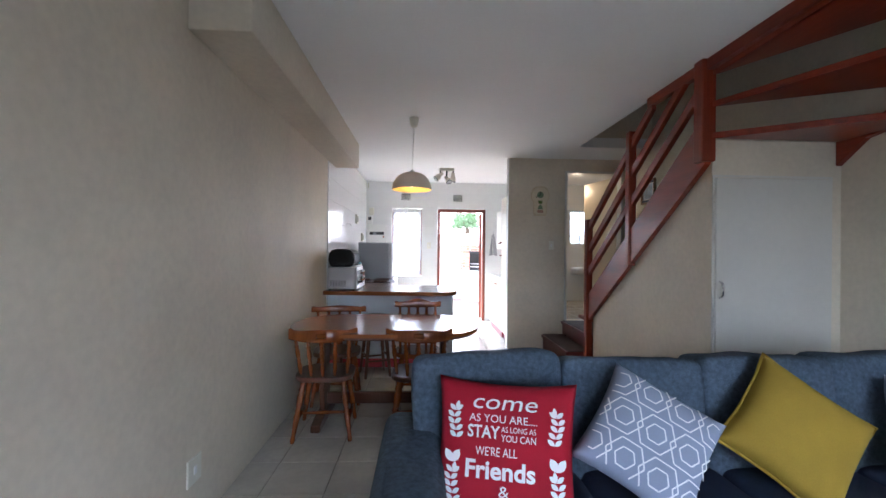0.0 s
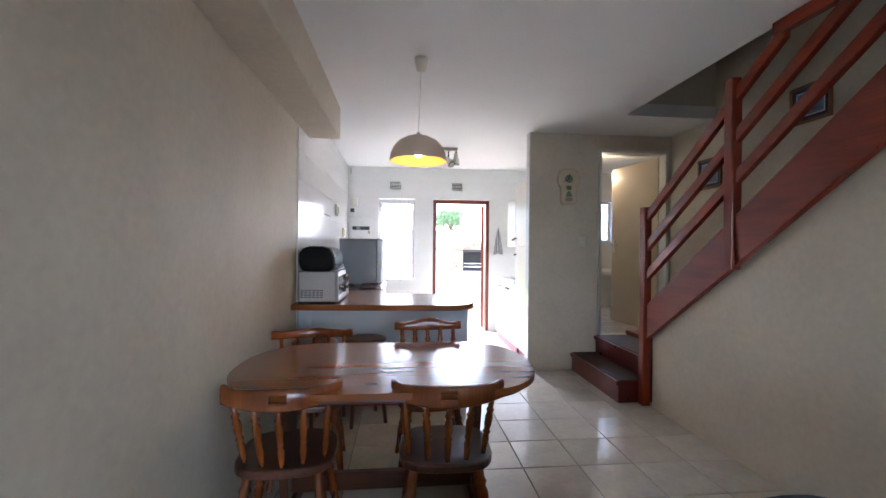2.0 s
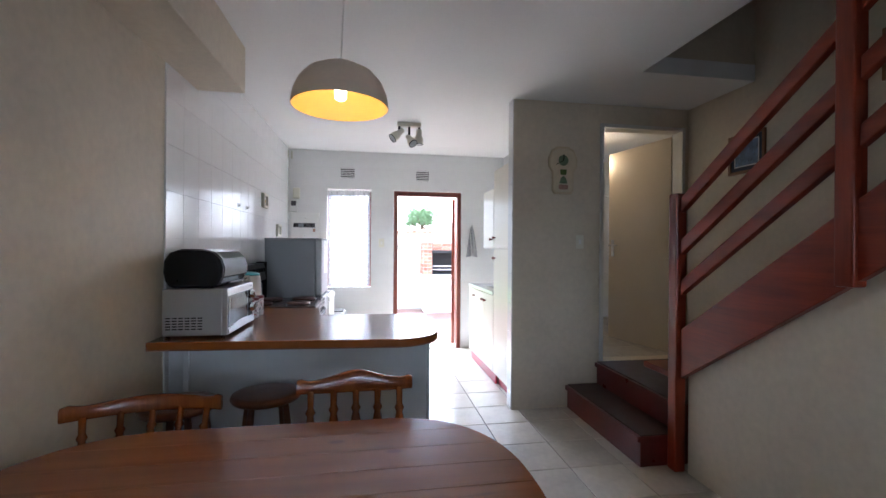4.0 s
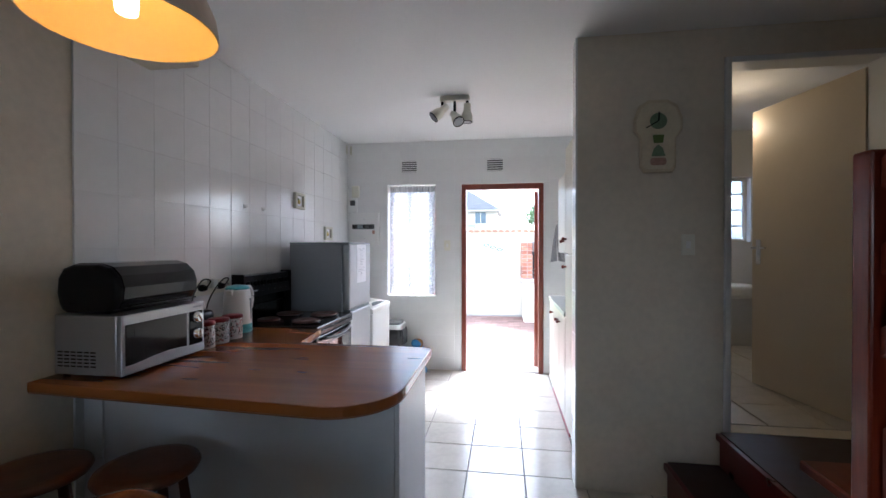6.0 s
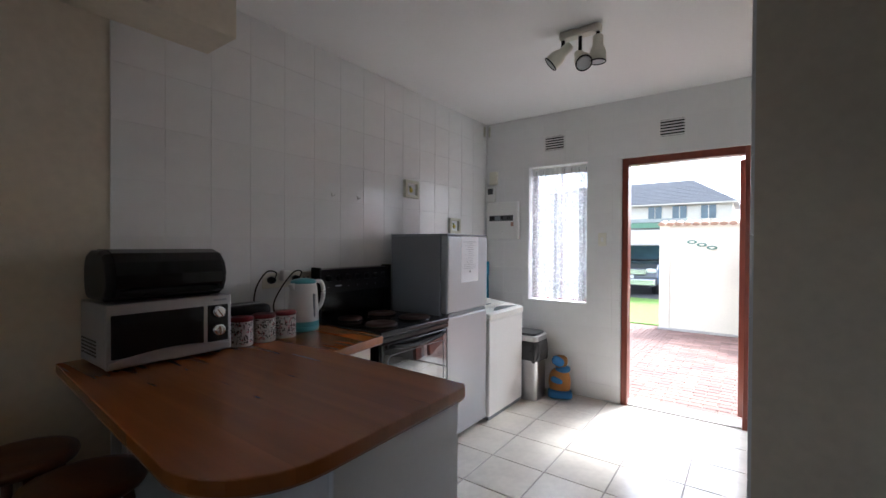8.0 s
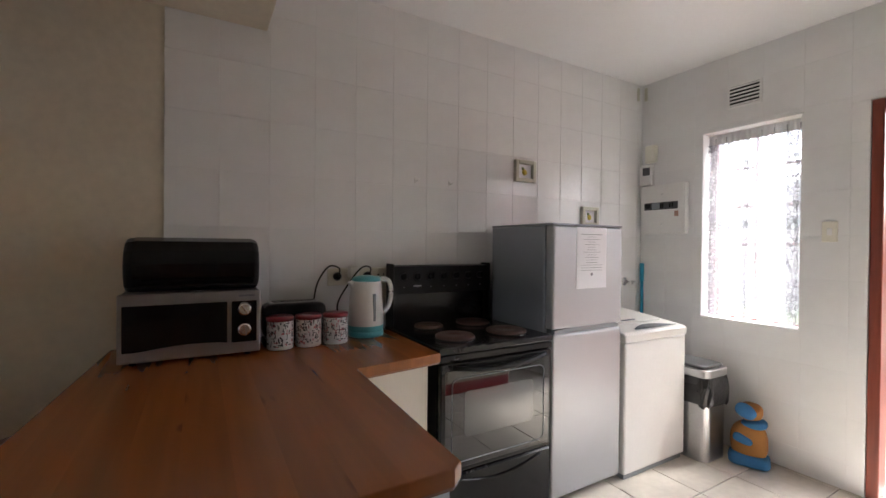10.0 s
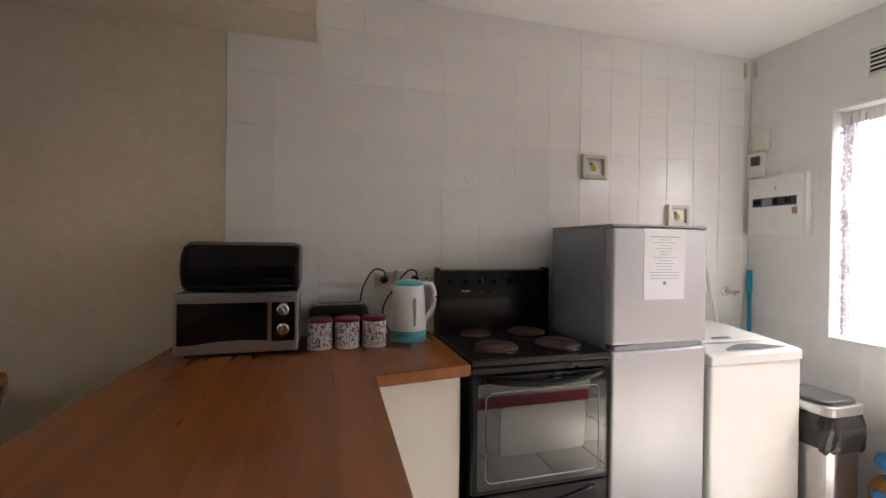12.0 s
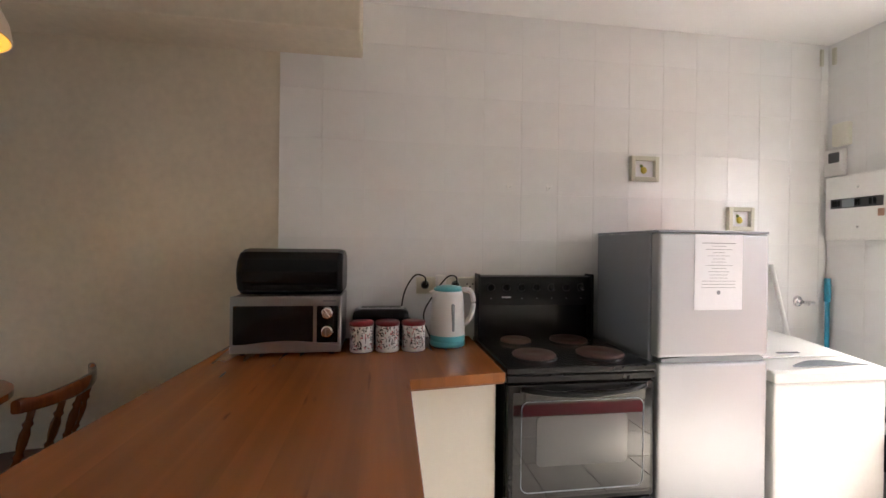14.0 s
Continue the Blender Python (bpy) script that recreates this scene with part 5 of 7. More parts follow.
# ---- kitchen things ----
CT = 0.879
mw = thing("microwave_oven", (-0.89, 4.93, CT), "silver microwave oven with a black door and two dials", "microwave")
M0, M1, MZ0, MZ1, MF = 4.698, 5.148, 0.892, 1.130, -0.727
part("body", bx(TX + 0.032, MF - 0.03, M0, M1, MZ0, MZ1, bevel=0.006, seg=2), OVENSILVER, mw)
part("fascia", bx(MF - 0.03, MF - 0.004, M0 - 0.002, M1 + 0.002, MZ0, MZ1 + 0.002, bevel=0.005, seg=2), OVENSILVER, mw)
door = part("door_glass", bx(MF - 0.006, MF - 0.001, M0 + 0.012, M1 - 0.115, MZ0 + 0.038, MZ1 - 0.038, bevel=0.002), BLACKGLOSS, mw, "black glass door")
part("door_window", bx(MF - 0.001, MF + 0.0005, M0 + 0.05, M1 - 0.15, MZ0 + 0.058, MZ1 - 0.058), BLACKGLOSS, door)
pts = [(M0 + 0.004, MZ0 + 0.006)] + [(M0 + 0.004 + (M1 - M0 - 0.008) * i / 14, MZ0 + 0.030 + 0.022 * math.sin(math.pi * i / 14)) for i in range(15)] + [(M1 - 0.004, MZ0 + 0.006)]
part("lower_trim", prism(bmesh.new(), pts[::-1], MF - 0.004, MF + 0.002, "yz", 0.001), OVENSILVER, mw)
panel = part("control_panel", bx(MF - 0.005, MF - 0.001, M1 - 0.10, M1 - 0.012, MZ0 + 0.042, MZ1 - 0.038, bevel=0.002), BLACKGLOSS, mw)
for z in (1.062, 0.985):
    k = part("dial", rod(bmesh.new(), (MF - 0.002, M1 - 0.056, z), (MF + 0.022, M1 - 0.056, z), [(0.027, 0), (0.027, 0.3), (0.024, 0.5), (0.022, 0.95), (0.018, 1)], 24), CHROME, panel, "silver dial")
    part("grip", bx(MF + 0.018, MF + 0.028, M1 - 0.060, M1 - 0.052, z - 0.021, z + 0.021, bevel=0.002, m=Matrix.Translation((0, M1 - 0.056, z)) @ Matrix.Rotation(radians(35 if z > 1 else 5), 4, "X") @ Matrix.Translation((0, -(M1 - 0.056), -z))), CHROME, panel)
part("badge", bx(MF - 0.0035, MF - 0.0025, M1 - 0.075, M1 - 0.02, MZ1 - 0.021, MZ1 - 0.014), INK, mw)
for r in range(5):
    for c in range(6):
        part("vent_slot", bx(TX + 0.05 + c * 0.030, TX + 0.072 + c * 0.030, M0 - 0.0015, M0 + 0.001, MZ0 + 0.032 + r * 0.014, MZ0 + 0.038 + r * 0.014), BLACK, mw)
for x in (-1.03, -0.77):
    for y in (M0 + 0.04, M1 - 0.04):
        part("foot", lathe(bmesh.new(), [(0.013, 0), (0.013, 0.014)], Matrix.Translation((x, y, CT)), 10), BLACK, mw)

bin_ = thing("bread_bin", (-0.90, 4.94, MZ1 + 0.002), "black roll-top bread bin standing on the microwave", "bread bin")
pz = MZ1 + 0.004
prof = [(-1.02, pz + 0.010), (-1.0, pz), (-0.815, pz), (-0.785, pz + 0.016), (-0.765, pz + 0.055), (-0.760, pz + 0.10), (-0.775, pz + 0.148), (-0.81, pz + 0.182), (-0.86, pz + 0.196), (-0.97, pz + 0.196), (-1.015, pz + 0.180), (-1.04, pz + 0.14), (-1.045, pz + 0.08), (-1.035, pz + 0.035)]
part("body", prism(bmesh.new(), prof[::-1], 4.706, 5.150, "xz", 0.018, 4), BLACK, bin_)
front = prof[3:10]
inner = [(-0.9 + (x + 0.9) * 0.97, pz + (z - pz) * 0.97 + 0.002) for x, z in front]
outer = [(-0.9 + (x + 0.9) * 1.03, pz + (z - pz) * 1.012 + 0.001) for x, z in front]
lid = part("roll_lid", prism(bmesh.new(), outer + inner[::-1], 4.735, 5.128, "xz"), BLACKGLOSS, bin_, "glossy rolling lid")
for p in lid.data.polygons:
    p.use_smooth = False
part("lid_grip", tube(bmesh.new(), [(-0.757, 4.76, pz + 0.022), (-0.750, 4.80, pz + 0.022), (-0.750, 5.08, pz + 0.022), (-0.757, 5.12, pz + 0.022)], 0.005), BLACKGLOSS, bin_)

toaster = thing("toaster", (-0.97, 5.32, CT), "black two-slot toaster against the tiled wall", "toaster")
part("body", puff(bmesh.new(), (0.15, 0.27, 0.155), Matrix.Translation((-0.965, 5.32, CT + 0.092)), 7, 10), BLACK, toaster)
part("top_trim", bx(-1.0, -0.93, 5.21, 5.43, CT + 0.164, CT + 0.172, bevel=0.003), STEEL, toaster)
for x in (-0.985, -0.95):
    part("slot", bx(x - 0.008, x + 0.008, 5.225, 5.415, CT + 0.1705, CT + 0.1735), BLACK, toaster)
part("lever", bx(-0.975, -0.955, 5.452, 5.468, CT + 0.10, CT + 0.118, bevel=0.003), BLACK, toaster)
part("foot", bx(-1.02, -0.91, 5.2, 5.44, CT, CT + 0.016), BLACK, toaster)

rng = random.Random(4)
for y in (5.235, 5.350, 5.468):
    x = -0.80
    can = thing("storage_tin", (x, y, CT), "round storage tin with kitchen print and dark red lid", "tin", "tins on the counter")
    part("tin", lathe(bmesh.new(), [(0.050, 0), (0.053, 0.003), (0.053, 0.118), (0.050, 0.120)], Matrix.Translation((x, y, CT)), 28), TINWHITE, can)
    part("lid", lathe(bmesh.new(), [(0.0555, 0.116), (0.0555, 0.128), (0.052, 0.133), (0.02, 0.134)], Matrix.Translation((x, y, CT)), 28), TINRED, can)
    for mt, cnt in ((TINMARK, 120), (TINPINK, 34)):
        bm = bmesh.new()
        for _ in range(cnt):
            a, z = rng.uniform(-1.6, 1.6), rng.uniform(0.012, 0.108)
            w, h = rng.choice(((0.10, 0.004), (0.07, 0.010), (0.11, 0.008), (0.05, 0.016), (0.22, 0.0035)))
            vs = [bm.verts.new((x + 0.0534 * math.cos(a + da), y + 0.0534 * math.sin(a + da), CT + z + dz)) for da, dz in ((-w / 2, 0), (w / 2, 0), (w / 2, h), (-w / 2, h))]
            bm.faces.new(vs)
        part("print", bm, mt, can)["kind"] = "stuff"

kettle = thing("electric_kettle", (-0.885, 5.649, CT), "white plastic electric kettle with teal lid and base", "kettle")
KM = Matrix.Translation((-0.885, 5.639, CT)) @ Matrix.Diagonal((0.97, 0.97, 1.24, 1))
part("power_base", lathe(bmesh.new(), [(0.085, 0), (0.088, 0.006), (0.088, 0.016), (0.080, 0.020)], KM, 28), TEAL, kettle)
part("body", lathe(bmesh.new(), [(0.082, 0.021), (0.086, 0.03), (0.085, 0.09), (0.080, 0.16), (0.075, 0.200), (0.069, 0.215)], KM, 28), WHITEP, kettle)
part("base_ring", lathe(bmesh.new(), [(0.0862, 0.021), (0.0868, 0.034), (0.0860, 0.042)], KM, 28, caps=False), TEAL, kettle)
part("lid", lathe(bmesh.new(), [(0.071, 0.210), (0.072, 0.218), (0.058, 0.227), (0.020, 0.232)], KM, 24), TEAL, kettle)
part("spout", prism(bmesh.new(), [(5.550, CT + 0.256), (5.584, CT + 0.18), (5.584, CT + 0.269)], -0.905, -0.865, "yz", 0.006), WHITEP, kettle)
part("handle", tube(bmesh.new(), bend([(-0.875, 5.697, CT + 0.264), (-0.87, 5.744, CT + 0.262), (-0.865, 5.761, CT + 0.21), (-0.868, 5.750, CT + 0.14), (-0.875, 5.717, CT + 0.095)], 6), 0.012, 10), WHITEP, kettle)
part("gauge", bx(-0.8125, -0.802, 5.644, 5.660, CT + 0.075, CT + 0.205, bevel=0.004), LIDGREY, kettle, "grey water gauge window")
part("switch", bx(-0.885, -0.865, 5.687, 5.702, CT + 0.268, CT + 0.282, bevel=0.003), TEAL, kettle)

plate = thing("socket_strip", (TX + 0.004, 5.69, 1.09), "white double wall socket with plugs in it", "socket")
part("plate", bx(TX + 0.001, TX + 0.010, 5.50, 5.83, 1.105, 1.192, bevel=0.003), AGEDWHITE, plate)
for y in (5.545, 5.705):
    part("plug", lathe(bmesh.new(), [(0.020, 0), (0.022, 0.015), (0.014, 0.040), (0.008, 0.046)], Matrix.Translation((TX + 0.010, y, 1.152)) @ Matrix.Rotation(radians(90), 4, "Y"), 14), BLACK, plate, "black plug")
part("adaptor", bx(TX + 0.010, TX + 0.055, 5.60, 5.65, 1.145, 1.205, bevel=0.006), WHITEP, plate)
for k, (y, z) in enumerate(((5.77, 1.155), (5.785, 1.14), (5.80, 1.155))):
    part("socket_hole", cyl(bmesh.new(), (TX + 0.0095, y, z), (TX + 0.0112, y, z), 0.005, 8), BLACK, plate)
cab1 = solid("power_cable", tube(bmesh.new(), bend([(TX + 0.055, 5.545, 1.157), (TX + 0.085, 5.535, 1.198), (TX + 0.07, 5.485, 1.202), (TX + 0.05, 5.435, 1.11), (TX + 0.06, 5.42, 0.98), (TX + 0.09, 5.43, 0.885)], 8), 0.004), BLACK, "black toaster cable looping from the socket", "cable")
cab2 = solid("power_cable", tube(bmesh.new(), bend([(TX + 0.055, 5.705, 1.157), (TX + 0.09, 5.695, 1.198), (TX + 0.08, 5.65, 1.195), (TX + 0.05, 5.585, 1.10), (TX + 0.06, 5.535, 1.0), (TX + 0.10, 5.57, 0.884)], 8), 0.004), BLACK, "black kettle cable looping from the socket", "cable")

# stove
st = thing("electric_stove", (-0.75, 6.12, 0), "black electric stove with four plates and glass oven door", "stove")
S0, S1, SF = 5.80, 6.435, -0.445
part("body", bx(TX + 0.03, SF - 0.03, S0 + 0.004, S1 - 0.004, 0.03, 0.855), BLACKENAMEL, st)
part("hob", bx(TX + 0.03, SF + 0.004, S0, S1, 0.855, 0.885, bevel=0.007, seg=2), BLACKENAMEL, st)
part("hob_front", bx(SF - 0.028, SF + 0.002, S0 + 0.002, S1 - 0.002, 0.822, 0.853, bevel=0.005), BLACKENAMEL, st)
for x, y, r in ((-0.88, 5.98, 0.075), (-0.60, 5.97, 0.092), (-0.87, 6.25, 0.092), (-0.60, 6.27, 0.10)):
    pl = part("hot_plate", lathe(bmesh.new(), [(r, 0.885), (r, 0.898), (r - 0.006, 0.903), (r * 0.35, 0.903), (r * 0.3, 0.900), (0.004, 0.900)], Matrix.Translation((x, y, 0)), 28), IRON, st)
    part("rim", lathe(bmesh.new(), [(r + 0.006, 0.885), (r + 0.005, 0.890), (r, 0.890)], Matrix.Translation((x, y, 0)), 28, caps=False), BLACKENAMEL, pl)
part("splashback", bx(TX + 0.03, TX + 0.06, S0 + 0.01, S1 - 0.01, 0.885, 1.205), BLACKENAMEL, st)
cp = part("control_panel", prism(bmesh.new(), [(TX + 0.06, 1.055), (TX + 0.115, 1.055), (TX + 0.098, 1.20), (TX + 0.06, 1.205)][::-1], S0 + 0.012, S1 - 0.012, "xz", 0.004), BLACK, st)
for y in (S0 + 0.006, S1 - 0.016):
    part("side_cheek", bx(TX + 0.03, TX + 0.12, y, y + 0.01, 0.885, 1.215, bevel=0.003), BLACK, st)
for k in range(7):
    y = S0 + 0.075 + k * 0.081
    kn = part("knob", rod(bmesh.new(), (TX + 0.105, y, 1.145), (TX + 0.128, y, 1.149), [(0.020, 0), (0.020, 0.4), (0.016, 0.6), (0.015, 1)], 18), BLACK, cp)
    part("grip", bx(TX + 0.126, TX + 0.134, y - 0.004, y + 0.004, 1.133, 1.164, bevel=0.002), BLACKGLOSS, cp)
    part("mark", bx(TX + 0.1105, TX + 0.1125, y - 0.004, y + 0.004, 1.088, 1.092), INK, cp)
part("badge", bx(TX + 0.1095, TX + 0.1115, S0 + 0.13, S0 + 0.18, 1.092, 1.100), SILVER, cp)
part("shelf_rail", bx(TX + 0.06, TX + 0.075, S0 + 0.02, S1 - 0.02, 0.985, 0.993), BLACKENAMEL, st)
od = part("oven_door", bx(SF - 0.028, SF - 0.004, S0 + 0.008, S1 - 0.004, 0.345, 0.815, bevel=0.008, seg=2), BLACKENAMEL, st)
part("glass", bx(SF - 0.004, SF - 0.001, S0 + 0.03, S1 - 0.022, 0.365, 0.785, bevel=0.001), OVENGLASS, od, "dark reflective oven glass")
part("inner_pane", prism(bmesh.new(), rounded(S0 + 0.126, S1 - 0.125, 0.493, 0.690, 0.02, 4), SF - 0.001, SF + 0.0012, "yz"), OVENPANE, od, "inner oven window, greyed for the floor's reflection")
bm = bmesh.new()
ring = rounded(S0 + 0.064, S1 - 0.056, 0.392, 0.748, 0.03, 5)
tube(bm, [(SF - 0.0005, p[0], p[1]) for p in ring + ring[:1]], 0.0024, 6)
part("window_trim", bm, SILVERSIDE, od)
hp = [(S0 + 0.06 + (S1 - S0 - 0.11) * i / 12, 0.800 - 0.022 * math.sin(math.pi * i / 12)) for i in range(13)]
part("handle", tube(bmesh.new(), [(SF + 0.002 + 0.028 * math.sin(math.pi * i / 12) ** 0.5, p[0], p[1]) for i, p in enumerate(hp)], 0.011, 10), BLACK, od, "curved black handle")
dr = part("drawer", bx(SF - 0.028, SF - 0.006, S0 + 0.008, S1 - 0.004, 0.06, 0.335, bevel=0.006), BLACKENAMEL, st)
hp = [(S0 + 0.08 + (S1 - S0 - 0.15) * i / 12, 0.318 - 0.04 * math.sin(math.pi * i / 12)) for i in range(13)]
part("grip", tube(bmesh.new(), [(SF - 0.003, p[0], p[1]) for p in hp], 0.006, 8), BLACKGLOSS, dr)
for y in (S0 + 0.04, S1 - 0.04):
    part("foot", lathe(bmesh.new(), [(0.02, 0), (0.02, 0.03)], Matrix.Translation((SF - 0.1, y, 0)), 10), BLACK, st)

# fridge
fr = thing("fridge_freezer", (-0.77, 6.72, 0), "silver two-door fridge freezer with a paper notice", "fridge")
F0, F1, FF, FT, FS = 6.462, 6.986, -0.475, 1.427, 0.884
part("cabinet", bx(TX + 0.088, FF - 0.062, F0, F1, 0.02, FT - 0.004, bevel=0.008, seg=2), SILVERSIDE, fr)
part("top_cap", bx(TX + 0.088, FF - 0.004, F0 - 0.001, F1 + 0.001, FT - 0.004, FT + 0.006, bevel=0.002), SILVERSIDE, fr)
for z0, z1 in ((0.04, FS - 0.012), (FS + 0.012, FT - 0.006)):
    d = part("door", bx(FF - 0.058, FF, F0, F1, z0, z1, bevel=0.014, seg=3), SILVER, fr)
part("gasket", bx(FF - 0.064, FF - 0.056, F0 + 0.012, F1 - 0.012, 0.05, FT - 0.01), LIDGREY, fr)
bm = prism(bmesh.new(), [(F0 + 0.02, FS - 0.01), (F1 - 0.02, FS - 0.01), (F1 - 0.02, FS + 0.004), (F1 - 0.06, FS + 0.026), (F0 + 0.10, FS + 0.012), (F0 + 0.02, FS + 0.006)], FF - 0.03, FF - 0.006, "yz")
part("grip_recess", bm, LIDGREY, fr, "dark handle recess between the doors")
notice = thing("paper_notice", (FF + 0.001, 6.735, 1.04), "white printed notice taped to the fridge", "paper")
NY0, NY1, NZ0, NZ1 = 6.624, 6.851, 1.096, 1.416
part("sheet", bx(FF + 0.0008, FF + 0.0016, NY0, NY1, NZ0, NZ1), PAPER, notice)
rng = random.Random(8)
for k in range(15):
    z = NZ1 - 0.035 - k * 0.0135
    w = 0.16 if k in (0, 12, 13, 14) else rng.uniform(0.05, 0.13)
    c = (NY0 + NY1) / 2
    part("text_line", bx(FF + 0.0016, FF + 0.0019, c - w / 2, c + w / 2, z - (0.003 if k == 0 else 0.0017), z), INK, notice)
part("emblem", lathe(bmesh.new(), [(0.009, 0), (0.009, 0.0004)], Matrix.Translation((FF + 0.0016, (NY0 + NY1) / 2, NZ1 - 0.246)) @ Matrix.Rotation(radians(90), 4, "Y"), 12), INK, notice)

# washing machine
ws = thing("washing_machine", (-0.74, 7.32, 0), "white top-loading washing machine, slightly yellowed lid", "washing machine")
W0, W1, WF = 7.0, 7.588, -0.455
part("body", bx(TX + 0.03, WF - 0.006, W0 + 0.004, W1 - 0.004, 0.03, 0.775, bevel=0.012, seg=2), WHITEP, ws)
part("plinth", bx(TX + 0.05, WF - 0.02, W0 + 0.02, W1 - 0.02, 0.0, 0.03), LIDGREY, ws)
part("top", prism(bmesh.new(), [(TX + 0.03, 0.778), (WF, 0.778), (WF, 0.818), (WF - 0.02, 0.830), (-0.86, 0.876), (TX + 0.03, 0.886)][::-1], W0, W1, "xz", 0.008, 2), WASHTOP, ws)
tilt = Matrix.Translation((-0.475, 0, 0.8315)) @ Matrix.Rotation(radians(6.4), 4, "Y")
pts = [(-0.03 - 0.055 * math.sin(math.pi * i / 12), W0 + 0.14 + 0.36 * i / 12) for i in range(13)] + [(-0.02, W1 - 0.055), (-0.02, W0 + 0.14)]
bm = prism(bmesh.new(), pts, 0.001, 0.004, "xy")
bmesh.ops.transform(bm, matrix=tilt, verts=bm.verts)
part("control_strip", bm, LIDGREY, ws, "grey control strip")
bm = bx(-0.38, -0.12, W0 + 0.06, W1 - 0.06, 0.002, 0.010, bevel=0.004)
bmesh.ops.transform(bm, matrix=tilt, verts=bm.verts)
part("lid", bm, WASHTOP, ws)
bm = bx(-0.17, -0.155, W0 + 0.2, W0 + 0.32, 0.010, 0.013)
bmesh.ops.transform(bm, matrix=tilt, verts=bm.verts)
part("lid_slot", bm, LIDGREY, ws)

# bin, cloth bag holder, broom, tap
bn = thing("pedal_bin", (-0.49, 7.73, 0), "brushed steel bin with black bag showing under the lid", "bin")
bm = prism(bmesh.new(), rounded(-0.625, -0.343, 7.608, 7.848, 0.05, 5), 0.0, 0.50, "xy")
part("body", bm, STEEL, bn)
bm = bmesh.new()
rng = random.Random(3)
rings = []
for z, g in ((0.34, 0.012), (0.36, 0.02), (0.42, 0.022), (0.47, 0.018), (0.52, 0.008)):
    out = rounded(-0.625 - g, -0.343 + g, 7.608 - g, 7.848 + g, 0.06, 8)
    rings.append([bm.verts.new((p[0] + rng.uniform(-0.007, 0.007), p[1] + rng.uniform(-0.007, 0.007), z + rng.uniform(-0.012, 0.012) * (z < 0.5))) for p in out])
for a, b in zip(rings, rings[1:]):
    for i in range(len(a)):
        bm.faces.new((a[i], a[(i + 1) % len(a)], b[(i + 1) % len(a)], b[i]))
part("bin_bag", bm, BAG, bn, "crumpled black plastic bag")
part("lid_rim", prism(bmesh.new(), rounded(-0.635, -0.333, 7.598, 7.858, 0.05, 5), 0.515, 0.565, "xy", 0.008), STEEL, bn)
part("lid", prism(bmesh.new(), rounded(-0.62, -0.358, 7.613, 7.843, 0.04, 5), 0.565, 0.585, "xy", 0.008), DARKGREY, bn, "dark grey flap lid")

toy = thing("cloth_bag_holder", (-0.21, 7.87, 0), "blue and ochre stuffed cloth bag holder on the floor", "bag holder")
TM = Matrix.Translation((-0.215, 7.855, 0)) @ Matrix.Rotation(radians(20), 4, "Z")
part("body", puff(bmesh.new(), (0.19, 0.15, 0.25), TM @ Matrix.Translation((0, 0, 0.135)), 2.6, 14, 0.022, 2.0), TOYORANGE, toy)
part("hem", puff(bmesh.new(), (0.205, 0.165, 0.075), TM @ Matrix.Translation((0, 0, 0.038)), 4.0, 12, 0.014, 5.0), TOYBLUE, toy, "blue cloth hem")
part("pocket", puff(bmesh.new(), (0.10, 0.035, 0.055), TM @ Matrix.Translation((-0.03, -0.066, 0.165)) @ Matrix.Rotation(radians(18), 4, "Y"), 2.6, 8, 0.010, 6.0), TOYBLUE, toy, "blue cloth pocket flap")
part("collar", puff(bmesh.new(), (0.135, 0.115, 0.05), TM @ Matrix.Translation((0.012, 0, 0.250)) @ Matrix.Rotation(radians(-10), 4, "Y"), 2.6, 12, 0.020, 3.0), TOYBLUE, toy, "ruffled blue collar")
part("hood", puff(bmesh.new(), (0.12, 0.11, 0.11), TM @ Matrix.Translation((0.008, 0.008, 0.315)), 2.5, 12, 0.018, 1.0), TOYORANGE, toy)
part("hood_rim", puff(bmesh.new(), (0.115, 0.065, 0.085), TM @ Matrix.Translation((-0.02, -0.038, 0.325)) @ Matrix.Rotation(radians(28), 4, "Y"), 2.4, 10, 0.016, 4.0), TOYBLUE, toy, "blue cloth hood rim")

brm = thing("broom", (TX + 0.05, BY - 0.06, 0), "blue plastic broom handle leaning in the corner", "broom")
part("stick", cyl(bmesh.new(), (TX + 0.07, BY - 0.075, 0.02), (TX + 0.035, BY - 0.035, 1.10), 0.012), BLUEP, brm)
part("grip", cyl(bmesh.new(), (TX + 0.035, BY - 0.035, 1.05), (TX + 0.032, BY - 0.032, 1.19), 0.016), BLUEP, brm, "brighter blue handle grip")
part("head", bx(TX + 0.03, TX + 0.24, BY - 0.11, BY - 0.06, 0.0, 0.07, bevel=0.01), BLUEP, brm)
tap = thing("washing_machine_tap", (TX + 0.01, 7.80, 1.05), "chrome wall tap behind the washing machine", "tap")
part("flange", rod(bmesh.new(), (TX + 0.001, 7.80, 1.05), (TX + 0.014, 7.80, 1.05), [(0.032, 0), (0.03, 0.6), (0.014, 1)], 20), CHROME, tap)
part("spout", rod(bmesh.new(), (TX + 0.012, 7.80, 1.05), (TX + 0.07, 7.805, 1.045), [(0.010, 0), (0.010, 0.6), (0.014, 0.7), (0.014, 1)], 12), CHROME, tap)
part("handle", bx(TX + 0.055, TX + 0.067, 7.80, 7.85, 1.045, 1.058, bevel=0.003), CHROME, tap)
mop = thing("mop", (-0.97, 7.87, 0), "pale grey mop handle leaning behind the washing machine", "mop")
part("handle", cyl(bmesh.new(), (-0.972, 7.865, 0.03), (-1.055, 7.60, 1.27), 0.012, 12), WHITEP, mop)
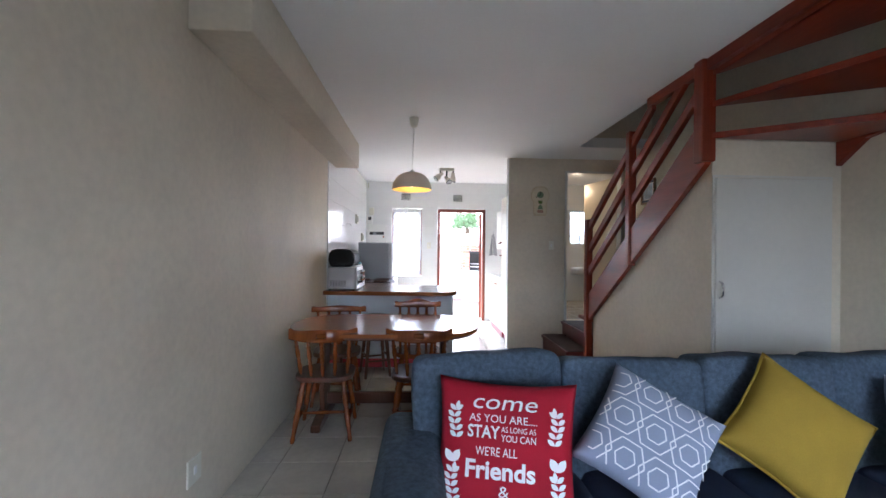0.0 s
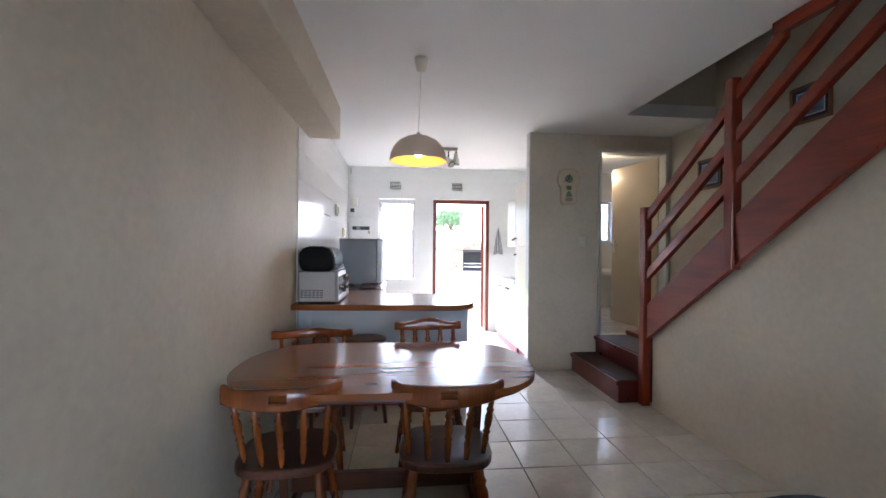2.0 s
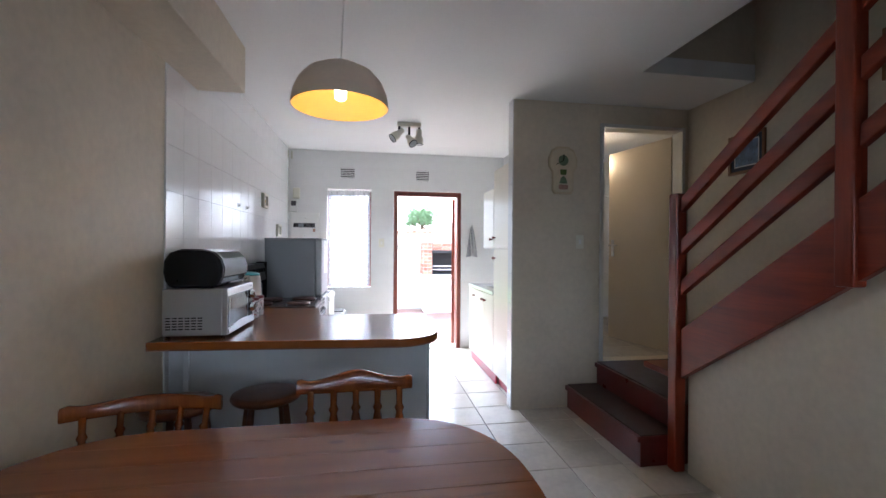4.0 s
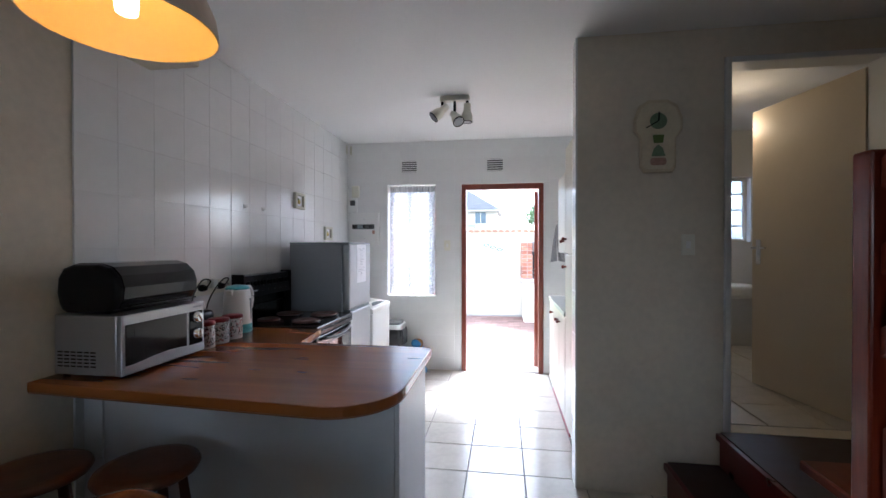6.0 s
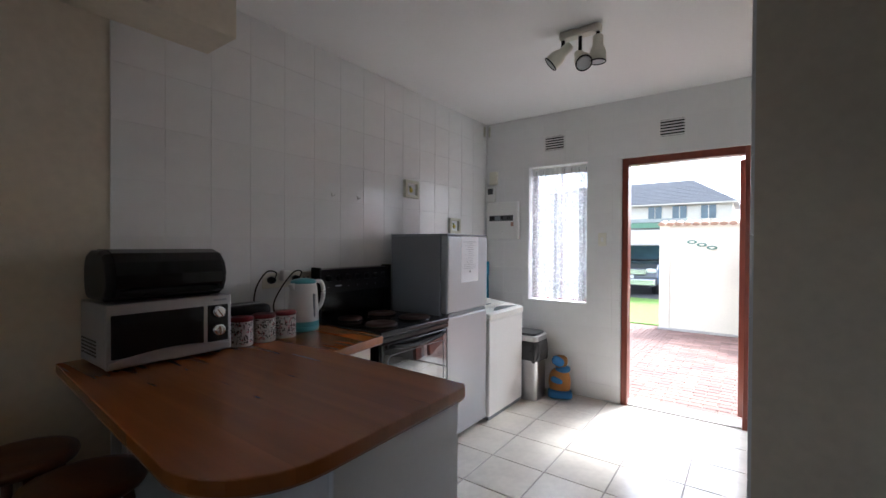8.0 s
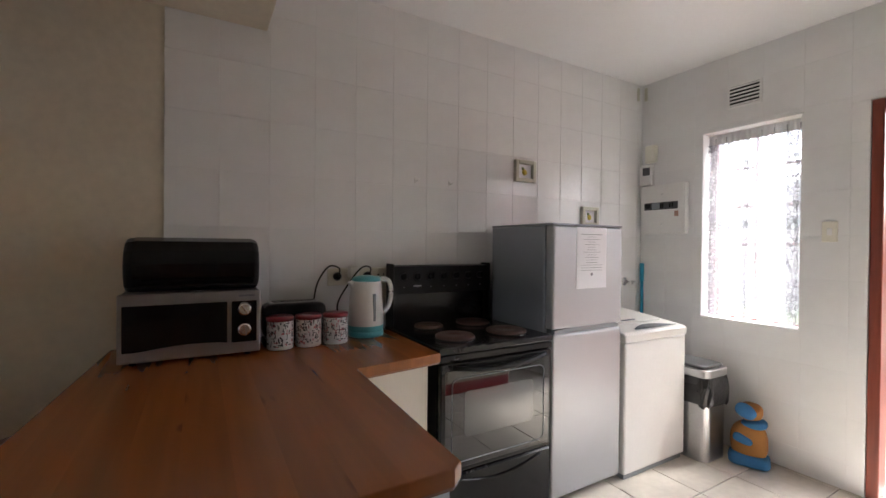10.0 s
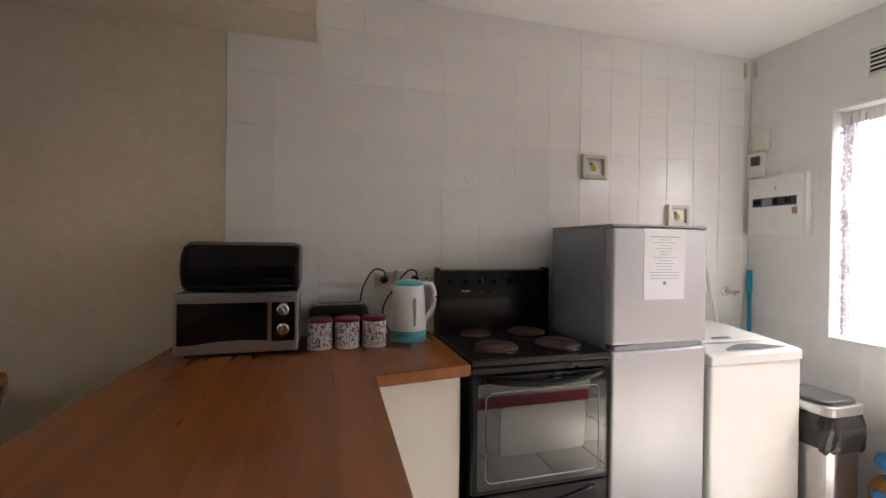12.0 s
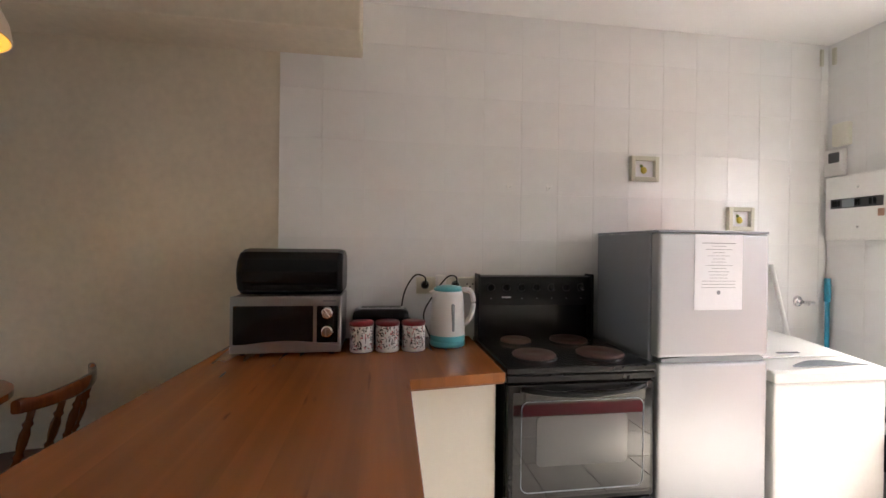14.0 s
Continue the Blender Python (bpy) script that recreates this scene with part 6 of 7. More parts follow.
part("head", bx(-1.03, -0.91, 7.84, 7.90, 0.0, 0.035, bevel=0.012, seg=2), DARKGREY, mop)


def box_frame(y0, y1, z0, z1, label):
    f = thing("box_frame", (TX + 0.005, (y0 + y1) / 2, z0), label, "picture", "lemon pictures")
    t = 0.024
    bm = bmesh.new()
    for a in ((y0, y0 + t, z0, z1), (y1 - t, y1, z0, z1), (y0 + t, y1 - t, z0, z0 + t), (y0 + t, y1 - t, z1 - t, z1)):
        box(bm, TX + 0.001, TX + 0.030, a[0], a[1], a[2], a[3], bevel=0.002)
    part("frame", bm, FRAMEW, f)
    part("backing", bx(TX + 0.001, TX + 0.006, y0 + t, y1 - t, z0 + t, z1 - t), PAPER, f)
    c, d = (y0 + y1) / 2, (z0 + z1) / 2
    part("lemon", puff(bmesh.new(), (0.016, 0.036, 0.040), pose(TX + 0.012, c, d - 0.006, 25, 0, 0), 2.3, 6), LEMON, f, "painted yellow lemon")
    part("leaf", puff(bmesh.new(), (0.010, 0.018, 0.020), pose(TX + 0.012, c - 0.014, d + 0.018, 40, 0, 0), 2.2, 5), LEAFP, f, "painted green leaf")


box_frame(6.692, 6.86, 1.732, 1.872, "pale square box frame with a painted lemon")
box_frame(7.308, 7.473, 1.466, 1.602, "pale square box frame with a painted lemon above the fridge")
for y in (5.99, 6.213):
    hk = thing("wall_hook", (TX + 0.002, y, 1.67), "small white plastic double wall hook", "hook", "hooks on the tiles")
    part("plate", bx(TX + 0.0005, TX + 0.004, y - 0.007, y + 0.007, 1.665, 1.70, bevel=0.001), WHITEP, hk)
    for s in (-1, 1):
        part("prong", tube(bmesh.new(), [(TX + 0.004, y, 1.675), (TX + 0.014, y + s * 0.008, 1.675), (TX + 0.020, y + s * 0.015, 1.69)], 0.003, 6), WHITEP, hk)

db = thing("distribution_board", (-0.865, BY - 0.02, 1.42), "white metal fuse board with a row of switches", "fuse board")
DB0, DB1, DZ0, DZ1 = -1.037, -0.688, 1.418, 1.788
by = BY - 0.010
part("box", bx(DB0, DB1, by - 0.050, by - 0.001, DZ0, DZ1, bevel=0.002), WHITEP, db)
part("cover", bx(DB0 + 0.012, DB1 - 0.012, by - 0.054, by - 0.050, DZ0 + 0.01, DZ1 - 0.01, bevel=0.001), WHITEP, db)
row = part("breaker_row", bx(DB0 + 0.035, DB1 - 0.05, by - 0.0565, by - 0.054, 1.60, 1.655), DARKGREY, db)
part("blank_plate", bx(DB0 + 0.098, DB0 + 0.16, by - 0.058, by - 0.0565, 1.604, 1.651), LIDGREY, row, "grey blanking plate")
part("label", bx(DB1 - 0.075, DB1 - 0.045, by - 0.0552, by - 0.0541, 1.545, 1.585), PINKPRINT, db, "small pink sticker")
for k, x in enumerate((DB0 + 0.045, DB0 + 0.06, DB0 + 0.075, DB0 + 0.165, DB0 + 0.18, DB0 + 0.235, DB0 + 0.255)):
    part("breaker", bx(x, x + 0.012, by - 0.062, by - 0.0565, 1.612, 1.646, bevel=0.001), BLACK, row, "black toggle switch")
for z in (1.715, 1.49):
    part("screw", cyl(bmesh.new(), (-0.86, by - 0.054, z), (-0.86, by - 0.057, z), 0.006, 10), CHROME, db)
ru = thing("prepaid_meter", (-1.01, BY - 0.02, 1.86), "small white electricity meter with a cream cap", "meter")
part("case", bx(-1.062, -0.955, by - 0.035, by - 0.001, 1.795, 1.955, bevel=0.006), WHITEP, ru)
part("display", bx(-1.035, -0.975, by - 0.037, by - 0.035, 1.875, 1.935), DARKGREY, ru)
part("cap", bx(-1.016, -0.928, by - 0.045, by - 0.001, 1.968, 2.104, bevel=0.012, seg=2), AGEDWHITE, ru)
part("conduit", bx(-1.075, -1.063, by - 0.020, by - 0.001, 1.70, 2.06, bevel=0.003), WHITEP, ru)
for x0, x1, y0, y1 in ((TX + 0.001, TX + 0.012, BY - 0.075, BY - 0.055), (-1.045, -1.025, BY - 0.022, BY - 0.009)):
    solid("wall_bracket", bx(x0, x1, y0, y1, 2.47, 2.57, bevel=0.002), FRAMEW, "small pale curtain bracket near the ceiling", "bracket")


def air_vent(x0, x1, z0, z1):
    v = thing("air_vent", ((x0 + x1) / 2, BY - 0.008, z0), "painted louvred air vent over the opening", "vent", "vents")
    y = BY - 0.009
    part("backing", bx(x0, x1, y - 0.001, y + 0.001, z0, z1), BLACK, v)
    bm = bmesh.new()
    for a in ((x0 - 0.008, x0 + 0.004, z0 - 0.008, z1 + 0.008), (x1 - 0.004, x1 + 0.008, z0 - 0.008, z1 + 0.008), (x0 + 0.004, x1 - 0.004, z0 - 0.008, z0 + 0.003), (x0 + 0.004, x1 - 0.004, z1 - 0.003, z1 + 0.008)):
        box(bm, a[0], a[1], y - 0.010, y, a[2], a[3])
    part("frame", bm, PLASTER_W, v)
    n = 6
    for k in range(n):
        z = z0 + (z1 - z0) * (k + 0.5) / n
        m = Matrix.Translation((0, y - 0.006, z)) @ Matrix.Rotation(radians(-35), 4, "X")
        part("slat", bx(x0 + 0.004, x1 - 0.004, -0.001, 0.001, -0.0075, 0.0075, m=m), PLASTER_W, v)


air_vent(-0.432, -0.248, 2.246, 2.384)
air_vent(0.546, 0.726, 2.238, 2.380)

tw = thing("tea_towel", (1.40, BY - 0.02, 1.25), "grey patterned tea towel hanging beside the back door", "towel")
bm = bmesh.new()
prev = None
for i in range(13):
    u = i / 12
    rw = []
    for k in range(13):
        v = k / 12
        w = 0.03 + 0.10 * (1 - v) ** 0.7
        rw.append(bm.verts.new((1.315 + (u - 0.5) * 2 * w * 0.6, BY - 0.022 - 0.016 * math.sin(u * 9 + v * 2), 1.245 + 0.40 * v - 0.03 * abs(u - 0.5))))
    if prev:
        for k in range(12):
            bm.faces.new((prev[k], rw[k], rw[k + 1], prev[k + 1])).smooth = True
    prev = rw
part("cloth", bm, CLOTH, tw)
part("hook", tube(bmesh.new(), [(1.315, BY - 0.009, 1.68), (1.315, BY - 0.04, 1.665), (1.315, BY - 0.045, 1.645)], 0.005), CHROME, tw)

# ceiling spotlights
sp = thing("spotlight_bar", (0.345, 6.61, 2.5), "white ceiling bar with three swivel spotlights", "spotlight")
part("bar", prism(bmesh.new(), rounded(0.225, 0.465, 6.578, 6.642, 0.026, 5), CZ - 0.042, CZ - 0.001, "xy", 0.008, 2), AGEDWHITE, sp)
for x, drop, back, ahead, d in ((0.245, 0.105, 0.055, 0.095, (-0.55, -0.20, -0.52)), (0.345, 0.155, 0.035, 0.085, (0.32, -0.40, -0.55)), (0.445, 0.062, 0.0, 0.145, (-0.03, 0.03, -1.0))):
    p = Vector((x, 6.61, CZ - drop))
    q = Vector(d).normalized()
    part("swivel", cyl(bmesh.new(), (x, 6.61, CZ - 0.042), p, 0.011, 10), BLACK, sp, "black swivel joint")
    h = part("lamp_head", rod(bmesh.new(), p - q * back, p + q * ahead, [(0.022, 0), (0.028, 0.05), (0.029, 0.42), (0.038, 0.52), (0.045, 0.68), (0.046, 1.0)], 24), AGEDWHITE, sp, "white lamp head")
    part("lens", rod(bmesh.new(), p + q * (ahead + 0.0005), p + q * (ahead + 0.003), [(0.038, 0), (0.034, 1)], 20), SILVER, h)
    part("ring", tube(bmesh.new(), [tuple(p + q * (ahead + 0.001) + (q.orthogonal().normalized() * math.cos(k * math.pi / 10) + q.cross(q.orthogonal().normalized()) * math.sin(k * math.pi / 10)) * 0.044) for k in range(21)], 0.004, 6), BLACK, h)

# ---- outdoors ----
GZ = -0.10
structure("ground", bx(-120, 120, BY + 0.19, 200, GZ - 0.3, GZ - 0.055), SANDJ, "sandy ground reaching to the distance", "ground")
paving = structure("pavement", bx(-1.4, 7.0, BY + 0.2, 12.75, GZ - 0.2, GZ - 0.008), SANDJ, "pinkish clay brick paving behind the house", "pavement")
structure("lawn", bx(-12, 7.0, 12.76, 16.9, GZ - 0.2, GZ + 0.012), GRASS, "bright green mown lawn", "lawn")
structure("lawn_side", bx(-12, -1.42, BY + 0.9, 12.74, GZ - 0.2, GZ + 0.010), GRASS, "bright green mown lawn beside the paving", "lawn")
structure("road", bx(-40, 40, 16.92, 40.0, GZ - 0.3, GZ - 0.02), ASPHALT, "grey asphalt parking court", "road")

gw = thing("garden_wall", (2.4, 12.6, GZ), "white painted garden wall with a terracotta tile coping", "wall", kind="structure")
part("wall", bx(0.02, 6.0, 12.5, 12.7, GZ, 1.74), EXTWHITE, gw)
part("pillar", bx(-0.14, 0.02, 12.46, 12.74, GZ, 1.76, bevel=0.006), EXTWHITE, gw)
part("plinth", bx(-0.15, 6.0, 12.40, 12.459, GZ - 0.01, GZ + 0.03), CONCRETE, gw)
bm = bmesh.new()
for k in range(48):
    x = -0.17 + k * 0.13
    lathe(bm, [(0.060, 0), (0.052, 0.36)], Matrix.Translation((x + 0.065, 12.42, 1.735)) @ Matrix.Rotation(radians(-80), 4, "X") @ Matrix.Scale(0.5, 4, (0, 1, 0)), 8)
cop = part("coping", bm, TERRA, gw, "row of terracotta ridge tiles")
for x, z in ((0.355, 1.43), (0.50, 1.385), (0.645, 1.335)):
    orn = thing("wall_ornament", (x, 12.49, z - 0.05), "small dark green oval wall ornament", "ornament", "ornaments on the garden wall")
    part("plaque", prism(bmesh.new(), [(x + 0.075 * math.cos(a), z + 0.034 * math.sin(a)) for a in [2 * math.pi * i / 18 for i in range(18)]], 12.475, 12.499, "xz", 0.005), GREENSTEEL, orn)
    part("centre", prism(bmesh.new(), [(x + 0.04 * math.cos(a), z + 0.014 * math.sin(a)) for a in [2 * math.pi * i / 14 for i in range(14)]], 12.466, 12.4745, "xz"), EXTWHITE, orn)

# brick barbecue
br = thing("brick_barbecue", (1.715, 12.1, GZ), "built-in brick barbecue on a white plastered base", "barbecue")
part("base", bx(1.125, 2.315, 11.75, 12.40, GZ, 0.68), EXTWHITE, br)
part("slab", bx(1.065, 2.365, 11.68, 12.42, 0.68, 0.76, bevel=0.01), CONCRETE, br)
part("firebox", bx(1.315, 2.115, 12.30, 12.40, 0.76, 1.24), SOOT, br)
part("firebox_floor", bx(1.315, 2.115, 11.80, 12.30, 0.76, 0.78), SOOT, br)
part("hood", bx(1.285, 2.145, 11.78, 12.40, 1.24, 1.30), SOOT, br)
part("grid", bx(1.325, 2.105, 11.82, 11.84, 0.86, 0.875), STEEL, br)
part("grid", bx(1.325, 2.105, 11.82, 11.84, 0.94, 0.955), STEEL, br)
part("mortar", bx(1.095, 1.295, 11.80, 12.38, 0.765, 1.50), CONCRETE, br)
part("mortar", bx(2.135, 2.335, 11.80, 12.38, 0.765, 1.50), CONCRETE, br)
part("mortar", bx(1.315, 2.115, 11.80, 12.38, 1.305, 1.50), CONCRETE, br)
part("flue", bx(1.365, 2.065, 11.90, 12.36, 1.50, 1.95, bevel=0.01), EXTWHITE, br, "white plastered flue")
T_FRONT = Matrix.Rotation(radians(90), 4, "X")
T_LEFT = Matrix.Rotation(radians(-90), 4, "Y") @ Matrix.Rotation(radians(90), 4, "Z")
for r in range(9):
    z = 0.80 + r * 0.08
    for k, x in enumerate((1.145, 1.245, 2.185, 2.285)):
        tile_piece(br, "brick", (x, 11.80, z), 0.092, 0.07, T_FRONT, BRICK, 0.012, 0.004)
    for k in range(3):
        tile_piece(br, "brick", (1.095, 11.89 + k * 0.2 + 0.1 * (r % 2) * (k < 2), z), 0.19, 0.07, T_LEFT, BRICK, 0.012, 0.004)
for k in range(4):
    for r in range(2):
        tile_piece(br, "brick", (1.415 + k * 0.2, 11.80, 1.345 + 0.08 * r), 0.19, 0.07, T_FRONT, BRICK, 0.012, 0.004)
part("stain", prism(bmesh.new(), [(1.340, 0.40), (1.460, 0.36), (1.640, 0.40), (1.840, 0.37), (1.880, 0.47), (1.720, 0.52), (1.580, 0.47), (1.420, 0.53)], 11.746, 11.7495, "xz"), CONCRETE, br, "flaked brown paint patch")

# far house
hs = thing("house", (-4, 46, GZ), "white two-storey house with a grey hipped tile roof", "house")
part("wall", bx(-16, 0.1, 43.2, 52, GZ, 4.82), EXTWHITE, hs)
bm = bmesh.new()
v = [bm.verts.new(p) for p in ((-16.4, 42.7, 4.8), (0.5, 42.7, 4.8), (0.5, 52.4, 4.8), (-16.4, 52.4, 4.8), (-14, 47.5, 7.2), (-2.9, 47.5, 7.2))]
for q in ((0, 1, 5, 4), (1, 2, 5), (2, 3, 4, 5), (3, 0, 4), (3, 2, 1, 0)):
    bm.faces.new([v[i] for i in q])
roof = part("roof", bm, ROOFT, hs)
bm = bmesh.new()
for k in range(16):
    f = (k + 0.5) / 16
    y, z = 42.7 + 4.8 * f, 4.82 + 2.4 * f
    box(bm, -16.4 + 2.4 * f, 0.5 - 3.4 * f, y - 0.16, y + 0.02, z - 0.02, z + 0.05)
part("tile_course", bm, ROOFT, roof)
part("gutter", bx(-16.4, 0.5, 42.6, 42.7, 4.70, 4.81), EXTWHITE, hs)
for x in (-9.2, -5.75, -3.95, -1.95):
    w = part("window", bx(x, x + (1.0 if x > -9 else 1.1), 43.13, 43.19, 3.57, 4.62), WINDGLASS, hs)
    part("window_bar", bx(x + 0.48, x + 0.53, 43.11, 43.13, 3.57, 4.62), EXTWHITE, w)
    part("sill", bx(x - 0.05, x + 1.1, 43.08, 43.19, 3.49, 3.565), EXTWHITE, w)

cp_ = thing("carport", (-3.6, 19, GZ), "steel carport with a green fascia", "carport")
part("roof", bx(-8.5, -0.2, 17.2, 23, 2.02, 2.12), ROOFT, cp_)
part("fascia", bx(-8.5, -0.2, 17.1, 17.19, 1.86, 2.0), GREENSTEEL, cp_)
for x in (-8.3, -4.4, -0.6):
    part("post", bx(x - 0.05, x + 0.05, 17.22, 17.32, GZ - 0.02, 2.02), EXTWHITE, cp_)
    part("post", bx(x - 0.05, x + 0.05, 22.7, 22.8, GZ - 0.02, 2.02), EXTWHITE, cp_)

car = thing("car", (-2.2, 20, GZ - 0.02), "dark grey car parked under the carport", "car")
cx0, cx1, g = -2.80, -1.04, GZ - 0.02
prof = [(18.0, g + 0.30), (17.92, g + 0.55), (18.02, g + 0.80), (18.25, g + 0.93), (19.0, g + 1.03), (19.6, g + 1.5), (21.3, g + 1.55), (22.0, g + 1.1), (22.1, g + 0.4), (21.9, g + 0.28)]
part("body", prism(bmesh.new(), prof, cx0, cx1, "yz", 0.06, 3), CARPAINT, car)
part("bumper", bx(cx0 + 0.04, cx1 - 0.04, 17.84, 18.0, g + 0.28, g + 0.50, bevel=0.04, seg=2), CARSILVER, car, "silver bumper")
part("grille", bx(cx0 + 0.3, cx1 - 0.3, 17.88, 17.96, g + 0.62, g + 0.78, bevel=0.01), CARSILVER, car, "chrome grille")
for x in (cx0 + 0.04, cx1 - 0.30):
    part("headlight", puff(bmesh.new(), (0.28, 0.12, 0.14), Matrix.Translation((x + 0.13, 17.99, g + 0.74)), 3, 6), WHITEP, car)
part("number_plate", bx(-2.18, -1.66, 17.82, 17.84, g + 0.50, g + 0.61), PAPER, car)
part("windscreen", prism(bmesh.new(), [(18.98, g + 1.06), (19.55, g + 1.47), (19.54, g + 1.48), (18.96, g + 1.065)], cx0 + 0.12, cx1 - 0.12, "yz"), WINDGLASS, car)
for x in (cx0 - 0.01, cx1 - 0.2):
    for y in (18.6, 21.4):
        w = part("wheel", cyl(bmesh.new(), (x, y, g + 0.31), (x + 0.21, y, g + 0.31), 0.31, 24), TYRE, car)
        part("rim", cyl(bmesh.new(), (x - 0.005, y, g + 0.31), (x + 0.215, y, g + 0.31), 0.2, 18), CARSILVER, w)
bb = thing("wheelie_bin", (-0.72, 19.3, GZ - 0.02), "blue plastic wheelie bin beside the parked car", "bin")
part("bin_body", prism(bmesh.new(), rounded(-0.94, -0.49, 19.1, 19.6, 0.04, 3), g, g + 1.0, "xy", 0.01), TOYBLUE, bb)
part("bin_lid", bx(-0.96, -0.47, 19.06, 19.64, g + 1.005, g + 1.06, bevel=0.015), TOYBLUE, bb)

tree = thing("tree", (4.2, 40.8, GZ - 0.3), "leafy green tree beyond the garden wall", "tree")
bm = bmesh.new()
rod(bm, (4.2, 40.8, GZ - 0.3), (4.3, 40.8, 3.6), [(0.24, 0), (0.15, 1)], 10)
rng = random.Random(11)
for k in range(11):
    a = k * 2.4
    rod(bm, (4.28, 40.8, 2.4 + 0.12 * k), (4.28 + 1.5 * math.cos(a), 40.8 + 1.4 * math.sin(a), 3.3 + 0.17 * k), [(0.07, 0), (0.02, 1)], 7)
part("trunk", bm, BARK, tree)
bm = bmesh.new()
for _ in range(3200):
    a, e, r = rng.uniform(0, 6.283), rng.uniform(-0.8, 1.3), rng.random() ** 0.45
    lump = 1 + 0.35 * math.sin(3 * a + 1) * math.cos(2 * e)
    c = Vector((4.2 + 1.75 * r * lump * math.cos(a) * math.cos(e), 40.8 + 1.6 * r * lump * math.sin(a) * math.cos(e), 4.05 + 0.95 * r * lump * math.sin(e)))
    q = Euler((rng.uniform(0, 6), rng.uniform(0, 6), rng.uniform(0, 6))).to_matrix()
    s = rng.uniform(0.08, 0.15)
    bm.faces.new([bm.verts.new(c + q @ Vector(p)) for p in ((-s, 0, 0), (0, -s * 0.45, 0.01), (s, 0, 0), (0, s * 0.45, 0.01))])
part("crown", bm, LEAF, tree)

# ---- floor tiles, wall tiles, paving bricks ----
P = 0.35
FLAT = Matrix.Identity(4)
far = bmesh.new()
for i in range(-5, 9):
    for k in range(-20, 12):
        x0, y0 = 0.16 + P * i, 4.125 + P * k
        r = [(max(x0, LX), min(x0 + P, RX), max(y0, REAR), min(y0 + P, BY))]
        if r[0][1] - r[0][0] < 0.03 or r[0][3] - r[0][2] < 0.03:
            continue
        for u0, u1, v0, v1 in r:
            u0, u1, v0, v1 = u0 + 0.003, u1 - 0.003, v0 + 0.003, v1 - 0.003
            if (v0 > 2.4 and u0 < 2.0) and len(floor.children) < 300:
                tile_piece(floor, "floor_tile", ((u0 + u1) / 2, (v0 + v1) / 2, -0.008), u1 - u0, v1 - v0, FLAT, FTILE, 0.008, 0.0025)
            else:
                box(far, u0, u1, v0, v1, -0.0065, 0.0)
rest = part("floor_tiling", far, FTILE, floor)
rest["kind"] = "stuff"
for i in range(5):
    for k in range(7):
        u0, u1, v0, v1 = 1.873 + P * i, min(1.873 + P * (i + 1), 3.498), PY + 0.113 + P * k, min(PY + 0.113 + P * (k + 1), BY)
        if u1 - u0 > 0.03 and v1 - v0 > 0.03:
            tile_piece(bath_floor, "floor_tile", ((u0 + u1) / 2, (v0 + v1) / 2, 0.376), u1 - u0 - 0.006, v1 - v0 - 0.006, FLAT, FTILE, 0.008, 0.0025)

T_WALL = Matrix.Rotation(radians(90), 4, "Z") @ Matrix.Rotation(radians(90), 4, "X")
for i in range(17):
    for k in range(-1, 11):
        y0, z0 = 4.806 + 0.2092 * i, 0.141 + 0.25 * k
        rs = minus([(max(y0, 4.808), min(y0 + 0.2092, BY - 0.010), max(z0, 0.0), min(z0 + 0.25, CZ))], (4.0, 5.212, 2.312, 3.0))
        rs = minus(rs, (4.0, 5.786, 0.833, 0.881))
        for u0, u1, v0, v1 in rs:
            if u1 - u0 < 0.012 or v1 - v0 < 0.012:
                continue
            tile_piece(tile_panel, "wall_tile", (TX - 0.007, (u0 + u1) / 2, (v0 + v1) / 2), u1 - u0 - 0.0015, v1 - v0 - 0.0007, T_WALL, WTILE, 0.007, 0.0008)
T_BACK = Matrix.Rotation(radians(90), 4, "X")
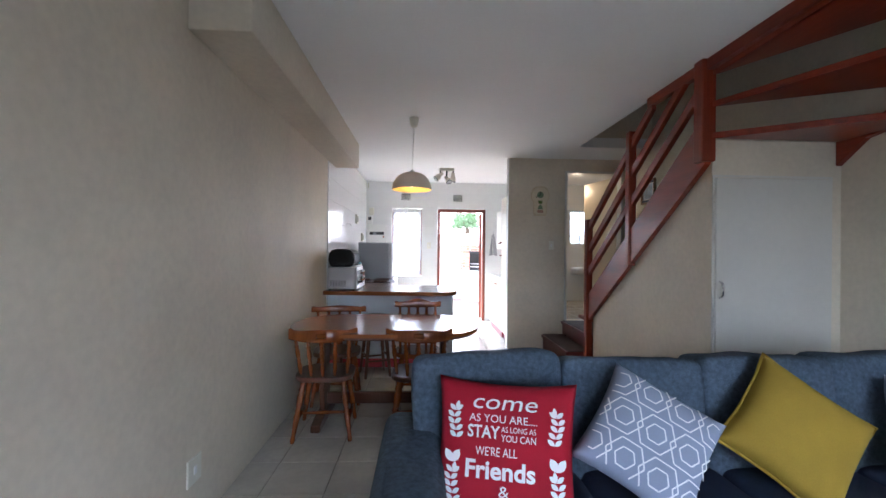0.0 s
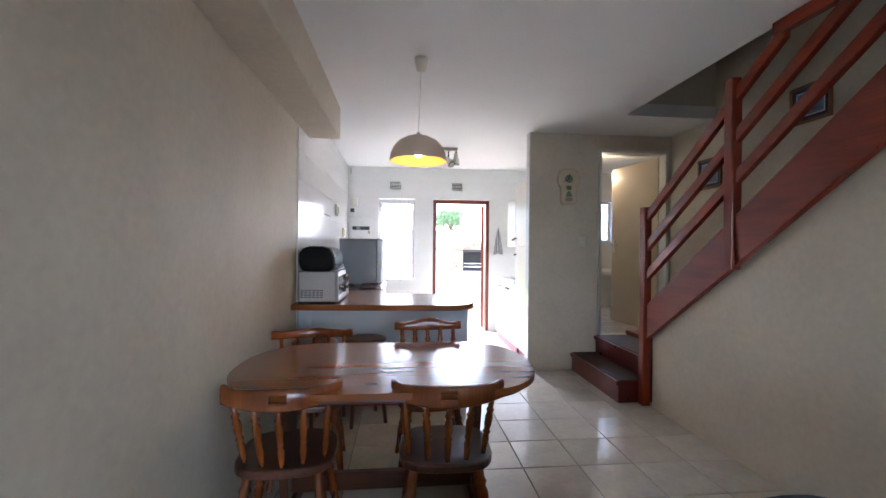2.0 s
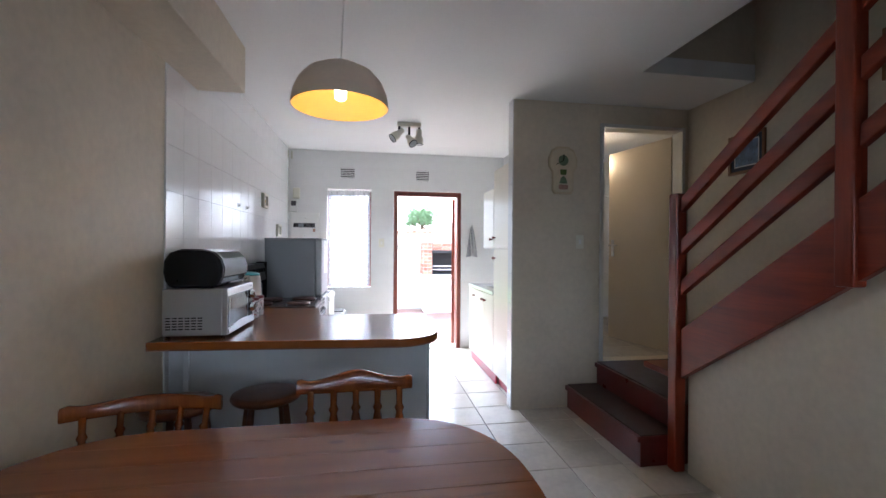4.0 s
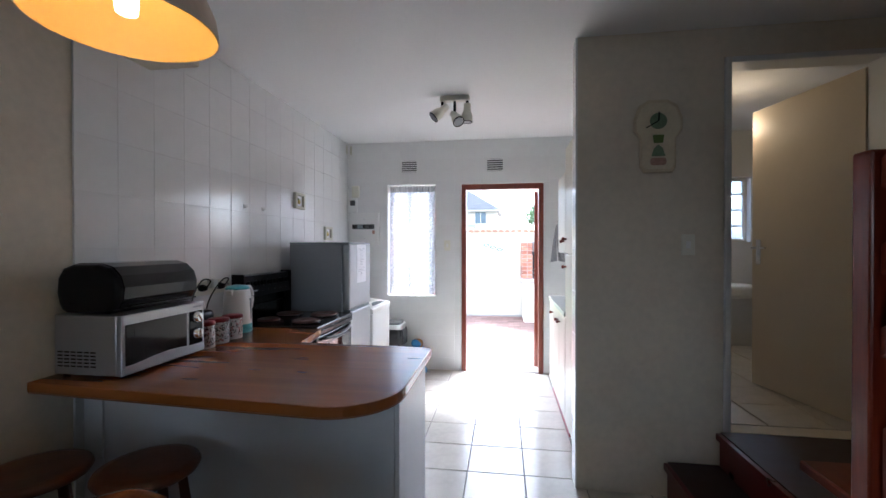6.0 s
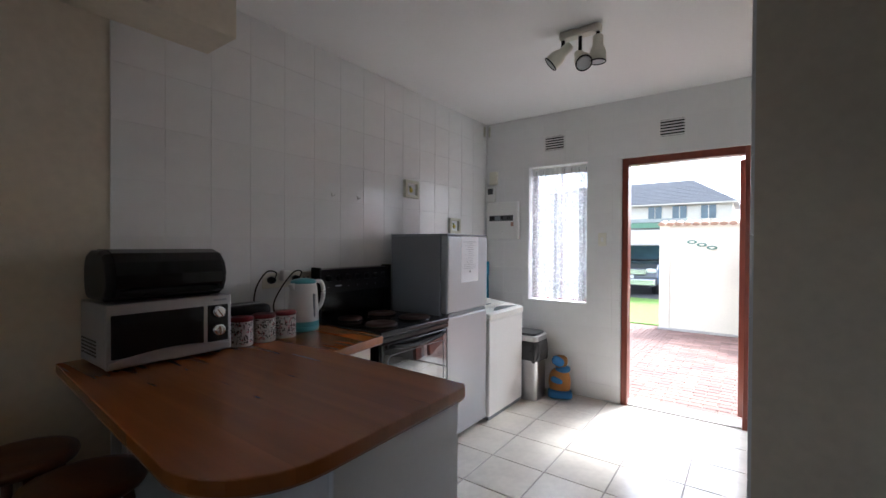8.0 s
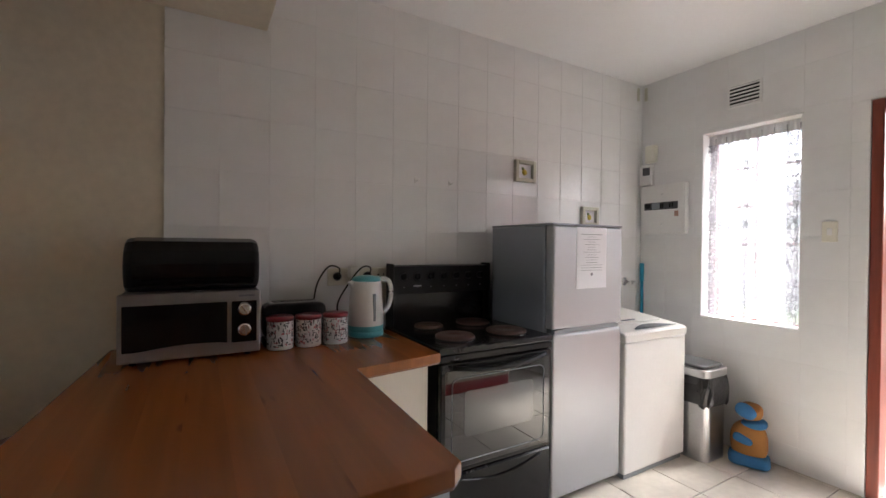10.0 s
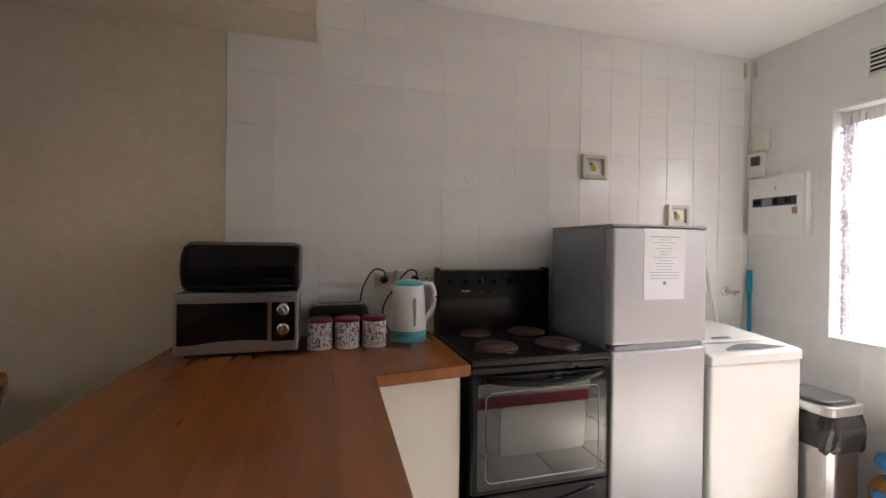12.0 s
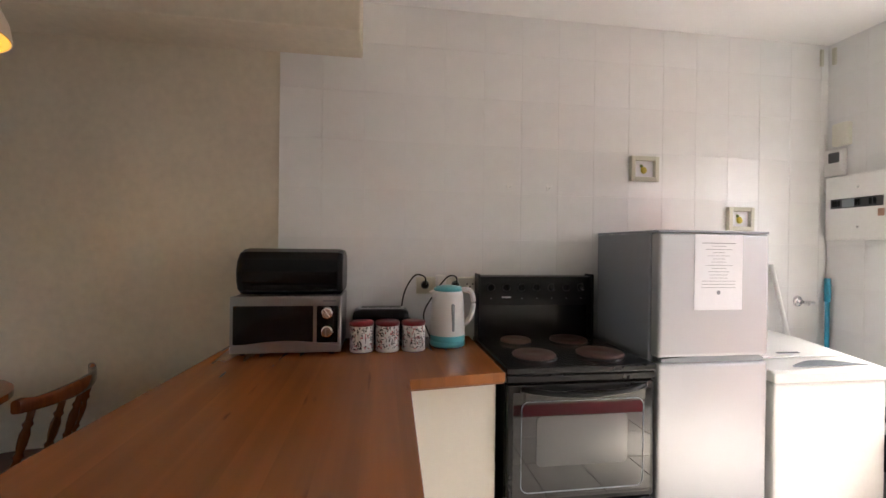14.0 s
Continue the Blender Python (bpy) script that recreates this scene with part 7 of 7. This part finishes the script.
bt = structure("wall_tiling_back", bx(LX, LX + 0.004, BY - 0.002, BY + 0.004, 0, 0.1), GROUT, "white painted ceramic tiles on the back wall", "wall tiles")
bmg = bmesh.new()
for u0, u1, v0, v1 in minus(minus([(TX, 1.758, 0, CZ)], WIN), DOOR):
    box(bmg, u0, u1, BY - 0.0068, BY + 0.0055, v0, v1)
part("grout_bed", bmg, GROUT, bt)
for i in range(14):
    for k in range(-1, 11):
        x0, z0 = TX + 0.2092 * i, 0.141 + 0.25 * k
        rs = minus(minus([(x0, min(x0 + 0.2092, 1.758), max(z0, 0.0), min(z0 + 0.25, CZ))], WIN), DOOR)
        for u0, u1, v0, v1 in rs:
            tile_piece(bt, "wall_tile", ((u0 + u1) / 2, BY - 0.001, (v0 + v1) / 2), u1 - u0 - 0.0010, v1 - v0 - 0.0010, T_BACK, WTILE, 0.007, 0.0005)
T_PIER = Matrix.Rotation(radians(-90), 4, "Z") @ Matrix.Rotation(radians(90), 4, "X")
pe = structure("wall_tiling_pier", bx(PX - 0.003, PX, PY + 0.002, PY + 0.108, 0, CZ), GROUT, "white tiles on the end of the cream wall", "wall tiles")
for k in range(-1, 11):
    z0 = 0.141 + 0.25 * k
    v0, v1 = max(z0, 0.0), min(z0 + 0.25, CZ)
    tile_piece(pe, "wall_tile", (PX - 0.003, PY + 0.055, (v0 + v1) / 2), 0.106, v1 - v0 - 0.0024, T_PIER, WTILE, 0.007, 0.0015)

far = bmesh.new()
for k in range(44):
    for i in range(38):
        x0, y0 = -1.38 + 0.22 * i + 0.11 * (k % 2), BY + 0.215 + 0.104 * k
        if x0 + 0.21 > 6.9 or y0 + 0.1 > 12.75:
            continue
        if 0.05 < x0 < 1.05 and len(paving.children) < 290:
            tile_piece(paving, "brick", (x0 + 0.105, y0 + 0.049, GZ - 0.02), 0.212, 0.096, FLAT, PAVER, 0.02, 0.006)
        else:
            box(far, x0, x0 + 0.212, y0, y0 + 0.097, GZ - 0.03, GZ)
rest = part("brick_paving", far, PAVER, paving)
rest["kind"] = "stuff"
